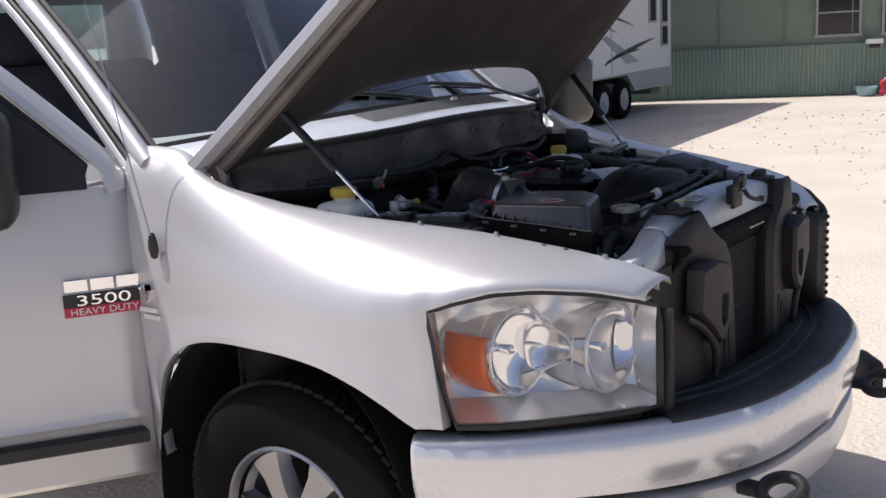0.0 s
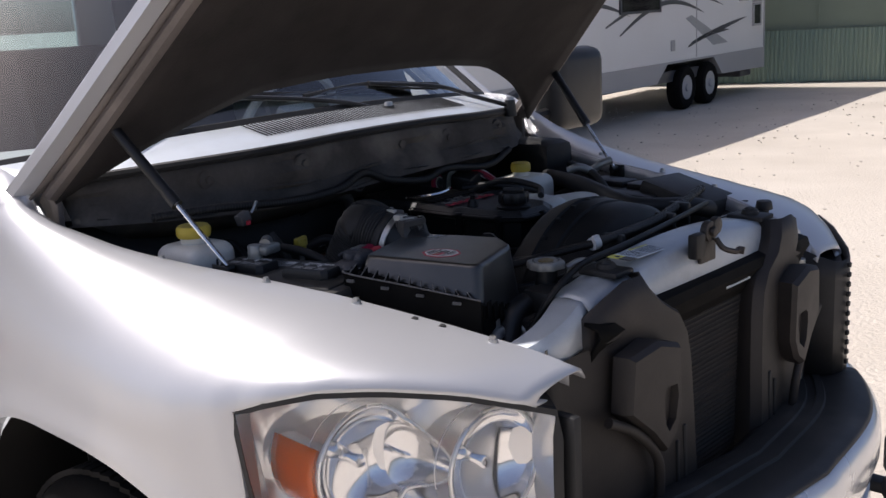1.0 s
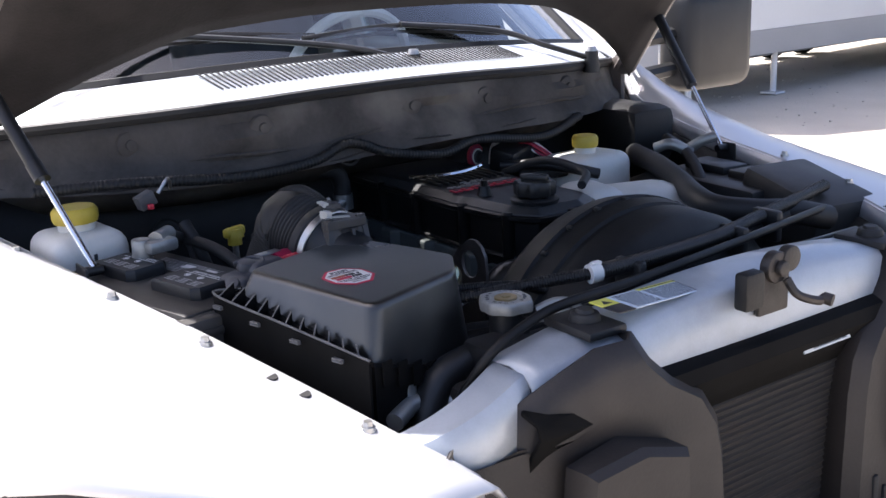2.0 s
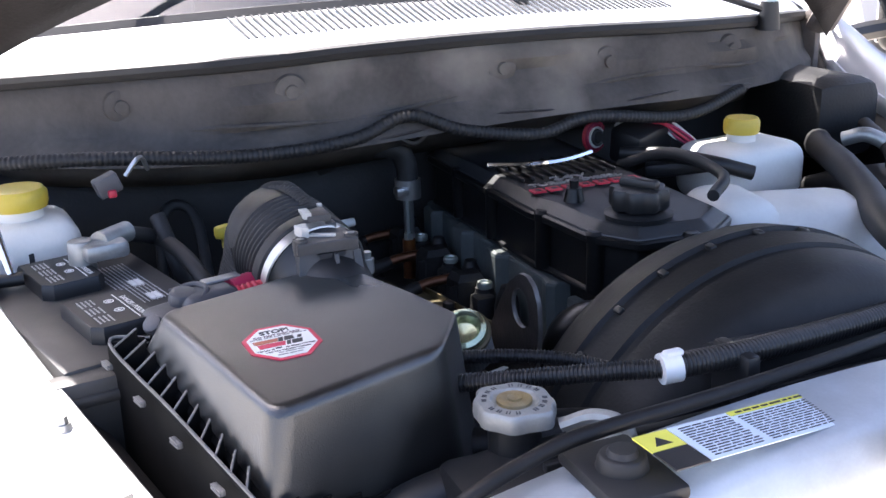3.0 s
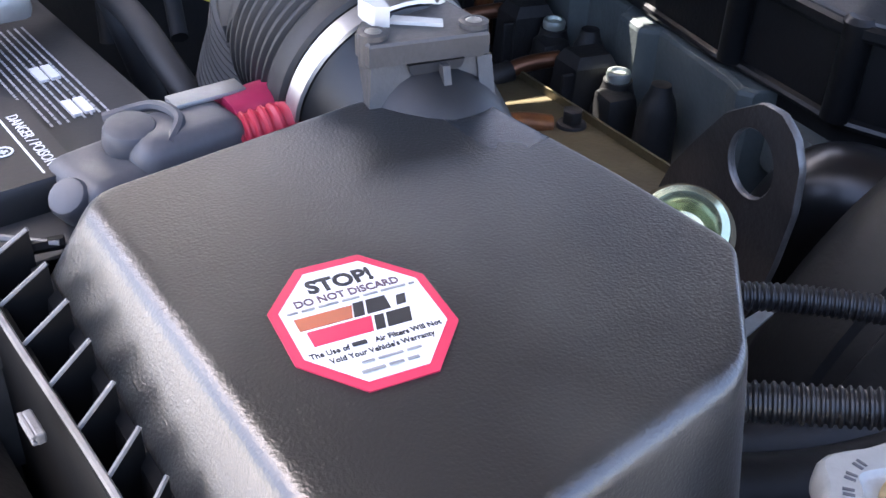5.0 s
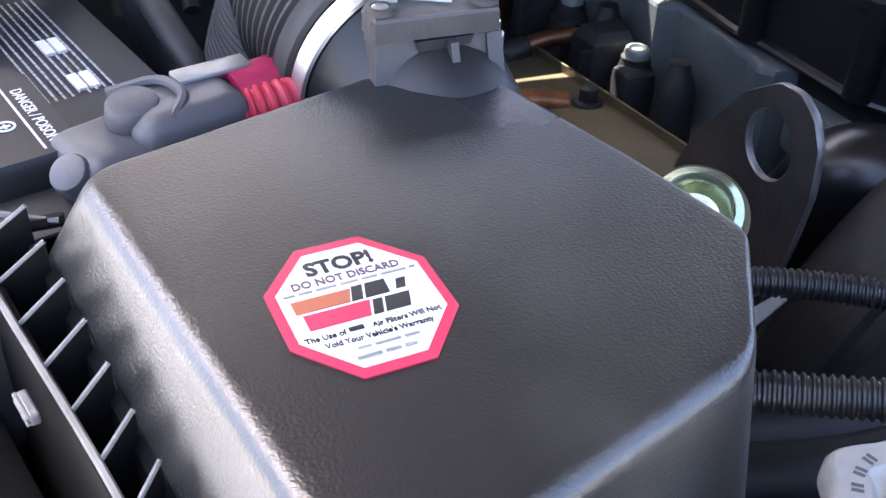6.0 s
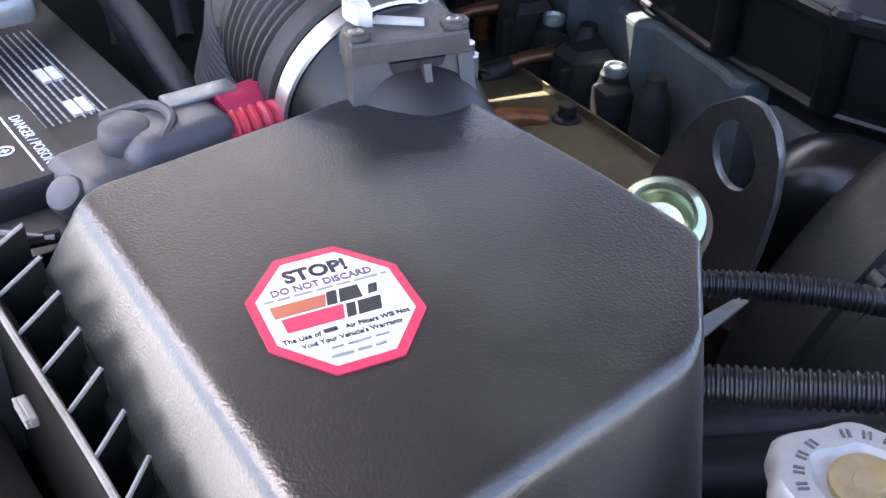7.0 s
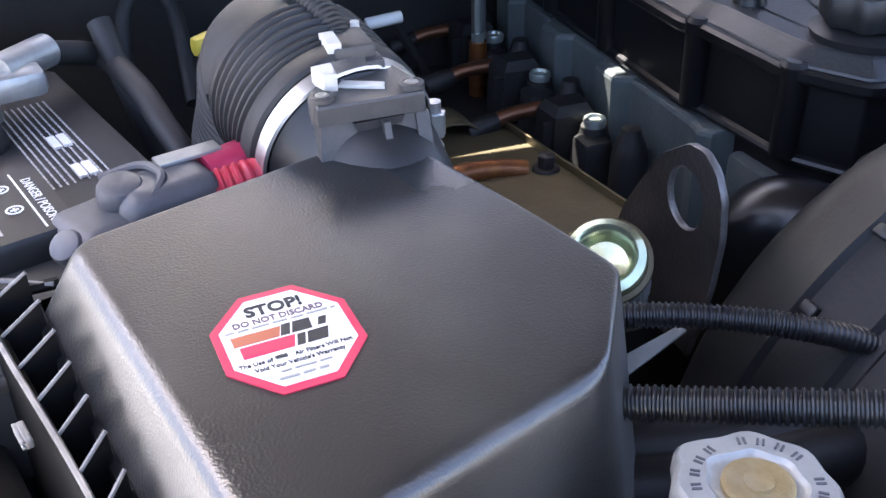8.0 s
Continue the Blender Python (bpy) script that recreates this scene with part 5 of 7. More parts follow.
for k in range(4):
    x = -0.737 - HP * k
    bm = B()
    lathe(bm, [(0.024, -0.10), (0.021, -0.030), (0.015, -0.012), (0.013, -0.006), (0.013, -0.002), (0.0001, -0.002)], T((x, -0.092, 1.072)), 18)
    box(bm, (x + 0.012, -0.100, 1.015), (0.030, 0.030, 0.10), 0.006)
    sub("head_boss", bm, M["engine"], eng)
    bm = B()
    lathe(bm, [(0.0105, -0.004), (0.0110, 0.001), (0.0100, 0.004), (0.0072, 0.0045), (0.0062, 0.0015), (0.0001, 0.001)], T((x, -0.092, 1.074)), 20)
    sub("head_bolt", bm, M["bolt_green"], eng, "pale green plated bolt")
    xc = x - 0.062
    bm = B()
    tube(bm, [V(xc, -0.168, 1.062), V(xc, -0.150, 1.066), V(xc + 0.002, -0.118, 1.068)], 0.0075, 12, 5)
    sub("injector_pipe", bm, M["copper"], eng, "bronze-coloured injector tube")
    bm = B()
    cyl(bm, (xc, -0.196, 1.055), (xc, -0.164, 1.062), 0.011, 0.010, 10, 0.002)
    sub("injector_nut", bm, M["engine"], eng)
    bm = B()
    s0 = [(-0.016, -0.128), (0.018, -0.124), (0.020, -0.082), (-0.014, -0.078)]
    loft(bm, [[V(xc + 0.026 + dx * w, -0.104 + (dy + 0.104) * w, z) for dx, dy in s0] for z, w in ((0.94, 1.15), (1.04, 1.05), (1.074, 0.95), (1.084, 0.7))])
    box(bm, (xc + 0.038, -0.128, 1.035), (0.004, 0.012, 0.07), 0.0015)
    sub("injector_body", bm, M["engine"], eng, "", False)
    bm = B()
    lathe(bm, [(0.020, -0.10), (0.017, -0.02), (0.014, -0.008), (0.010, 0.0), (0.0085, 0.007), (0.0001, 0.008)], T((x + 0.05, -0.082, 1.080)), 16)
    sub("rocker_stud", bm, M["engine"], eng)
# long plated stud on a red washer, and a pale pipe end behind the intake
bm = B()
cyl(bm, (-0.955, -0.121, 1.085), (-0.955, -0.121, 1.175), 0.0042, seg=12)
cyl(bm, (-0.955, -0.121, 1.082), (-0.955, -0.121, 1.092), 0.0075, seg=6)
sub("long_stud", bm, M["bolt_green"], eng, "pale plated stud")
bm = B()
cyl(bm, (-0.955, -0.121, 1.0), (-0.955, -0.121, 1.082), 0.011, 0.010, 16)
sub("stud_base", bm, M["stained"], eng, "red-brown stud base")
bm = B()
cyl(bm, (-0.96, -0.245, 1.118), (-0.96, -0.205, 1.121), 0.0065, seg=14, bevel=0.002)
sub("pale_pipe_end", bm, M["white_tank"], eng, "pale plastic pipe end")
bm = B()
cyl(bm, (-0.962, -0.215, 1.118), (-0.975, -0.16, 1.02), 0.005, seg=12)
sub("pipe_stem", bm, M["engine"], eng)
# intake side of the block under the pipes
bm = B()
box(bm, (-0.80, -0.165, 0.985), (0.60, 0.12, 0.07), 0.015)
sub("manifold", bm, M["engine"], eng)
# valve cover
cov = rounded([(-1.03, -0.054, 0), (-0.665, -0.054, 0), (-0.645, -0.046, 0), (-0.545, -0.038, 0), (-0.492, -0.006, 0), (-0.487, 0.095, 0), (-0.53, 0.15, 0), (-1.03, 0.16, 0)], 0.008)
cin = inwards(cov)
def cover_ring(s, z):
    return [q + n * s + V(0, 0, z) for q, n in zip(cov, cin)]


bm = B()
loft(bm, [cover_ring(s, z) for s, z in ((0.014, 1.05), (0.013, 1.112), (0.002, 1.1135), (0.001, 1.1165), (0.0025, 1.119), (0.006, 1.121), (0.008, 1.178), (-0.003, 1.181), (-0.005, 1.184), (-0.005, 1.190), (-0.002, 1.1925))])
cover = tp("valve_cover", bm, M["cover"], "black valve cover with raised lettering and oil cap", None, False)
bm = B()
loft(bm, [cover_ring(s, z) for s, z in ((0.001, 1.1926), (0.002, 1.1945), (0.015, 1.2035), (0.018, 1.205))])
es = [q for q in bm.faces if len(q.verts) > 8 and q.calc_center_median().z > 1.2]
bmesh.ops.inset_region(bm, faces=es, thickness=0.012, depth=0.0025)
sub("cover_top", bm, M["cover_top"], cover, "dusty flat top", False)
for x, y in ((-0.655, -0.049), (-0.545, -0.036), (-0.80, -0.053), (-0.92, -0.053), (-0.489, 0.06)):
    bm = B()
    lathe(bm, [(0.011, -0.066), (0.011, -0.004), (0.0125, 0.0), (0.0125, 0.008), (0.009, 0.012), (0.0001, 0.0125)], T((x, y + 0.005, 1.184)), 18)
    sub("cover_lug", bm, M["cover"], cover)
for k in range(10):
    bm = B()
    y = -0.025 + 0.016 * k
    box(bm, (-0.80, y, 1.2095), (0.10, 0.004, 0.006), 0.0015)
    sub("cover_rib", bm, M["cover"], cover)
bm = B()
pts = [V(-0.845 + 0.03 * math.sin(math.pi * k / 14), -0.035 + 0.17 * k / 14, 1.212) for k in range(15)]
tube(bm, pts, 0.0045, 6, 2)
sub("bright_edge", bm, M["chrome"], cover, "bright chrome emblem edge")
wm = Matrix.Translation((-0.72, 0.04, 1.2095)) @ Matrix.Rotation(radians(90), 4, "Z")
words("lettering", "24V", 0.022, wm @ Matrix.Translation((0, 0.020, 0)), M["steel"], cover, 0.001, 1.6)
words("lettering", "TURBO DIESEL", 0.016, wm, M["steel"], cover, 0.001, 1.35)
for k in range(7):
    x = -0.072 + 0.024 * k
    flat_poly("cover_bar", [(x - 0.009, -0.035), (x + 0.009, -0.035), (x + 0.009, -0.018), (x - 0.009, -0.018)], wm, M["red"], cover, 0.0012)
    flat_poly("cover_bar_inner", [(x - 0.004, -0.030), (x + 0.004, -0.030), (x + 0.004, -0.023), (x - 0.004, -0.023)], wm, M["plastic"], cover, 0.0018)
bm = B()
c = V(-0.545, 0.028, 1.205)
lathe(bm, [(0.040, 0.0), (0.042, 0.006), (0.034, 0.010), (0.0001, 0.010)], Matrix.Translation(c), 32)
k = 80
def oc(s, z):
    return [c + V((0.034 + 0.003 * math.cos(8 * a)) * s * math.cos(a), (0.034 + 0.003 * math.cos(8 * a)) * s * math.sin(a), z) for a in (2 * math.pi * i / k for i in range(k))]
loft(bm, [oc(0.92, 0.012), oc(1.0, 0.016), oc(1.0, 0.032), oc(0.94, 0.037), oc(0.6, 0.038)])
box(bm, c + V(0, 0, 0.042), (0.05, 0.014, 0.012), 0.004, rotz(30))
sub("oil_cap", bm, M["plastic"], cover, "black oil filler cap")
bm = B()
cyl(bm, (-0.645, -0.005, 1.205), (-0.645, -0.005, 1.222), 0.014, 0.010, 16)
cyl(bm, (-0.645, -0.005, 1.222), (-0.645, -0.005, 1.232), 0.006, seg=12)
sub("vent_valve", bm, M["cover"], cover)
# breather hose over the back of the cover
bm = B()
tube(bm, [V(-0.80, 0.16, 1.20), V(-0.70, 0.18, 1.235), V(-0.60, 0.19, 1.225), V(-0.55, 0.14, 1.215)], 0.008, 10, 8)
tp("breather_hose", bm, M["rubber"])
# lifting eye: a bent plate with a round hole
hc = (-0.466, 1.150)
eye_out = [(-0.555, 1.04), (-0.548, 1.098), (-0.522, 1.137), (-0.497, 1.170), (-0.468, 1.190), (-0.450, 1.192), (-0.435, 1.184), (-0.425, 1.168), (-0.422, 1.14), (-0.426, 1.105), (-0.434, 1.04)]


def outline_at(c, poly, a):
    """Where the ray from c at angle a leaves the polygon."""
    d, best = (math.cos(a), math.sin(a)), None
    for p, q in zip(poly, poly[1:] + poly[:1]):
        ex, ez = q[0] - p[0], q[1] - p[1]
        den = d[0] * ez - d[1] * ex
        if abs(den) > 1e-9:
            r = ((p[0] - c[0]) * ez - (p[1] - c[1]) * ex) / den
            w = ((p[0] - c[0]) * d[1] - (p[1] - c[1]) * d[0]) / den
            if r > 0 and -1e-6 <= w <= 1 + 1e-6 and (best is None or r < best):
                best = r
    return c[0] + d[0] * best, c[1] + d[1] * best


ang = [2 * math.pi * i / 48 for i in range(48)]
outer = [outline_at(hc, eye_out, a) for a in ang]
inner = [(hc[0] + 0.0205 * math.cos(a), hc[1] + 0.0215 * math.sin(a)) for a in ang]
def eye_ring(pts, y, g=1.0):
    return [V(hc[0] + (x - hc[0]) * g, y - 0.10 * max(0, 1.10 - z), hc[1] + (z - hc[1]) * g) for x, z in pts]


bm = B()
for y in (-0.1715, -0.1662):
    loft(bm, [eye_ring(outer, y, 0.985), eye_ring(inner, y, 1.05)], caps=False)
eye = tp("lifting_eye", bm, M["rusty"], "dusty dark steel lifting eye with round hole and painted edge highlights")
# highlights along outline and hole, painted as paler rim strips
for pts, g in ((outer, 0.985), (inner, 1.05)):
    bm = B()
    loft(bm, [eye_ring(pts, -0.1715, g), eye_ring(pts, -0.1702), eye_ring(pts, -0.1675), eye_ring(pts, -0.1662, g)], caps=False)
    sub("eye_rim", bm, M["edge_glint"], eye, "steel edge with painted highlight")
# gold-coloured heat shield plate with a turned-up edge, bolt and heat-stained tube
bm = B()
gp = [(-0.815, -0.158, 1.052), (-0.548, -0.152, 1.084), (-0.540, -0.176, 1.086), (-0.535, -0.31, 1.085), (-0.80, -0.30, 1.055), (-0.83, -0.21, 1.051)]
loft(bm, [[V(x, y, z + d) for x, y, z in gp] for d in (-0.003, 0.0)])
gb = tp("gold_bracket", bm, M["gold"], "gold zinc-plated heat shield plate", None, False)
bm = B()
loft(bm, [[V(-0.815, -0.158 + o, 1.050 + h), V(-0.548, -0.152 + o, 1.082 + h)] for o, h in ((0.0, 0.0), (-0.0012, 0.010), (0.0012, 0.010), (0.003, 0.0))] , caps=False, closed=False)
box(bm, (-0.543, -0.150, 1.072), (0.014, 0.012, 0.040), 0.003)
sub("plate_edge", bm, M["gold"], gb)
bm = B()
rows = []
for i in range(9):
    a = math.pi * i / 8
    rows.append([V(-0.845 + 0.028 * j, -0.215 + 0.030 * math.cos(a), 1.050 + 0.016 * math.sin(a) + 0.003 * j) for j in range(3)])
sheet(bm, rows)
thick(sub("plate_hump", bm, M["gold"], gb), 0.002)
bm = B()
cyl(bm, (-0.676, -0.171, 1.060), (-0.676, -0.171, 1.073), 0.013, 0.012, 20, 0.002)
cyl(bm, (-0.676, -0.171, 1.073), (-0.676, -0.171, 1.084), 0.0085, seg=6, bevel=0.001)
sub("plate_bolt", bm, M["engine"], gb)
bm = B()
tube(bm, [V(-0.684, -0.186, 1.068), V(-0.690, -0.215, 1.072), V(-0.692, -0.26, 1.070), V(-0.69, -0.30, 1.05)], 0.0095, 14, 6)
sub("stained_tube", bm, M["stained"], gb, "heat-stained orange brown tube")
RM = T((-0.398, -0.268, 1.166)) @ rot3(20, 30, 0).to_4x4()
bm = B()
lathe(bm, [(0.012, -0.03), (0.021, -0.026), (0.0245, -0.002), (0.0235, 0.006), (0.019, 0.009), (0.0155, 0.006), (0.013, -0.004), (0.0001, -0.006)], RM, 36)
M["pale_green"] = material("pale_green_metal", (0.62, 0.68, 0.46), 0.20, 0.9, 0.2, 20, 200, 0.05)
fr = tp("filter_ring", bm, M["pale_green"], "pale green plated filler ring")
bm = B()
lathe(bm, [(0.0245, -0.006), (0.0275, -0.005), (0.0275, -0.001), (0.0245, 0.0)], RM, 40, True)
sub("ring_edge", bm, M["gold"], fr)
bm = B()
k = 72
loft(bm, [[RM @ V(r * (1 + 0.025 * (i % 2)) * math.cos(2 * math.pi * i / k), r * (1 + 0.025 * (i % 2)) * math.sin(2 * math.pi * i / k), h) for i in range(k)] for r, h in ((0.0245, -0.008), (0.0255, -0.012), (0.0255, -0.040), (0.022, -0.045))])
sub("knurled_body", bm, M["alu"], fr, "", False)
bm = B()
cyl(bm, (-0.425, -0.285, 0.98), (-0.417, -0.277, 1.125), 0.020, seg=24, bevel=0.004)
tp("filter_body", bm, M["alu"])
# big pipes beside the head and below the air box
for pts, r, mt, nm in (([V(-0.505, -0.098, 0.98), V(-0.503, -0.092, 1.05), V(-0.487, -0.076, 1.094), V(-0.452, -0.048, 1.094), V(-0.415, -0.015, 1.080), V(-0.37, 0.03, 1.05)], 0.037, "pipe_black", "coolant_pipe"),
                       ([V(-0.30, -0.34, 1.10), V(-0.27, -0.26, 1.105), V(-0.28, -0.14, 1.09), V(-0.33, -0.03, 1.05)], 0.018, "hose", "heater_hose"),
                       ([V(-0.37, -0.42, 1.06), V(-0.32, -0.33, 1.10), V(-0.29, -0.22, 1.10), V(-0.29, -0.08, 1.07)], 0.018, "hose", "hose")):
    bm = B()
    tube(bm, pts, r, 16, 8)
    tp(nm, bm, M[mt], "thick black rubber hose")
for pts in ([V(-0.39, -0.34, 1.15), V(-0.360, -0.286, 1.157), V(-0.337, -0.238, 1.158), V(-0.310, -0.192, 1.155), V(-0.295, -0.13, 1.13), V(-0.30, -0.06, 1.08)],):
    bm = B()
    tube(bm, pts, 0.0062, 12, 8, 0.0012, 0.0034)
    tp("corrugated_loom", bm, M["loom"], "black corrugated cable loom")
bm = B()
loft(bm, [[a + V(0, 0, d) for a in (V(-0.338, -0.300, 1.140), V(-0.352, -0.246, 1.142), V(-0.347, -0.243, 1.142), V(-0.325, -0.300, 1.138))] for d in (0, 0.0015)])
tp("strap", bm, M["alu"], "grey metal strap end", None, False)
bm = B()
cyl(bm, (-0.478, -0.012, 1.098), (-0.478, -0.012, 1.103), 0.011, seg=18)
cyl(bm, (-0.478, -0.012, 1.103), (-0.478, -0.012, 1.110), 0.005, seg=10)
sw = tp("ground_screw", bm, M["alu"], "small screw with black wire")
bm = B()
tube(bm, [V(-0.478, -0.012, 1.108), V(-0.485, -0.010, 1.13), V(-0.478, 0.006, 1.142), V(-0.462, 0.03, 1.138)], 0.004, 8, 6)
sub("wire", bm, M["rubber"], sw)
bm = B()
cyl(bm, (-0.20, -0.46, 1.075), (-0.20, -0.46, 1.115), 0.01)
tube(bm, [V(-0.17, -0.50, 1.085), V(-0.19, -0.46, 1.09), V(-0.18, -0.42, 1.09), V(-0.14, -0.40, 1.075)], 0.012, 10, 6)
tp("bent_pipe", bm, M["alu"], "short bent aluminium pipe")

# ---- air filter box ----
lid_top = [(-0.434, -0.553), (-0.484, -0.404), (-0.470, -0.358), (-0.376, -0.3275), (-0.311, -0.3105), (-0.245, -0.352), (-0.193, -0.505)]


def lid_z(x):
    return 1.2255


low = [(-0.430, -0.574, 1.196), (-0.500, -0.402, 1.165), (-0.448, -0.330, 1.14), (-0.356, -0.300, 1.105), (-0.296, -0.298, 1.095), (-0.232, -0.338, 1.095), (-0.178, -0.518, 1.158)]
bm = B()
ctr = V(-0.35, -0.43, 0)
CR = [0.016, 0.010, 0.012, 0.01, 0.008, 0.014, 0.02]
lt, ll = rounded([(x, y, lid_z(x)) for x, y in lid_top], CR, 5), rounded(low, CR, 5)
li = inwards(lt)
# edge radius: broad on the front and near edges, tight at the back
CE = [(0.008, 0.0035), (0.0035, 0.0035), (0.0035, 0.0035), (0.0035, 0.0035), (0.0035, 0.0035), (0.0035, 0.010), (0.010, 0.008)]
er = [a + (b - a) * j / 5 for a, b in CE for j in range(6)]
secs = [ll]
for k in range(7):
    t = k / 6
    sec = []
    for q, lo, n, r in zip(lt, ll, li, er):
        d = (lo - q).normalized()
        sec.append((q + d * r) * (1 - t) ** 2 + q * (2 * t * (1 - t)) + (q + n * r) * t * t)
    secs.append(sec)
secs.append([q + n * (r + 0.003) for q, n, r in zip(lt, li, er)])
loft(bm, secs, caps=False)
bm.verts.ensure_lookup_table()
rim = list(bm.verts)[-len(lt):]
mid = bm.verts.new((-0.335, -0.43, lid_z(0)))
for k in range(len(rim)):
    bm.faces.new((rim[k], rim[(k + 1) % len(rim)], mid))
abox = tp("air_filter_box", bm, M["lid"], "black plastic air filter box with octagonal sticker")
# stepped front and right skirts of the lid
bm = B()
def skirt(s, dz):
    o = []
    for p in low:
        d = (V(p[0], p[1], 0) - ctr)
        d.z = 0
        d.normalize()
        o.append(V(p[0], p[1], p[2]) + d * s + V(0, 0, dz))
    return o
loft(bm, [skirt(-0.002, 0.004), skirt(0.004, 0.0), skirt(0.006, -0.012), skirt(0.002, -0.03), skirt(-0.004, -0.2)], caps=False)
sub("filter_tray", bm, M["tray"], abox, "black ribbed lower tray")
fa, fb2 = V(-0.445, -0.600, 1.197), V(-0.172, -0.527, 1.166)
fdir = (fb2 - fa).normalized()
side = V(fdir.y, -fdir.x, 0).normalized()
bm = B()
loft(bm, [[fa + side * o + V(0, 0, z) for o, z in ((-0.002, 0.0), (0.0, 0.002), (0.002, 0.0), (0.004, -0.16), (0.0, -0.16))], [fb2 + side * o + V(0, 0, z) for o, z in ((-0.002, 0.0), (0.0, 0.002), (0.002, 0.0), (0.004, -0.16), (0.0, -0.16))]])
tube(bm, [fa, fa.lerp(V(*low[0]), 0.5) + V(-0.006, 0, 0.002), V(*low[0]) + V(-0.012, 0.012, 0.004)], 0.0032, 6, 4)
sub("tray_wall", bm, M["tray"], abox)
la, lb = V(*low[0]), V(*low[6])
nf = 11
for k in range(nf):
    t = (k + 0.35) / nf
    a, b = fa.lerp(fb2, t), la.lerp(lb, t - 0.055) + V(0, 0, 0.004)
    d = fdir * 0.0009
    bm = B()
    loft(bm, [[a - d + V(0, 0, 0.001), b - d + V(0, 0, 0.012), b - d + V(0, 0, -0.03), a - d + V(0, 0, -0.025)], [a + d + V(0, 0, 0.001), b + d + V(0, 0, 0.012), b + d + V(0, 0, -0.03), a + d + V(0, 0, -0.025)]])
    sub("rib", bm, M["tray"], abox, "", False)
    # pale strip along the rib's upper edge
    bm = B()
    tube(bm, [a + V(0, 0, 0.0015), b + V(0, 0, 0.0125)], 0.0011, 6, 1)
    sub("rib_edge", bm, M["pale_edge"], abox)
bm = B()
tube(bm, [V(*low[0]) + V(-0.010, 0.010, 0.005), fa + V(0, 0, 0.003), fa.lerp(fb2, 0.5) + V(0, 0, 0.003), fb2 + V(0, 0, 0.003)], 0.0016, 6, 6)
sub("tray_lip", bm, M["pale_edge"], abox, "pale edge of the tray")
for k in range(4):
    a = fa.lerp(fb2, 0.07 + 0.26 * k) + side * 0.010 + V(0, 0, -0.012)
    turn = rotz(math.degrees(math.atan2(fdir.y, fdir.x)))
    bm = B()
    box(bm, a + V(0, 0, 0.005), (0.016, 0.004, 0.0055), 0.001, turn)
    for j in range(2):
        box(bm, a + turn @ V(0, -0.0025, 0.0038 + 0.003 * j), (0.016, 0.002, 0.0018), 0.0006, turn)
    sub("tray_clip", bm, M["grey_clip"], abox, "ridged grey spring clip", False)
la2, lb2 = V(*low[6]), V(*low[5])
for k in range(7):
    t = (k + 0.5) / 7
    p = la2.lerp(lb2, t)
    n2 = V((lb2 - la2).y, -(lb2 - la2).x, 0).normalized()
    bm = B()
    box(bm, p + n2 * 0.008 + V(0, 0, -0.006), (0.002, 0.016, 0.03), 0, rotz(math.degrees(math.atan2(n2.y, n2.x)) + 90 - 90))
    sub("rib", bm, M["tray"], abox, "", False)
# sticker
SX = V(0.325, 0.946, 0).normalized()
SY = V(-0.946, 0.325, 0).normalized()
SX = (SX - SY * SX.dot(SY)).normalized()
SZ = SX.cross(SY)
sm = Matrix.Translation(V(-0.3138, -0.4680, lid_z(-0.3205) + 0.0004)) @ Matrix((SX, SY, SZ)).transposed().to_4x4()
sm = sm @ Matrix.Rotation(radians(22.5), 4, "Z") @ Matrix.Translation((0, 0.003, 0)) @ Matrix.Diagonal((0.92, 1.10, 1, 1)) @ Matrix.Rotation(radians(-22.5), 4, "Z")


def octo(r):
    return [(r * math.cos(math.pi / 4 * k), r * math.sin(math.pi / 4 * k)) for k in range(8)]


st = flat_poly("sticker", octo(0.0362), sm, M["crimson"], abox, 0.0003, "white octagonal sticker with red border")
flat_poly("sticker_face", octo(0.0318), sm @ T((0, 0, 0.0003)), M["white"], abox, 0.0003)
s2 = sm @ T((0, 0, 0.0007)) @ Matrix.Rotation(radians(22.5), 4, "Z")
words("lettering", "STOP!", 0.0095, s2 @ T((0, 0.0208, 0)), M["ink"], abox, 0.0002, 1.12, "", 0.00035)
words("lettering", "DO NOT DISCARD", 0.0050, s2 @ T((0, 0.0138, 0)), M["print_dark"], abox, 0.0002, 1.05, "", 0.0001)
words("lettering", "Void Your Vehicle's Warranty", 0.0034, s2 @ T((0, -0.0168, 0)), M["ink"], abox, 0.0002, 1.02, "", 0.00006)
words("lettering", "The Use of", 0.0034, s2 @ T((-0.0195, -0.0126, 0)), M["ink"], abox, 0.0002, 1.02, "", 0.00006)
words("lettering", "Air Filters Will Not", 0.0034, s2 @ T((0.0125, -0.0126, 0)), M["ink"], abox, 0.0002, 1.02, "", 0.00006)
print_rows("small_print", s2, -0.027, 0.027, 0.0085, 0.0107, 1, M["alu"], abox, 0.35)
print_rows("small_print", s2, -0.0105, -0.0045, -0.0139, -0.0113, 1, M["ink"], abox, 0.6)
print_rows("small_print", s2, -0.011, 0.013, -0.0226, -0.0206, 1, M["alu"], abox, 0.4)
print_rows("small_print", s2, -0.013, 0.013, -0.0268, -0.0246, 1, M["alu"], abox, 0.5)
flat_poly("logo_bar", [(-0.0255, 0.0005), (-0.004, 0.0005), (-0.0015, 0.0068), (-0.0255, 0.0068)], s2, M["orange"], abox, 0.0002)
flat_poly("logo_bar", [(-0.0235, -0.0082), (0.0005, -0.0082), (0.003, -0.0008), (-0.0235, -0.0008)], s2, M["crimson"], abox, 0.0002)
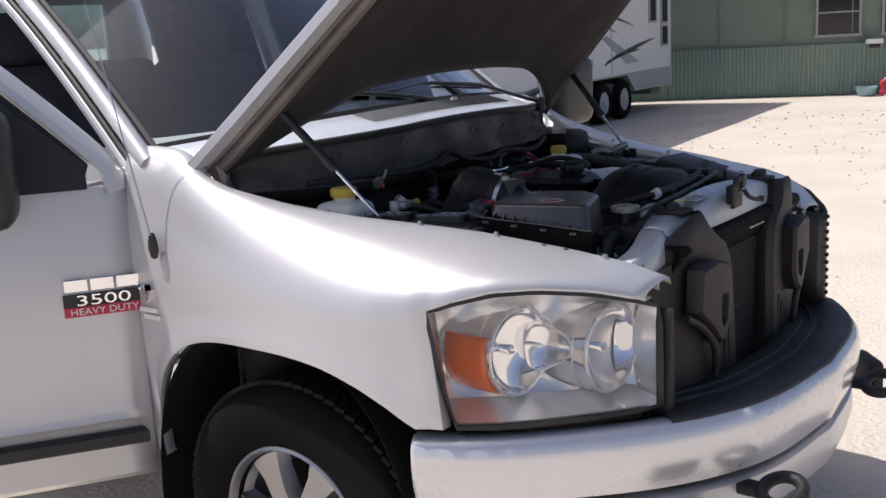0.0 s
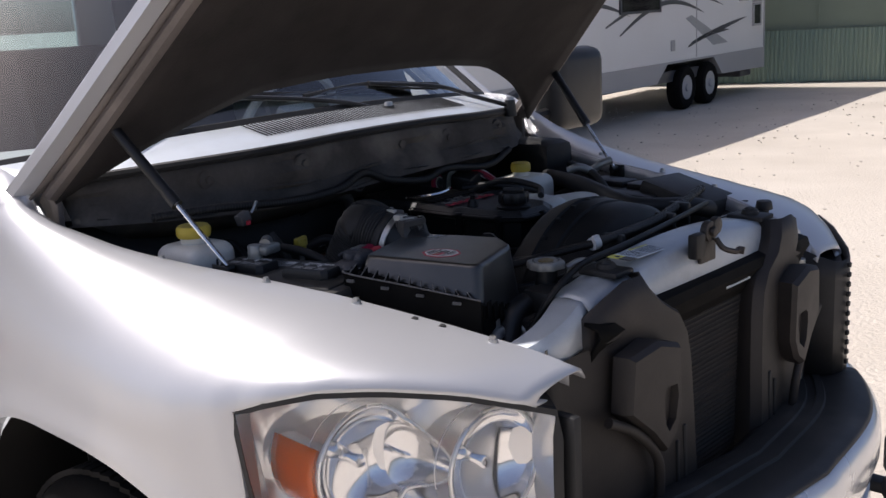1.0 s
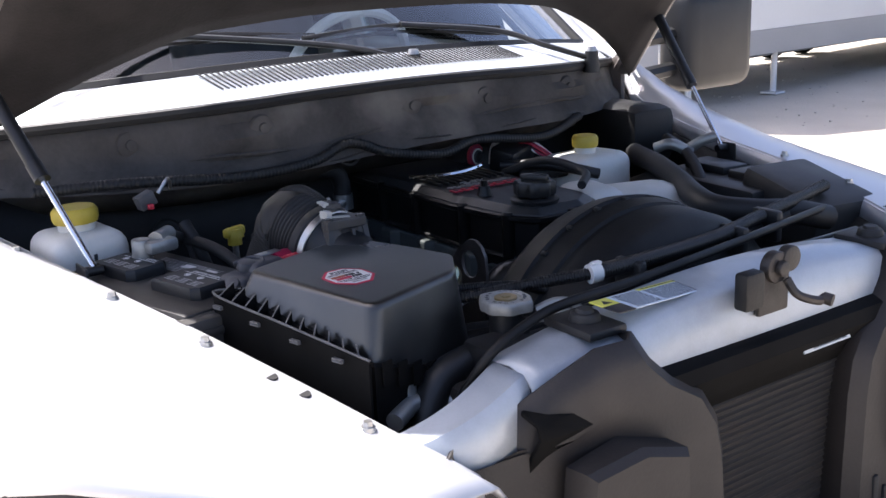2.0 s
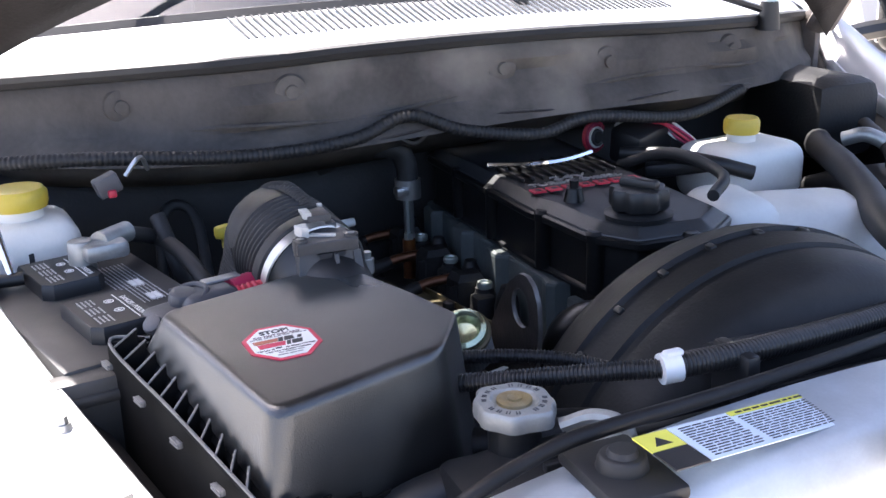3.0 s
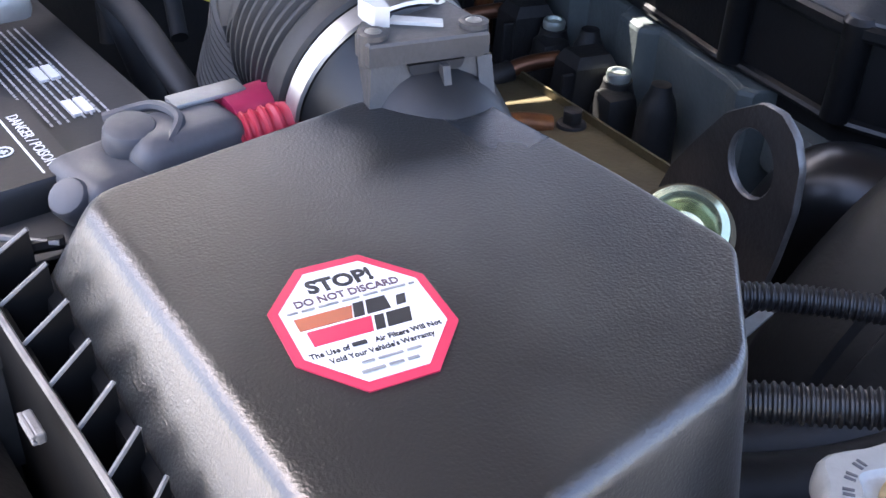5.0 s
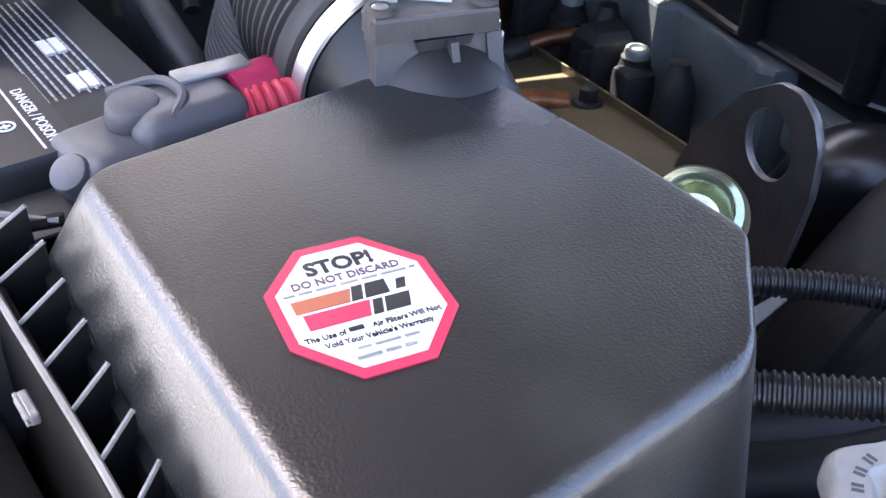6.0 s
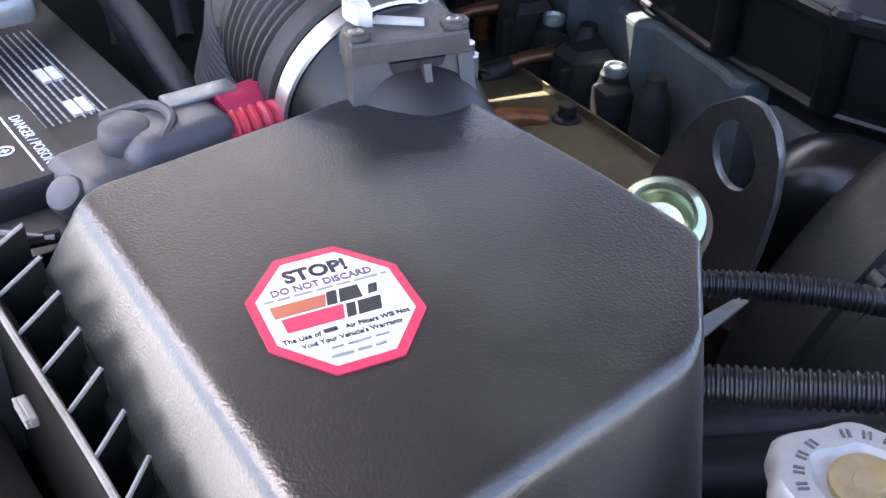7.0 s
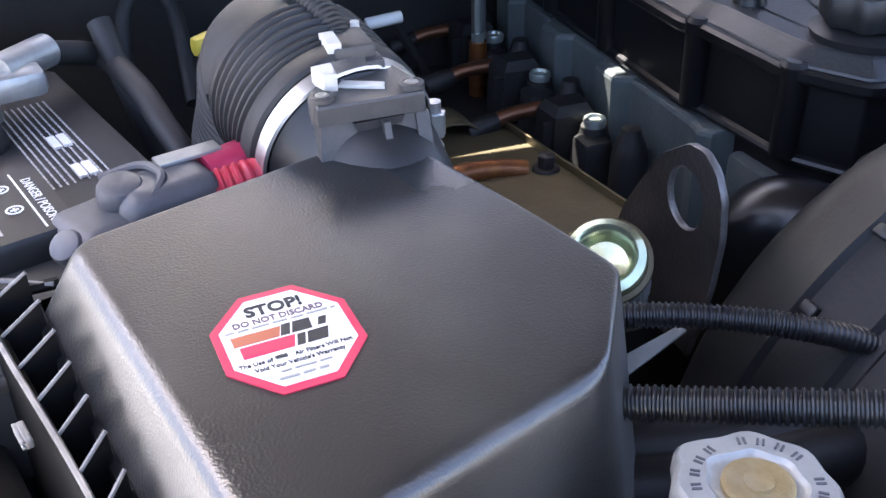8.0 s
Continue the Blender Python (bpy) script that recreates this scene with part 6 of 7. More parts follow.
for pts in ([(-0.0033, 0.0005), (0.0012, 0.0005), (0.0036, 0.0075), (-0.0009, 0.0075)],
            [(0.0022, 0.0005), (0.0122, 0.0005), (0.0128, 0.0075), (0.0046, 0.0075)],
            [(0.0016, -0.0082), (0.0056, -0.0082), (0.0080, -0.0012), (0.0040, -0.0012)],
            [(0.0066, -0.0082), (0.0166, -0.0082), (0.0192, -0.0012), (0.0090, -0.0012)],
            [(0.0150, 0.0012), (0.0190, 0.0012), (0.0210, 0.0060), (0.0170, 0.0060)]):
    flat_poly("logo_block", pts, s2, M["ink"], abox, 0.0002)

# ---- intake tube, sensor and bellows ----
ia, ib = V(-0.468, -0.372, 1.193), V(-0.548, -0.390, 1.213)
idir = (ib - ia).normalized()
im = Matrix.Translation(ia) @ idir.to_track_quat("Z", "Y").to_matrix().to_4x4()
bm = B()
lathe(bm, [(0.030, -0.02), (0.038, -0.012), (0.043, 0.008), (0.047, 0.025), (0.052, 0.048), (0.056, 0.052), (0.056, 0.075)], im, 36)
intake = tp("intake_tube", bm, M["plastic"], "black intake tube with air-flow sensor")
bm = B()
lathe(bm, [(0.0575, 0.052), (0.0592, 0.053), (0.0592, 0.064), (0.0575, 0.065)], im, 48, True)
sub("hose_clamp", bm, M["steel"], intake, "bright steel hose clamp")
bm = B()
n1 = ib + idir * 0.044
tube(bm, [ib + idir * -0.005, ib + idir * 0.02 + V(0, 0, 0.001), n1], 0.0578, 44, 10, 0.0026, 0.0062)
tube(bm, [n1 - idir * 0.003, n1 + idir * 0.012, V(-0.616, -0.405, 1.195), V(-0.636, -0.412, 1.155), V(-0.646, -0.420, 1.10), V(-0.65, -0.425, 1.04)], 0.0555, 40, 8, 0.0026, 0.0062)
lathe(bm, [(0.0585, 0.066), (0.061, 0.068), (0.061, 0.080), (0.058, 0.084)], im, 44, True)
tp("intake_bellows", bm, M["rubber"], "black ribbed rubber intake bellows")
b0 = V(-0.493, -0.380, 1.256)
bm = B()
top = [(0.022, -0.032), (0.024, 0.030), (0.010, 0.033), (-0.030, 0.024), (-0.056, 0.019), (-0.056, -0.008), (-0.030, -0.014), (0.004, -0.033)]
loft(bm, [[b0 + V(x * k, y * k, z) for x, y in top] for z, k in ((-0.010, 1.0), (0.0, 1.0), (0.0015, 0.97))])
sensor = tp("air_flow_sensor", bm, M["sensor"], "dusty grey plastic air-flow sensor with bolts", None, False)
# front wall with a slot under the flange, side walls and middle fin
bm = B()
loft(bm, [[b0 + V(x, y, -0.0102) for x, y in ((0.019, -0.030), (0.019, 0.026), (0.002, 0.026), (0.002, -0.030))], [b0 + V(x, y, -0.046) for x, y in ((0.028, -0.035), (0.028, 0.034), (-0.004, 0.034), (-0.004, -0.035))]])
sub("front_wall", bm, M["sensor"], sensor, "", False)
bm = B()
loft(bm, [[b0 + V(x, y, z) for y, z in ((-0.012, -0.0115), (0.018, -0.0115), (0.016, -0.016), (-0.010, -0.017))] for x in (0.014, 0.0222)])
sub("slot", bm, M["ink"], sensor, "", False)
for x, y, w in ((0.026, 0.006, 0.004), (0.020, 0.029, 0.008)):
    bm = B()
    loft(bm, [[b0 + V(x - 0.006, y - w / 2, -0.012), b0 + V(x + 0.001, y - w / 2, -0.012), b0 + V(x + 0.014, y - w / 2, -0.048), b0 + V(x - 0.006, y - w / 2, -0.048)],
              [b0 + V(x - 0.006, y + w / 2, -0.012), b0 + V(x + 0.001, y + w / 2, -0.012), b0 + V(x + 0.014, y + w / 2, -0.048), b0 + V(x - 0.006, y + w / 2, -0.048)]])
    sub("fin", bm, M["sensor"], sensor, "", False)
for dx, dy in ((0.012, -0.0265), (0.014, 0.0255)):
    bm = B()
    lathe(bm, [(0.0075, -0.012), (0.0075, 0.004), (0.0055, 0.0048), (0.0045, 0.0046), (0.0042, 0.002), (0.0001, 0.002)], T(b0 + V(dx, dy, 0)), 18)
    sub("bolt", bm, M["sensor"], sensor)
    bm = B()
    lathe(bm, [(0.0042, 0.0), (0.0042, 0.0044), (0.0025, 0.005), (0.0001, 0.0042)], T(b0 + V(dx, dy, 0)), 12)
    sub("bolt_head", bm, M["steel"], sensor)
bm = B()
box(bm, b0 + V(-0.040, 0.004, 0.008), (0.034, 0.026, 0.016), 0.003)
box(bm, b0 + V(-0.024, 0.014, 0.004), (0.016, 0.012, 0.008), 0.002)
sub("socket", bm, M["sensor"], sensor)
bm = B()
loft(bm, [[b0 + V(x, y, z) for x, y in ((-0.046, -0.012), (-0.026, -0.012), (-0.024, -0.004), (-0.046, -0.003))] for z in (-0.002, 0.0185)])
sub("connector", bm, M["pale_plastic"], sensor, "pale connector lock", False)
bm = B()
loft(bm, [[b0 + V(x, y, z) for x, y in ((-0.012, -0.026), (0.002, -0.022), (0.004, -0.015), (-0.014, -0.014))] for z in (0.0016, 0.012)])
sub("lock_tab", bm, M["pale_plastic"], sensor, "pale lock tab", False)
bm = B()
loft(bm, [[b0 + V(x, y, z) for x, y in ((0.0, -0.014), (0.012, 0.010), (0.006, 0.012), (-0.006, -0.010))] for z in (0.0016, 0.0035)])
sub("pale_edge", bm, M["pale_plastic"], sensor, "", False)
for dy in (-0.006, 0.014):
    bm = B()
    cyl(bm, b0 + V(-0.058, dy, 0.004), b0 + V(-0.058, dy, 0.018), 0.003, seg=10)
    sub("latch_pin", bm, M["pale_plastic"], sensor)
bm = B()
tube(bm, [b0 + V(-0.055, 0.003, 0.010), b0 + V(-0.075, -0.002, 0.020), b0 + V(-0.105, -0.012, 0.026), b0 + V(-0.135, -0.030, 0.012), b0 + V(-0.150, -0.045, -0.04)], 0.0085, 12, 6, 0.0012, 0.004)
sub("sensor_cable", bm, M["rubber"], sensor)
bm = B()
p = V(-0.546, -0.318, 1.190)
cyl(bm, p, p + V(0.0, 0.0, 0.016), 0.008, seg=6)
cyl(bm, p + V(0, 0, 0.016), p + V(0, 0, 0.024), 0.005, seg=10)
box(bm, p + V(0.0, -0.004, -0.012), (0.02, 0.016, 0.02), 0.003)
tp("clamp_bolt", bm, M["steel"], "small bright clamp bolt")

# ---- near battery, its cover and cables ----
def battery(c, sx, sy, turn):
    R = rotz(turn)
    bm = B()
    box(bm, c + V(0, 0, -0.10), (sx, sy, 0.20), 0.008, R)
    bat = tp("battery", bm, M["plastic_dusty"], "black car battery with printed labels")
    return bat, R


BC = V(-0.626, -0.598, 1.180)
bat, BR = battery(BC, 0.33, 0.185, 15)
for cx, cy in ((-0.075, -0.013), (0.079, -0.014)):
    bm = B()
    c = BC + BR @ V(cx, cy, 0.006)
    pl = [(-0.050, -0.034), (0.040, -0.034), (0.050, -0.024), (0.050, 0.026), (0.042, 0.034), (-0.042, 0.034), (-0.050, 0.026)]
    loft(bm, [[c + BR @ V(x * s, y * s, z) for x, y in pl] for s, z in ((1.0, -0.006), (1.0, 0.006), (0.95, 0.011))])
    sub("vent_cap", bm, M["plastic"], bat, "black vent cap with white warnings")
    cm = Matrix.Translation(c + V(0, 0, 0.011)) @ BR.to_4x4()
    words("warning_words", "DANGER / POISON", 0.0085, cm @ T((0.006, 0.022, 0)), M["white"], bat, 0.0003, 0.85)
    flat_poly("warning_rule", [(-0.036, 0.0152), (0.042, 0.0152), (0.042, 0.0163), (-0.036, 0.0163)], cm, M["white"], bat, 0.0004)
    for i in range(3):
        print_rows("small_print", cm, -0.034 + 0.026 * i, -0.014 + 0.026 * i, -0.024, -0.006, 4, M["print_grey"], bat, 0.35)
    bm = B()
    for i in range(2):
        o = [[(r * math.cos(a) - 0.018 + 0.030 * i, r * math.sin(a) + 0.006) for a in (2 * math.pi * k / 20 for k in range(20))] for r in (0.0052, 0.0041)]
        loft(bm, [[cm @ V(x, y, d) for x, y in o[j]] for j, d in ((0, 0.0003), (0, 0.0008), (1, 0.0008), (1, 0.0003))], caps=False)
        for x, w, h in ((-0.018 + 0.030 * i, 0.0014, 0.0050), (-0.018 + 0.030 * i, 0.0044, 0.0012)):
            box(bm, cm @ V(x, 0.006, 0.0005), (w, h, 0.0006), 0, BR)
    sub("warning_sign", bm, M["white"], bat, "", False)
lm = Matrix.Translation(BC + BR @ V(-0.02, 0.043, 0.0006)) @ BR.to_4x4()
print_rows("small_print", lm, -0.075, 0.068, -0.020, 0.022, 9, M["print_grey"], bat, 0.26)
for a, b in ((0.000, 0.011), (0.000, 0.004), (0.052, 0.011), (0.052, 0.004)):
    flat_poly("label_block", [(a - 0.010, b - 0.0028), (a + 0.010, b - 0.0028), (a + 0.010, b + 0.0028), (a - 0.010, b + 0.0028)], lm, M["white"], bat, 0.0012)
# negative clamp and cable
bm = B()
p = V(-0.700, -0.585, 1.212)
cyl(bm, p + V(-0.01, -0.02, -0.03), p + V(-0.01, -0.02, 0.012), 0.016, 0.014, 18, 0.002)
box(bm, p + V(0.0, 0.005, 0.0), (0.032, 0.05, 0.02), 0.006, rotz(12))
cyl(bm, p + V(-0.002, 0.0, 0.008), p + V(-0.04, 0.034, 0.006), 0.0125, seg=18)
clamp = sub("terminal_clamp", bm, M["alu"], bat, "bare lead battery clamp")
bm = B()
tube(bm, [p + V(-0.035, 0.03, 0.006), V(-0.775, -0.515, 1.195), V(-0.72, -0.495, 1.19), V(-0.665, -0.483, 1.178), V(-0.622, -0.470, 1.15), V(-0.60, -0.465, 1.08)], 0.0095, 12, 8)
sub("battery_cable", bm, M["rubber"], bat)
# positive clamp with red loom
p = V(-0.508, -0.528, 1.194)
bm = B()
box(bm, p + V(-0.006, 0.030, 0.004), (0.044, 0.062, 0.030), 0.012, rotz(18), 4)
box(bm, p + V(0.004, -0.010, -0.004), (0.050, 0.042, 0.024), 0.010, rotz(24), 4)
cyl(bm, p + V(-0.006, 0.006, 0.008), p + V(-0.004, 0.006, 0.021), 0.015, 0.013, 20, 0.003)
cyl(bm, p + V(0.016, -0.022, -0.010), p + V(0.024, -0.030, 0.004), 0.011, 0.010, 16, 0.003)
boot = sub("positive_clamp", bm, M["grey_lens"], bat, "dusty grey rubber terminal boot")
bm = B()
tube(bm, [p + V(-0.028, -0.004, 0.014), p + V(-0.022, 0.020, 0.020), p + V(-0.004, 0.030, 0.020), p + V(0.012, 0.022, 0.015)], 0.003, 8, 6)
sub("boot_fold", bm, M["grey_lens"], bat)
bm = B()
box(bm, p + V(-0.026, 0.048, 0.020), (0.014, 0.040, 0.003), 0.001, rotz(14))
sub("boot_tab", bm, M["alu"], bat)
bm = B()
tube(bm, [p + V(-0.004, 0.056, 0.004), p + V(-0.008, 0.085, 0.006), p + V(-0.030, 0.112, -0.006), V(-0.60, -0.415, 1.12)], 0.0105, 16, 8, 0.0016, 0.0052)
sub("red_loom", bm, M["red"], bat, "red corrugated cable loom")
bm = B()
tube(bm, [p + V(-0.020, 0.056, 0.012), p + V(-0.030, 0.085, 0.013), p + V(-0.055, 0.110, 0.004), V(-0.61, -0.425, 1.13)], 0.0135, 14, 8, flat=0.55)
sub("red_sleeve", bm, M["pink"], bat, "pink split sleeve over the loom")
# battery tray and hold-down
bm = B()
box(bm, (-0.60, -0.655, 1.155), (0.36, 0.10, 0.012), 0.004, rotz(8))
box(bm, (-0.445, -0.60, 1.13), (0.03, 0.2, 0.09), 0.006, rotz(8))
tp("battery_tray", bm, M["plastic_dusty"])
# washer bottle
def bottle(c, sx, sy, h, name, label, cap_r, capm):
    bm = B()
    box(bm, c + V(0, 0, -h / 2), (sx, sy, h), 0.028, rotz(6), 4)
    cyl(bm, c + V(0, 0, -0.01), c + V(0, 0, 0.018), cap_r * 0.85, seg=24)
    b = tp(name, bm, M["white_tank"], label)
    bm = B()
    lathe(bm, [(cap_r, 0.012), (cap_r * 1.06, 0.018), (cap_r * 1.06, 0.030), (cap_r * 0.92, 0.036), (0.0001, 0.037)], Matrix.Translation(c), 24)
    sub("cap", bm, capm, b, "yellow plastic cap")
    return b


bot = bottle(V(-0.832, -0.665, 1.228), 0.13, 0.125, 0.26, "washer_bottle", "milky white washer bottle with yellow cap", 0.0335, M["yellow"])
bm = B()
box(bm, (-0.77, -0.67, 1.14), (0.006, 0.03, 0.12), 0.002)
sub("strap", bm, M["rubber"], bot)
brk = bottle(V(-0.80, 0.375, 1.212), 0.13, 0.17, 0.09, "brake_reservoir", "milky brake fluid reservoir with yellow cap", 0.026, M["yellow"])
# expansion tank behind the shroud
bm = B()
box(bm, (-0.585, 0.30, 1.10), (0.17, 0.24, 0.17), 0.06, rot3(0, 0, -18), 5)
box(bm, (-0.60, 0.205, 1.15), (0.14, 0.10, 0.10), 0.035, rot3(0, 0, -10), 4)
tp("coolant_tank", bm, M["white_tank"], "dusty milky coolant tank")
# dipsticks
bm = B()
tube(bm, [V(-0.79, -0.41, 0.95), V(-0.79, -0.418, 1.08), V(-0.79, -0.422, 1.165)], 0.0055, 8, 6)
dipstick = tp("dipstick", bm, M["steel"], "dipstick with yellow handle")
bm = B()
cyl(bm, (-0.79, -0.422, 1.165), (-0.79, -0.422, 1.178), 0.012, seg=16)
box(bm, (-0.79, -0.422, 1.187), (0.014, 0.044, 0.018), 0.006, rotz(20))
cyl(bm, (-0.79, -0.422, 1.178), (-0.79, -0.422, 1.192), 0.016, 0.014, 16)
sub("handle", bm, M["yellow"], dipstick, "yellow plastic handle")
# firewall loom, hoses and connectors
bm = B()
tube(bm, [V(-0.93, -0.70, 1.275), V(-0.88, -0.57, 1.278), V(-0.865, -0.37, 1.262), V(-0.865, -0.23, 1.268), V(-0.87, -0.145, 1.292), V(-0.87, -0.06, 1.262), V(-0.865, 0.06, 1.245), V(-0.87, 0.15, 1.26), V(-0.87, 0.32, 1.245), V(-0.90, 0.45, 1.27)], 0.0085, 10, 8, 0.0012, 0.007)
tp("firewall_loom", bm, M["rubber"], "black loom along the firewall")
bm = B()
tube(bm, [V(-1.02, -0.24, 1.20), V(-0.985, -0.19, 1.225), V(-0.968, -0.135, 1.225), V(-0.967, -0.117, 1.20), V(-0.967, -0.115, 1.165)], 0.017, 12, 8)
fh = tp("vent_hose", bm, M["rubber"])
bm = B()
cyl(bm, (-0.967, -0.115, 1.145), (-0.967, -0.115, 1.175), 0.020, seg=18)
box(bm, (-0.955, -0.13, 1.16), (0.02, 0.02, 0.012), 0.002)
cyl(bm, (-0.967, -0.115, 1.06), (-0.967, -0.115, 1.15), 0.008, seg=12)
sub("fitting", bm, M["steel"], fh, "bright hose fitting")
bm = B()
tube(bm, [V(-0.93, -0.16, 1.29), V(-0.925, -0.145, 1.255), V(-0.92, -0.12, 1.24), V(-0.925, -0.095, 1.255), V(-0.93, -0.085, 1.285)], 0.005, 8, 6)
tp("wire_loop", bm, M["rusty"])
bm = B()
box(bm, (-0.80, -0.562, 1.262), (0.02, 0.03, 0.024), 0.003, rot3(20, 0, 10))
sc = tp("sensor_connector", bm, M["grey_lens"], "grey wire connector with red lock")
bm = B()
box(bm, (-0.788, -0.558, 1.253), (0.008, 0.010, 0.009), 0.002)
sub("red_lock", bm, M["red"], sc)
bm = B()
tube(bm, [V(-0.80, -0.54, 1.27), V(-0.805, -0.52, 1.29), V(-0.825, -0.51, 1.27)], 0.003, 6, 6)
sub("wire", bm, M["steel"], sc)
for pts, r in (([V(-1.0, -0.49, 1.05), V(-1.015, -0.483, 1.14), V(-1.03, -0.458, 1.165), V(-1.01, -0.432, 1.145), V(-0.92, -0.435, 1.08)], 0.008), ([V(-0.78, -0.51, 1.22), V(-0.75, -0.50, 1.18), V(-0.735, -0.48, 1.10)], 0.010),
               ([V(-0.85, -0.36, 1.15), V(-0.80, -0.33, 1.17), V(-0.74, -0.30, 1.13), V(-0.70, -0.26, 1.05)], 0.012)):
    bm = B()
    tube(bm, pts, r, 10, 8)
    tp("heater_hose", bm, M["rubber"], "black rubber hose")
# wiring near the brake reservoir
for k in range(4):
    bm = B()
    r, mt = 0.024 - 0.004 * k, ("red", "pink", "white_tank", "grey_lens")[k]
    c = V(-0.965 + 0.004 * k, 0.212, 1.205)
    tube(bm, [c + V(0, r * 0.8 * math.cos(a), r * math.sin(a)) for a in np.linspace(0.6, 5.6, 9)], 0.0035 if k < 2 else 0.002, 8, 4)
    tp("wire_loop", bm, M[mt])
bm = B()
tube(bm, [V(-0.955, 0.245, 1.185), V(-0.95, 0.25, 1.225), V(-0.935, 0.275, 1.235), V(-0.915, 0.295, 1.24)], 0.006, 8, 6)
tp("pale_cable", bm, M["white_tank"], "pale sleeved cable")
rw = random.Random(8)
for k in range(9):
    bm = B()
    o = V(rw.uniform(-0.012, 0.012), rw.uniform(-0.016, 0.016), rw.uniform(-0.012, 0.012))
    o2 = V(rw.uniform(-0.008, 0.008), rw.uniform(-0.012, 0.012), rw.uniform(-0.006, 0.006))
    tube(bm, [V(-0.905, 0.275, 1.235) + o, V(-0.885, 0.29, 1.235) + (o + o2) * 0.6, V(-0.865, 0.312, 1.215) + o2, V(-0.85, 0.335, 1.195) + o2 * 0.5], 0.0022, 6, 5)
    tp("wire", bm, M[("pink", "red", "white_tank", "pink", "plastic", "grey_lens")[k % 6]])
bm = B()
box(bm, (-0.90, 0.26, 1.205), (0.06, 0.09, 0.06), 0.008, rot3(10, 12, 20))
box(bm, (-0.80, 0.28, 1.185), (0.05, 0.13, 0.022), 0.006, rot3(8, 0, -35))
tp("connector_block", bm, M["plastic"], "black connector block")
bm = B()
tube(bm, [V(-0.86, 0.20, 1.20), V(-0.80, 0.24, 1.205), V(-0.74, 0.28, 1.20), V(-0.71, 0.33, 1.185)], 0.011, 10, 8)
tp("cable", bm, M["plastic"])
# far-side hoses, battery, ducts
for pts, r in (([V(-0.88, 0.60, 1.17), V(-0.813, 0.544, 1.18), V(-0.68, 0.47, 1.185), V(-0.557, 0.40, 1.18), V(-0.45, 0.325, 1.18), V(-0.381, 0.297, 1.178), V(-0.32, 0.325, 1.176), V(-0.284, 0.379, 1.172), V(-0.27, 0.46, 1.15)], 0.022), ([V(-0.80, 0.52, 1.12), V(-0.70, 0.50, 1.15), V(-0.58, 0.46, 1.12), V(-0.48, 0.46, 1.08)], 0.018),
               ([V(-0.84, 0.66, 1.20), V(-0.70, 0.58, 1.19), V(-0.60, 0.52, 1.14)], 0.012)):
    bm = B()
    tube(bm, pts, r, 12, 8)
    tp("thick_hose", bm, M["rubber"], "thick black hose")
bm = B()
box(bm, (-0.60, 0.605, 1.06), (0.30, 0.19, 0.20), 0.01, rotz(-6))
b2 = tp("battery", bm, M["plastic"], "black car battery")
bm = B()
box(bm, (-0.66, 0.62, 1.165), (0.12, 0.07, 0.022), 0.006, rotz(-6))
box(bm, (-0.53, 0.60, 1.165), (0.11, 0.07, 0.022), 0.006, rotz(-6))
sub("vent_cap", bm, M["plastic"], b2)
for a, b, c in ((V(-0.77, 0.55, 1.20), V(-0.74, 0.57, 1.21), V(-0.71, 0.60, 1.19)), (V(-0.73, 0.60, 1.19), V(-0.70, 0.615, 1.215), V(-0.68, 0.64, 1.225))):
    bm = B()
    tube(bm, [a, b, c], 0.012, 10, 6)
    sub("terminal_clamp", bm, M["alu"], b2, "bare lead battery clamp")
bm = B()
box(bm, (-0.42, 0.60, 1.10), (0.22, 0.16, 0.16), 0.02, rot3(0, 12, -10))
tp("fuse_box", bm, M["plastic_dusty"], "black fuse box")
bm = B()
box(bm, (-0.98, 0.66, 1.20), (0.22, 0.14, 0.14), 0.03)
tp("far_duct", bm, M["engine"])
# bottom of the bay
bm = B()
box(bm, (-0.60, 0.0, 0.52), (1.0, 1.2, 0.03), 0.01)
tp("undertray", bm, M["engine"])

# ---- the yard ----
M["gravel"] = material("pale_gravel", (0.60, 0.545, 0.465), 0.95, 0, 0.12, 0.9, 38, 0.8, second=(0.48, 0.43, 0.36), depth=0.02, spot=0.35, spot_color=(0.66, 0.61, 0.53))
bm = B()
n = 60
rows = []
for i in range(n + 1):
    row = []
    for j in range(n + 1):
        u, v = (i / n * 2 - 1), (j / n * 2 - 1)
        x, y = 30 * u + 1470 * u ** 7, 30 * v + 1470 * v ** 7
        d = math.hypot(x + 1, y)
        z = 0.03 * noise.noise((x * 0.35, y * 0.35, 0)) * min(1, max(0, (d - 3) / 4))
        row.append(Vector((x - 2, y + 5, z - 0.01 if d > 3.5 else 0.0)))
    rows.append(row)
sheet(bm, rows)
ground = part("ground", bm, M["gravel"], None, "pale sandy gravel yard")
tagged(ground, "pale sandy gravel yard", "ground", kind="structure")
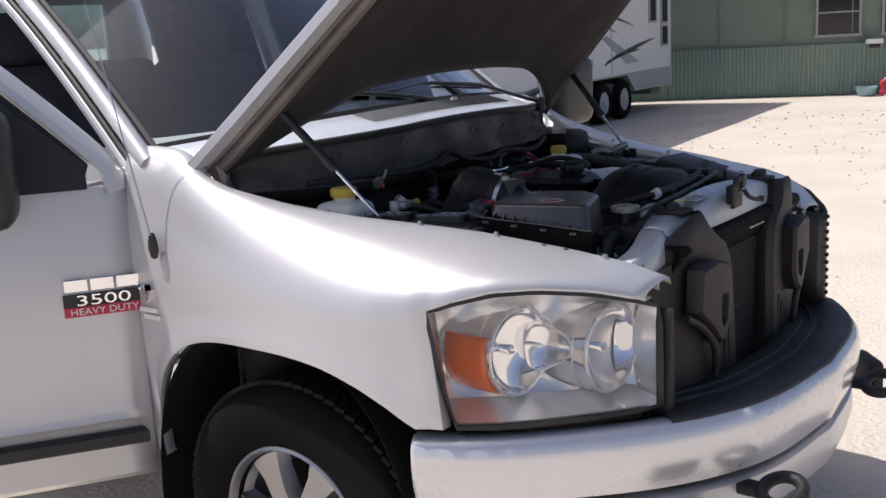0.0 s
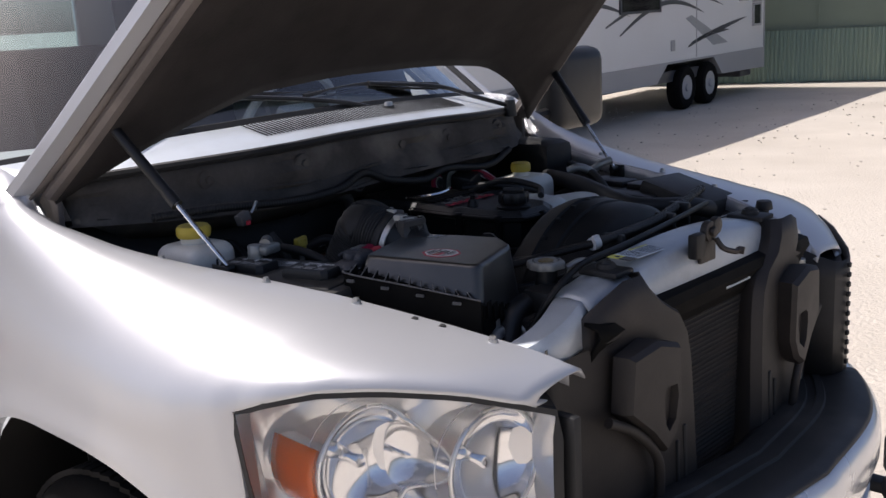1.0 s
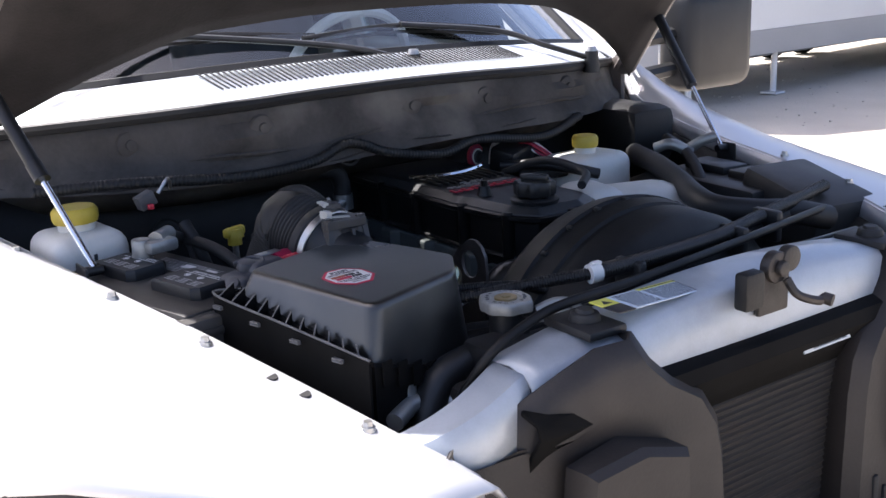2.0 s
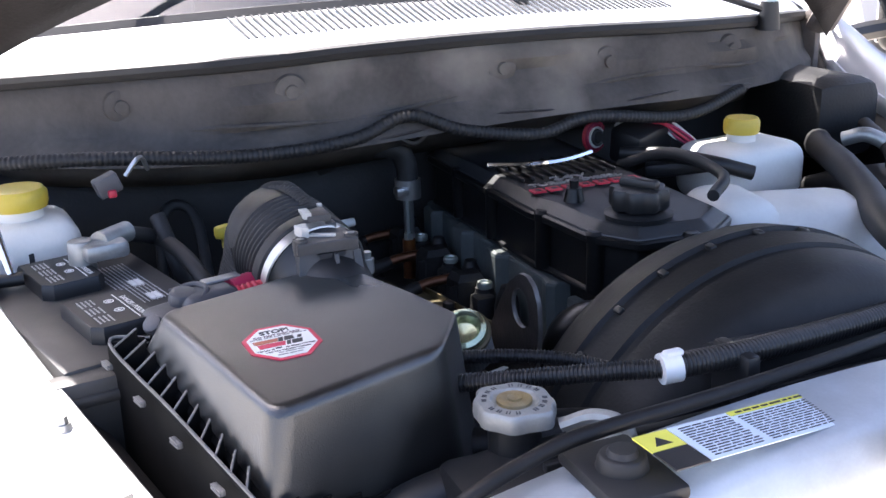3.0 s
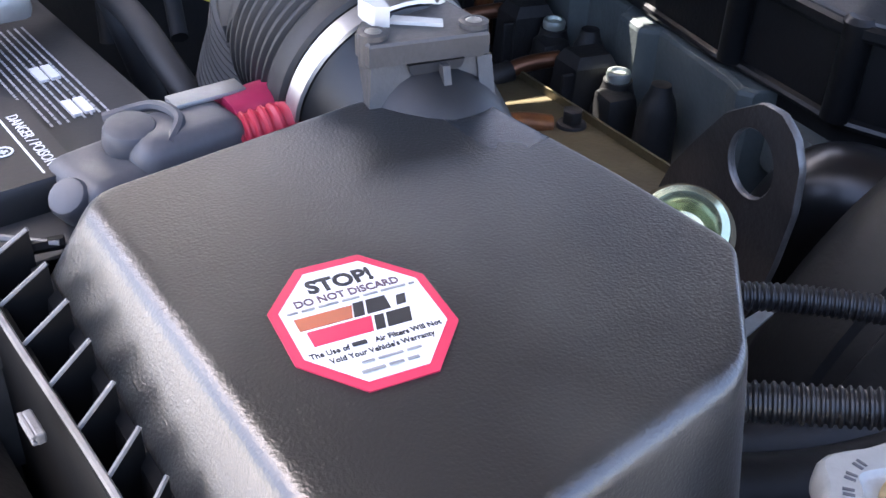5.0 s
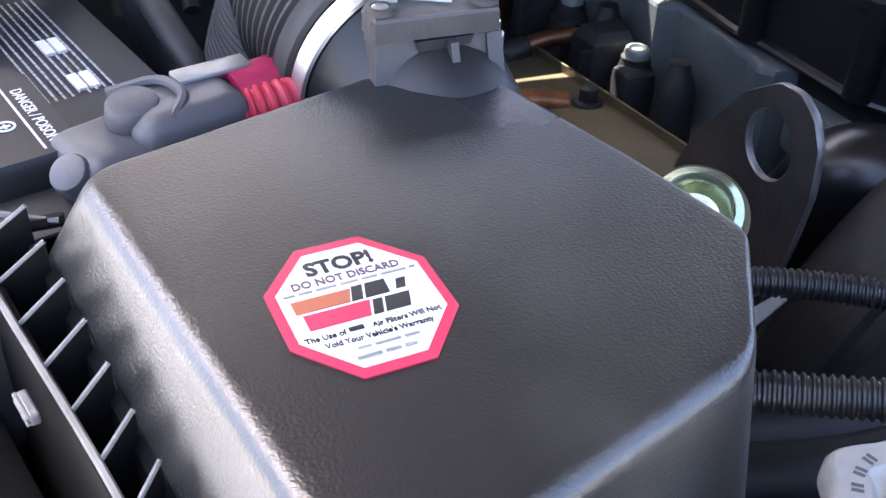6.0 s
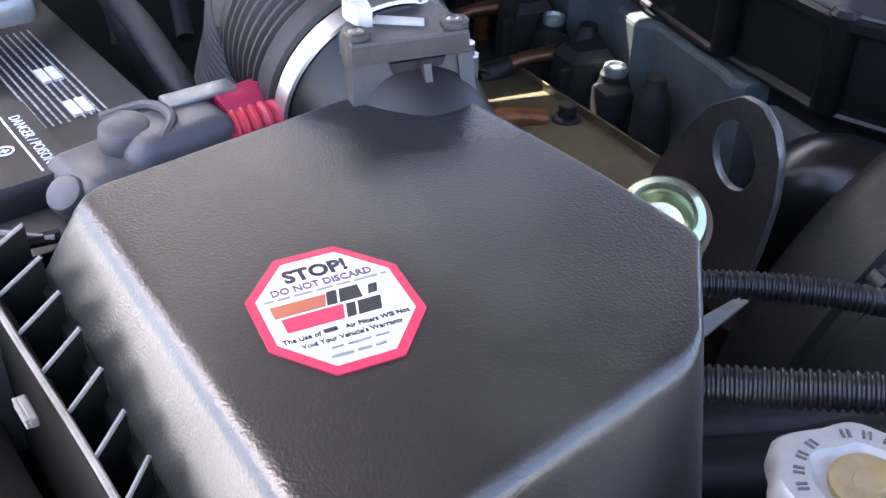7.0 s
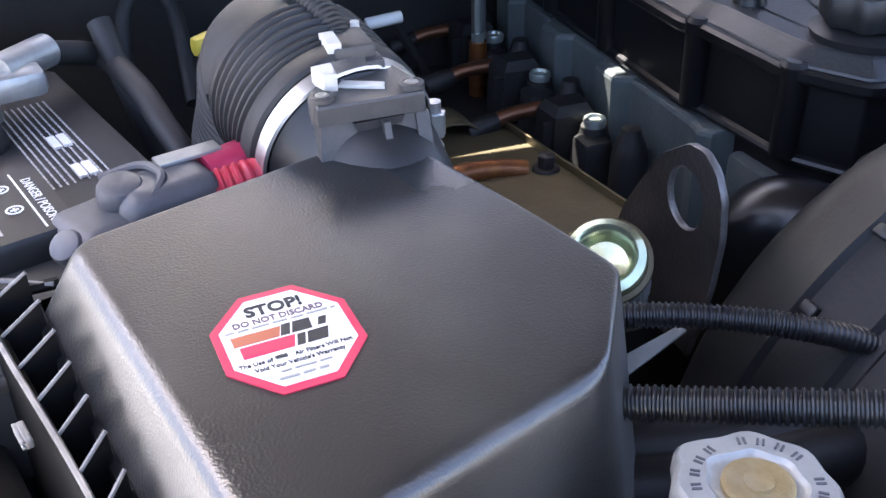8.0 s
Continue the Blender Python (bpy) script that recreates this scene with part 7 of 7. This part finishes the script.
# loose stones
rnd = random.Random(5)
ico = bmesh.new()
bmesh.ops.create_icosphere(ico, subdivisions=1, radius=1)
iv, fi = [v.co.copy() for v in ico.verts], [[v.index for v in f.verts] for f in ico.faces]
ico.free()
vs, fs = [], []
for k in range(1500):
    x, y = rnd.uniform(-9, 4), rnd.uniform(1.2, 15)
    r = rnd.uniform(0.004, 0.014) * (0.7 + y * 0.05)
    a, sx = rnd.uniform(0, 3.1), rnd.uniform(0.8, 1.5)
    base = len(vs)
    for v in iv:
        q = v * (0.8 + 0.4 * rnd.random())
        vs.append((x + r * (q.x * sx * math.cos(a) - q.y * math.sin(a)), y + r * (q.x * sx * math.sin(a) + q.y * math.cos(a)), r * (0.15 + 0.6 * q.z)))
    fs += [[base + i for i in f] for f in fi]
me = bpy.data.meshes.new("loose_stones")
me.from_pydata(vs, [], fs)
M["stones"] = material("stones", (0.56, 0.51, 0.44), 0.95, 0, 0.2, 1.5, 30, 0.3)
tagged(link_mesh("loose_stones", me, M["stones"]), "small pale stones scattered on the gravel", "gravel", kind="stuff")

# ---- green mobile home with corrugated skirting ----
M["siding"] = material("green_siding", (0.20, 0.245, 0.19), 0.7, 0, 0.08, 1.2, 40, 0.1, spot=0.3, spot_color=(0.25, 0.29, 0.23))
M["skirt"] = material("green_corrugated", (0.24, 0.31, 0.24), 0.5, 0.15, 0.12, 1.5, 30, 0.1, second=(0.17, 0.25, 0.22), spot=0.55, spot_color=(0.36, 0.36, 0.27), stretch=(1, 1, 0.25))
M["dark_room"] = material("dark_window_pane", (0.012, 0.013, 0.015), 0.08, 0, 0.3, 3, 20, 0.0)
M["frame_grey"] = material("window_frame_grey", (0.34, 0.36, 0.34), 0.5, 0.2, 0.1, 10, 100, 0.1)
HM = Matrix.Translation((-7.0, 17.2, 0)) @ Matrix.Rotation(math.atan2(0.352, 0.936), 4, "Z")
home = empty("mobile_home", (-7.0, 17.2, 0), "green mobile home with corrugated metal skirting", "house")
HI = Matrix.Translation((7.0, -17.2, 0))


def hp(name, bm, mat, label="", parent=None, smooth=True):
    ob = part(name, bm, mat, parent or home, label, smooth)
    ob.matrix_parent_inverse = HI
    return ob


def hbox(bm, c, s, bev=0.0):
    return box(bm, HM @ Vector(c), s, bev, HM.to_3x3())


bm = B()
hbox(bm, (2, 2.1, 2.0), (19.0, 4.0, 2.1))
hp("wall", bm, M["siding"], "smooth green siding", None, False)
for k in range(0, 17):
    bm = B()
    hbox(bm, (-7.5 + 1.22 * k, 0.085, 2.0), (0.02, 0.03, 2.1))
    hp("wall_batten", bm, M["siding"], "", None, False)
bm = B()
pr = []
for k in range(0, 19 * 13 + 1):
    for q, d in ((0.0, 0.0), (0.3, 0.0), (0.45, -0.022), (0.85, -0.022)):
        x = -7.5 + (k + q) / 13
        if x < 11.5:
            pr.append((x, d))
for k in range(19):
    q = [(x, d) for x, d in pr if -7.5 + k - 1e-6 <= x <= -7.5 + k + 1 + 0.04]
    bm = B()
    j = 0.012 * rnd.uniform(-1, 1)
    sheet(bm, [[HM @ Vector((x, 0.04 + d + j, z)) for z in (0.0 + 0.02 * rnd.random(), 0.5, 0.965)] for x, d in q])
    thick(hp("skirting_panel", bm, M["skirt"], "weathered corrugated panel" if k == 0 else "", None, False), 0.002)
bm = B()
loft(bm, [[HM @ Vector((x, y, z)) for y, z in ((-0.25, 3.02), (2.1, 3.45), (4.35, 3.02), (4.3, 2.97), (2.1, 3.36), (-0.2, 2.97))] for x in (-7.8, 11.8)])
hp("roof", bm, M["frame_grey"], "", None, False)


def home_window(x0, x1, z0, z1):
    bm = B()
    for c, s in ((((x0 + x1) / 2, 0.07, z0), (x1 - x0 + 0.08, 0.08, 0.05)), (((x0 + x1) / 2, 0.07, z1), (x1 - x0 + 0.08, 0.08, 0.05)), ((x0, 0.07, (z0 + z1) / 2), (0.05, 0.08, z1 - z0)), ((x1, 0.07, (z0 + z1) / 2), (0.05, 0.08, z1 - z0)),
                 (((x0 + x1) / 2, 0.07, z0 + (z1 - z0) * 0.5), (x1 - x0, 0.06, 0.03))):
        hbox(bm, c, s, 0.006)
    w = hp("window", bm, M["frame_grey"], "sliding window with dark panes", None, False)
    for z in (0.25, 0.75):
        bm = B()
        hbox(bm, ((x0 + x1) / 2, 0.09, z0 + (z1 - z0) * z), (x1 - x0 - 0.04, 0.02, (z1 - z0) * 0.5 - 0.03))
        part("pane", bm, M["dark_room"], w, "", False)


home_window(1.62, 2.40, 1.12, 2.0)
home_window(2.80, 3.6, 1.12, 2.0)
home_window(-4.0, -3.1, 1.12, 2.0)
# small white box on the wall, tub and toy at its foot
bm = B()
hbox(bm, (2.64, -0.10, 0.99), (0.30, 0.24, 0.09), 0.015)
wb = hp("wall_lamp_box", bm, M["white"], "white plastic fixture on the wall")
bm = B()
hbox(bm, (2.66, -0.02, 0.91), (0.18, 0.10, 0.10), 0.01)
part("bracket", bm, M["dark_room"], wb)
bm = B()
m = HM @ Matrix.Translation((2.50, -0.38, -0.012))
lathe(bm, [(0.0001, 0.0), (0.11, 0.0), (0.16, 0.05), (0.20, 0.17), (0.205, 0.175), (0.19, 0.172), (0.15, 0.06), (0.10, 0.015), (0.0001, 0.012)], m, 28)
M["tub"] = material("pale_blue_plastic", (0.28, 0.44, 0.50), 0.5, 0, 0.08, 6, 60, 0.05)
tagged(part("plastic_tub", bm, M["tub"]), "pale blue plastic tub on the gravel", "tub")
bm = B()
tube(bm, [HM @ Vector(p) for p in ((2.74, -0.42, 0.0), (2.80, -0.42, 0.10), (2.78, -0.42, 0.22), (2.92, -0.42, 0.31), (3.1, -0.40, 0.26), (3.2, -0.4, 0.0))], 0.055, 12, 6)
tagged(part("toy_arch", bm, M["red"]), "red plastic toy frame beside the tub", "toy")

# ---- travel trailer ----
TX = Matrix.Translation((-7.15, 12.4, 0)) @ Matrix.Rotation(radians(5.7), 4, "Z")
M["gel"] = material("white_gelcoat", (0.72, 0.73, 0.74), 0.3, 0, 0.04, 0.8, 30, 0.02, 0.3)
M["trailer_grey"] = material("trailer_grey", (0.36, 0.37, 0.385), 0.4, 0, 0.06, 1.0, 30, 0.05)
M["decal"] = material("trailer_decal", (0.06, 0.065, 0.075), 0.4, 0, 0.05, 3, 30, 0.0)
M["decal_grey"] = material("trailer_decal_grey", (0.33, 0.345, 0.36), 0.4, 0, 0.05, 3, 30, 0.0)
trailer = empty("travel_trailer", (-7.15, 12.4, 0), "white travel trailer with grey skirt and black swoosh graphics", "trailer")
RI = Matrix.Translation((7.15, -12.4, 0))


def rp(name, bm, mat, label="", parent=None, smooth=True):
    if parent:
        return part(name, bm, mat, parent, label, smooth)
    ob = part(name, bm, mat, trailer, label, smooth)
    ob.matrix_parent_inverse = RI
    return ob


def rbox(bm, c, s, bev=0.0):
    return box(bm, TX @ Vector(c), s, bev, TX.to_3x3())


def rpoly(name, pts, mat, parent=None, off=0.004):
    bm = B()
    loft(bm, [[TX @ Vector((d, y, z)) for y, z in pts] for d in (-0.01, off)])
    return rp(name, bm, mat, "", parent, False)


Y0, Y1 = -6.6, 3.17
bm = B()
loft(bm, [[TX @ Vector((x, y, z)) for y, z in ((Y0 + 0.25, 0.75), (Y1, 0.75), (Y1, 3.97), (Y1 - 0.06, 4.05), (Y0 + 0.7, 4.05), (Y0 + 0.2, 3.5), (Y0, 1.9), (Y0 + 0.05, 1.2))] for x in (-2.45, 0.0)])
body = rp("body", bm, M["gel"], "glossy white side wall", None, False)
bm = B()
loft(bm, [[TX @ Vector((x, y, z)) for y, z in ((Y0 + 0.3, 0.5), (-1.1, 0.46), (-0.75, 0.72), (0.95, 0.72), (1.3, 0.43), (Y1 + 0.005, 0.405), (Y1 + 0.005, 0.748), (Y0 + 0.2, 0.748))] for x in (-2.44, 0.012)])
rp("skirt", bm, M["trailer_grey"], "grey lower skirt", None, False)
bm = B()
rbox(bm, (-0.01, Y1 - 0.012, 2.26), (0.05, 0.04, 3.0), 0.012)
rp("corner_trim", bm, M["trailer_grey"], "", body, False)
bm = B()
rbox(bm, (0.0, 0.3, 2.30), (0.012, 0.025, 3.06))
rp("seam_trim", bm, M["trailer_grey"], "", body, False)
for y0, y1, z0, z1 in ((2.02, 2.35, 1.58, 2.7), (2.62, 2.95, 1.15, 1.50), (2.62, 2.95, 1.55, 2.7), (-2.2, -1.0, 1.5, 2.3)):
    bm = B()
    rbox(bm, (0.006, (y0 + y1) / 2, (z0 + z1) / 2), (0.03, y1 - y0, z1 - z0), 0.01)
    w = rp("trailer_window", bm, M["dark_room"], "dark window", None, False)
    bm = B()
    for c, s in (((0.016, y0, (z0 + z1) / 2), (0.03, 0.035, z1 - z0 + 0.04)), ((0.016, y1, (z0 + z1) / 2), (0.03, 0.035, z1 - z0 + 0.04)), ((0.016, (y0 + y1) / 2, z0), (0.03, y1 - y0, 0.035)), ((0.016, (y0 + y1) / 2, z1), (0.03, y1 - y0, 0.035))):
        rbox(bm, c, s)
    rp("window_frame", bm, M["trailer_grey"] if y0 > 0 else M["decal"], "", w, False)


def swoosh(name, a, b, bow, w, mat):
    """A curved blade from a to b (along, up), bowed upwards and tapering at both ends."""
    up, dn = [], []
    for k in range(15):
        t = k / 14
        y, z = a[0] + (b[0] - a[0]) * t, a[1] + (b[1] - a[1]) * t + bow * math.sin(math.pi * t)
        h = w * math.sin(math.pi * min(1, 0.06 + t * 0.94)) ** 0.7
        up.append((y, z + h)), dn.append((y, z - h * 0.4))
    rpoly(name, up + dn[::-1], mat, body)


swoosh("decal", (-2.6, 1.32), (1.35, 1.52), 0.30, 0.055, M["decal"])
swoosh("decal", (-2.2, 1.20), (0.6, 1.42), 0.28, 0.05, M["decal"])
swoosh("decal", (0.1, 0.98), (2.35, 1.30), 0.0, 0.05, M["decal"])
swoosh("decal", (0.0, 0.93), (1.6, 1.12), 0.05, 0.05, M["decal"])
swoosh("decal", (-4.6, 1.25), (-1.9, 1.45), 0.26, 0.05, M["decal"])
rpoly("decal", [(-0.1, 1.36), (0.12, 1.40), (1.55, 0.92), (0.95, 0.91)], M["decal_grey"], body)
bm = B()
rbox(bm, (0.004, -0.55, 0.98), (0.02, 0.14, 0.16), 0.01)
rp("hatch", bm, M["trailer_grey"], "", body, False)
for y in (0.0, 0.87):
    m = TX @ Matrix.Translation((0.0, y - 0.03, 0.325)) @ Matrix.Rotation(radians(90), 4, "Y")
    bm = B()
    lathe(bm, [(0.185, 0.0), (0.24, 0.012), (0.30, 0.006), (0.325, -0.02), (0.335, -0.05), (0.335, -0.16), (0.32, -0.20), (0.2, -0.20), (0.185, -0.18)], m, 40, True)
    ty = rp("tyre", bm, M["tyre"], "black trailer tyre")
    bm = B()
    lathe(bm, [(0.19, -0.004), (0.18, 0.0), (0.165, -0.03), (0.10, -0.045), (0.065, -0.02), (0.06, 0.02), (0.001, 0.025)], m, 32)
    rp("rim", bm, M["trailer_grey"], "painted steel rim", ty)
    for x in (-2.3,):
        bm = B()
        lathe(bm, [(0.185, 0.0), (0.30, 0.006), (0.335, -0.05), (0.335, -0.16), (0.2, -0.20), (0.185, -0.18)], TX @ Matrix.Translation((x, y - 0.03, 0.325)) @ Matrix.Rotation(radians(90), 4, "Y"), 32, True)
        rp("tyre", bm, M["tyre"], "")
bm = B()
rbox(bm, (-1.2, -1.0, 0.52), (2.2, 8.6, 0.16))
rbox(bm, (-0.35, 2.6, 0.34), (0.5, 0.5, 0.10), 0.02)
rbox(bm, (-1.2, 3.35, 0.42), (2.2, 0.10, 0.10), 0.02)
rp("chassis", bm, M["decal"], "", None, False)
for y in (-5.2, -3.6):
    bm = B()
    cyl(bm, TX @ Vector((-0.1, y, 0.0)), TX @ Vector((-0.1, y, 0.6)), 0.035)
    rbox(bm, (-0.1, y, 0.012), (0.2, 0.2, 0.024))
    rp("stabiliser_jack", bm, M["gel"], "", None)
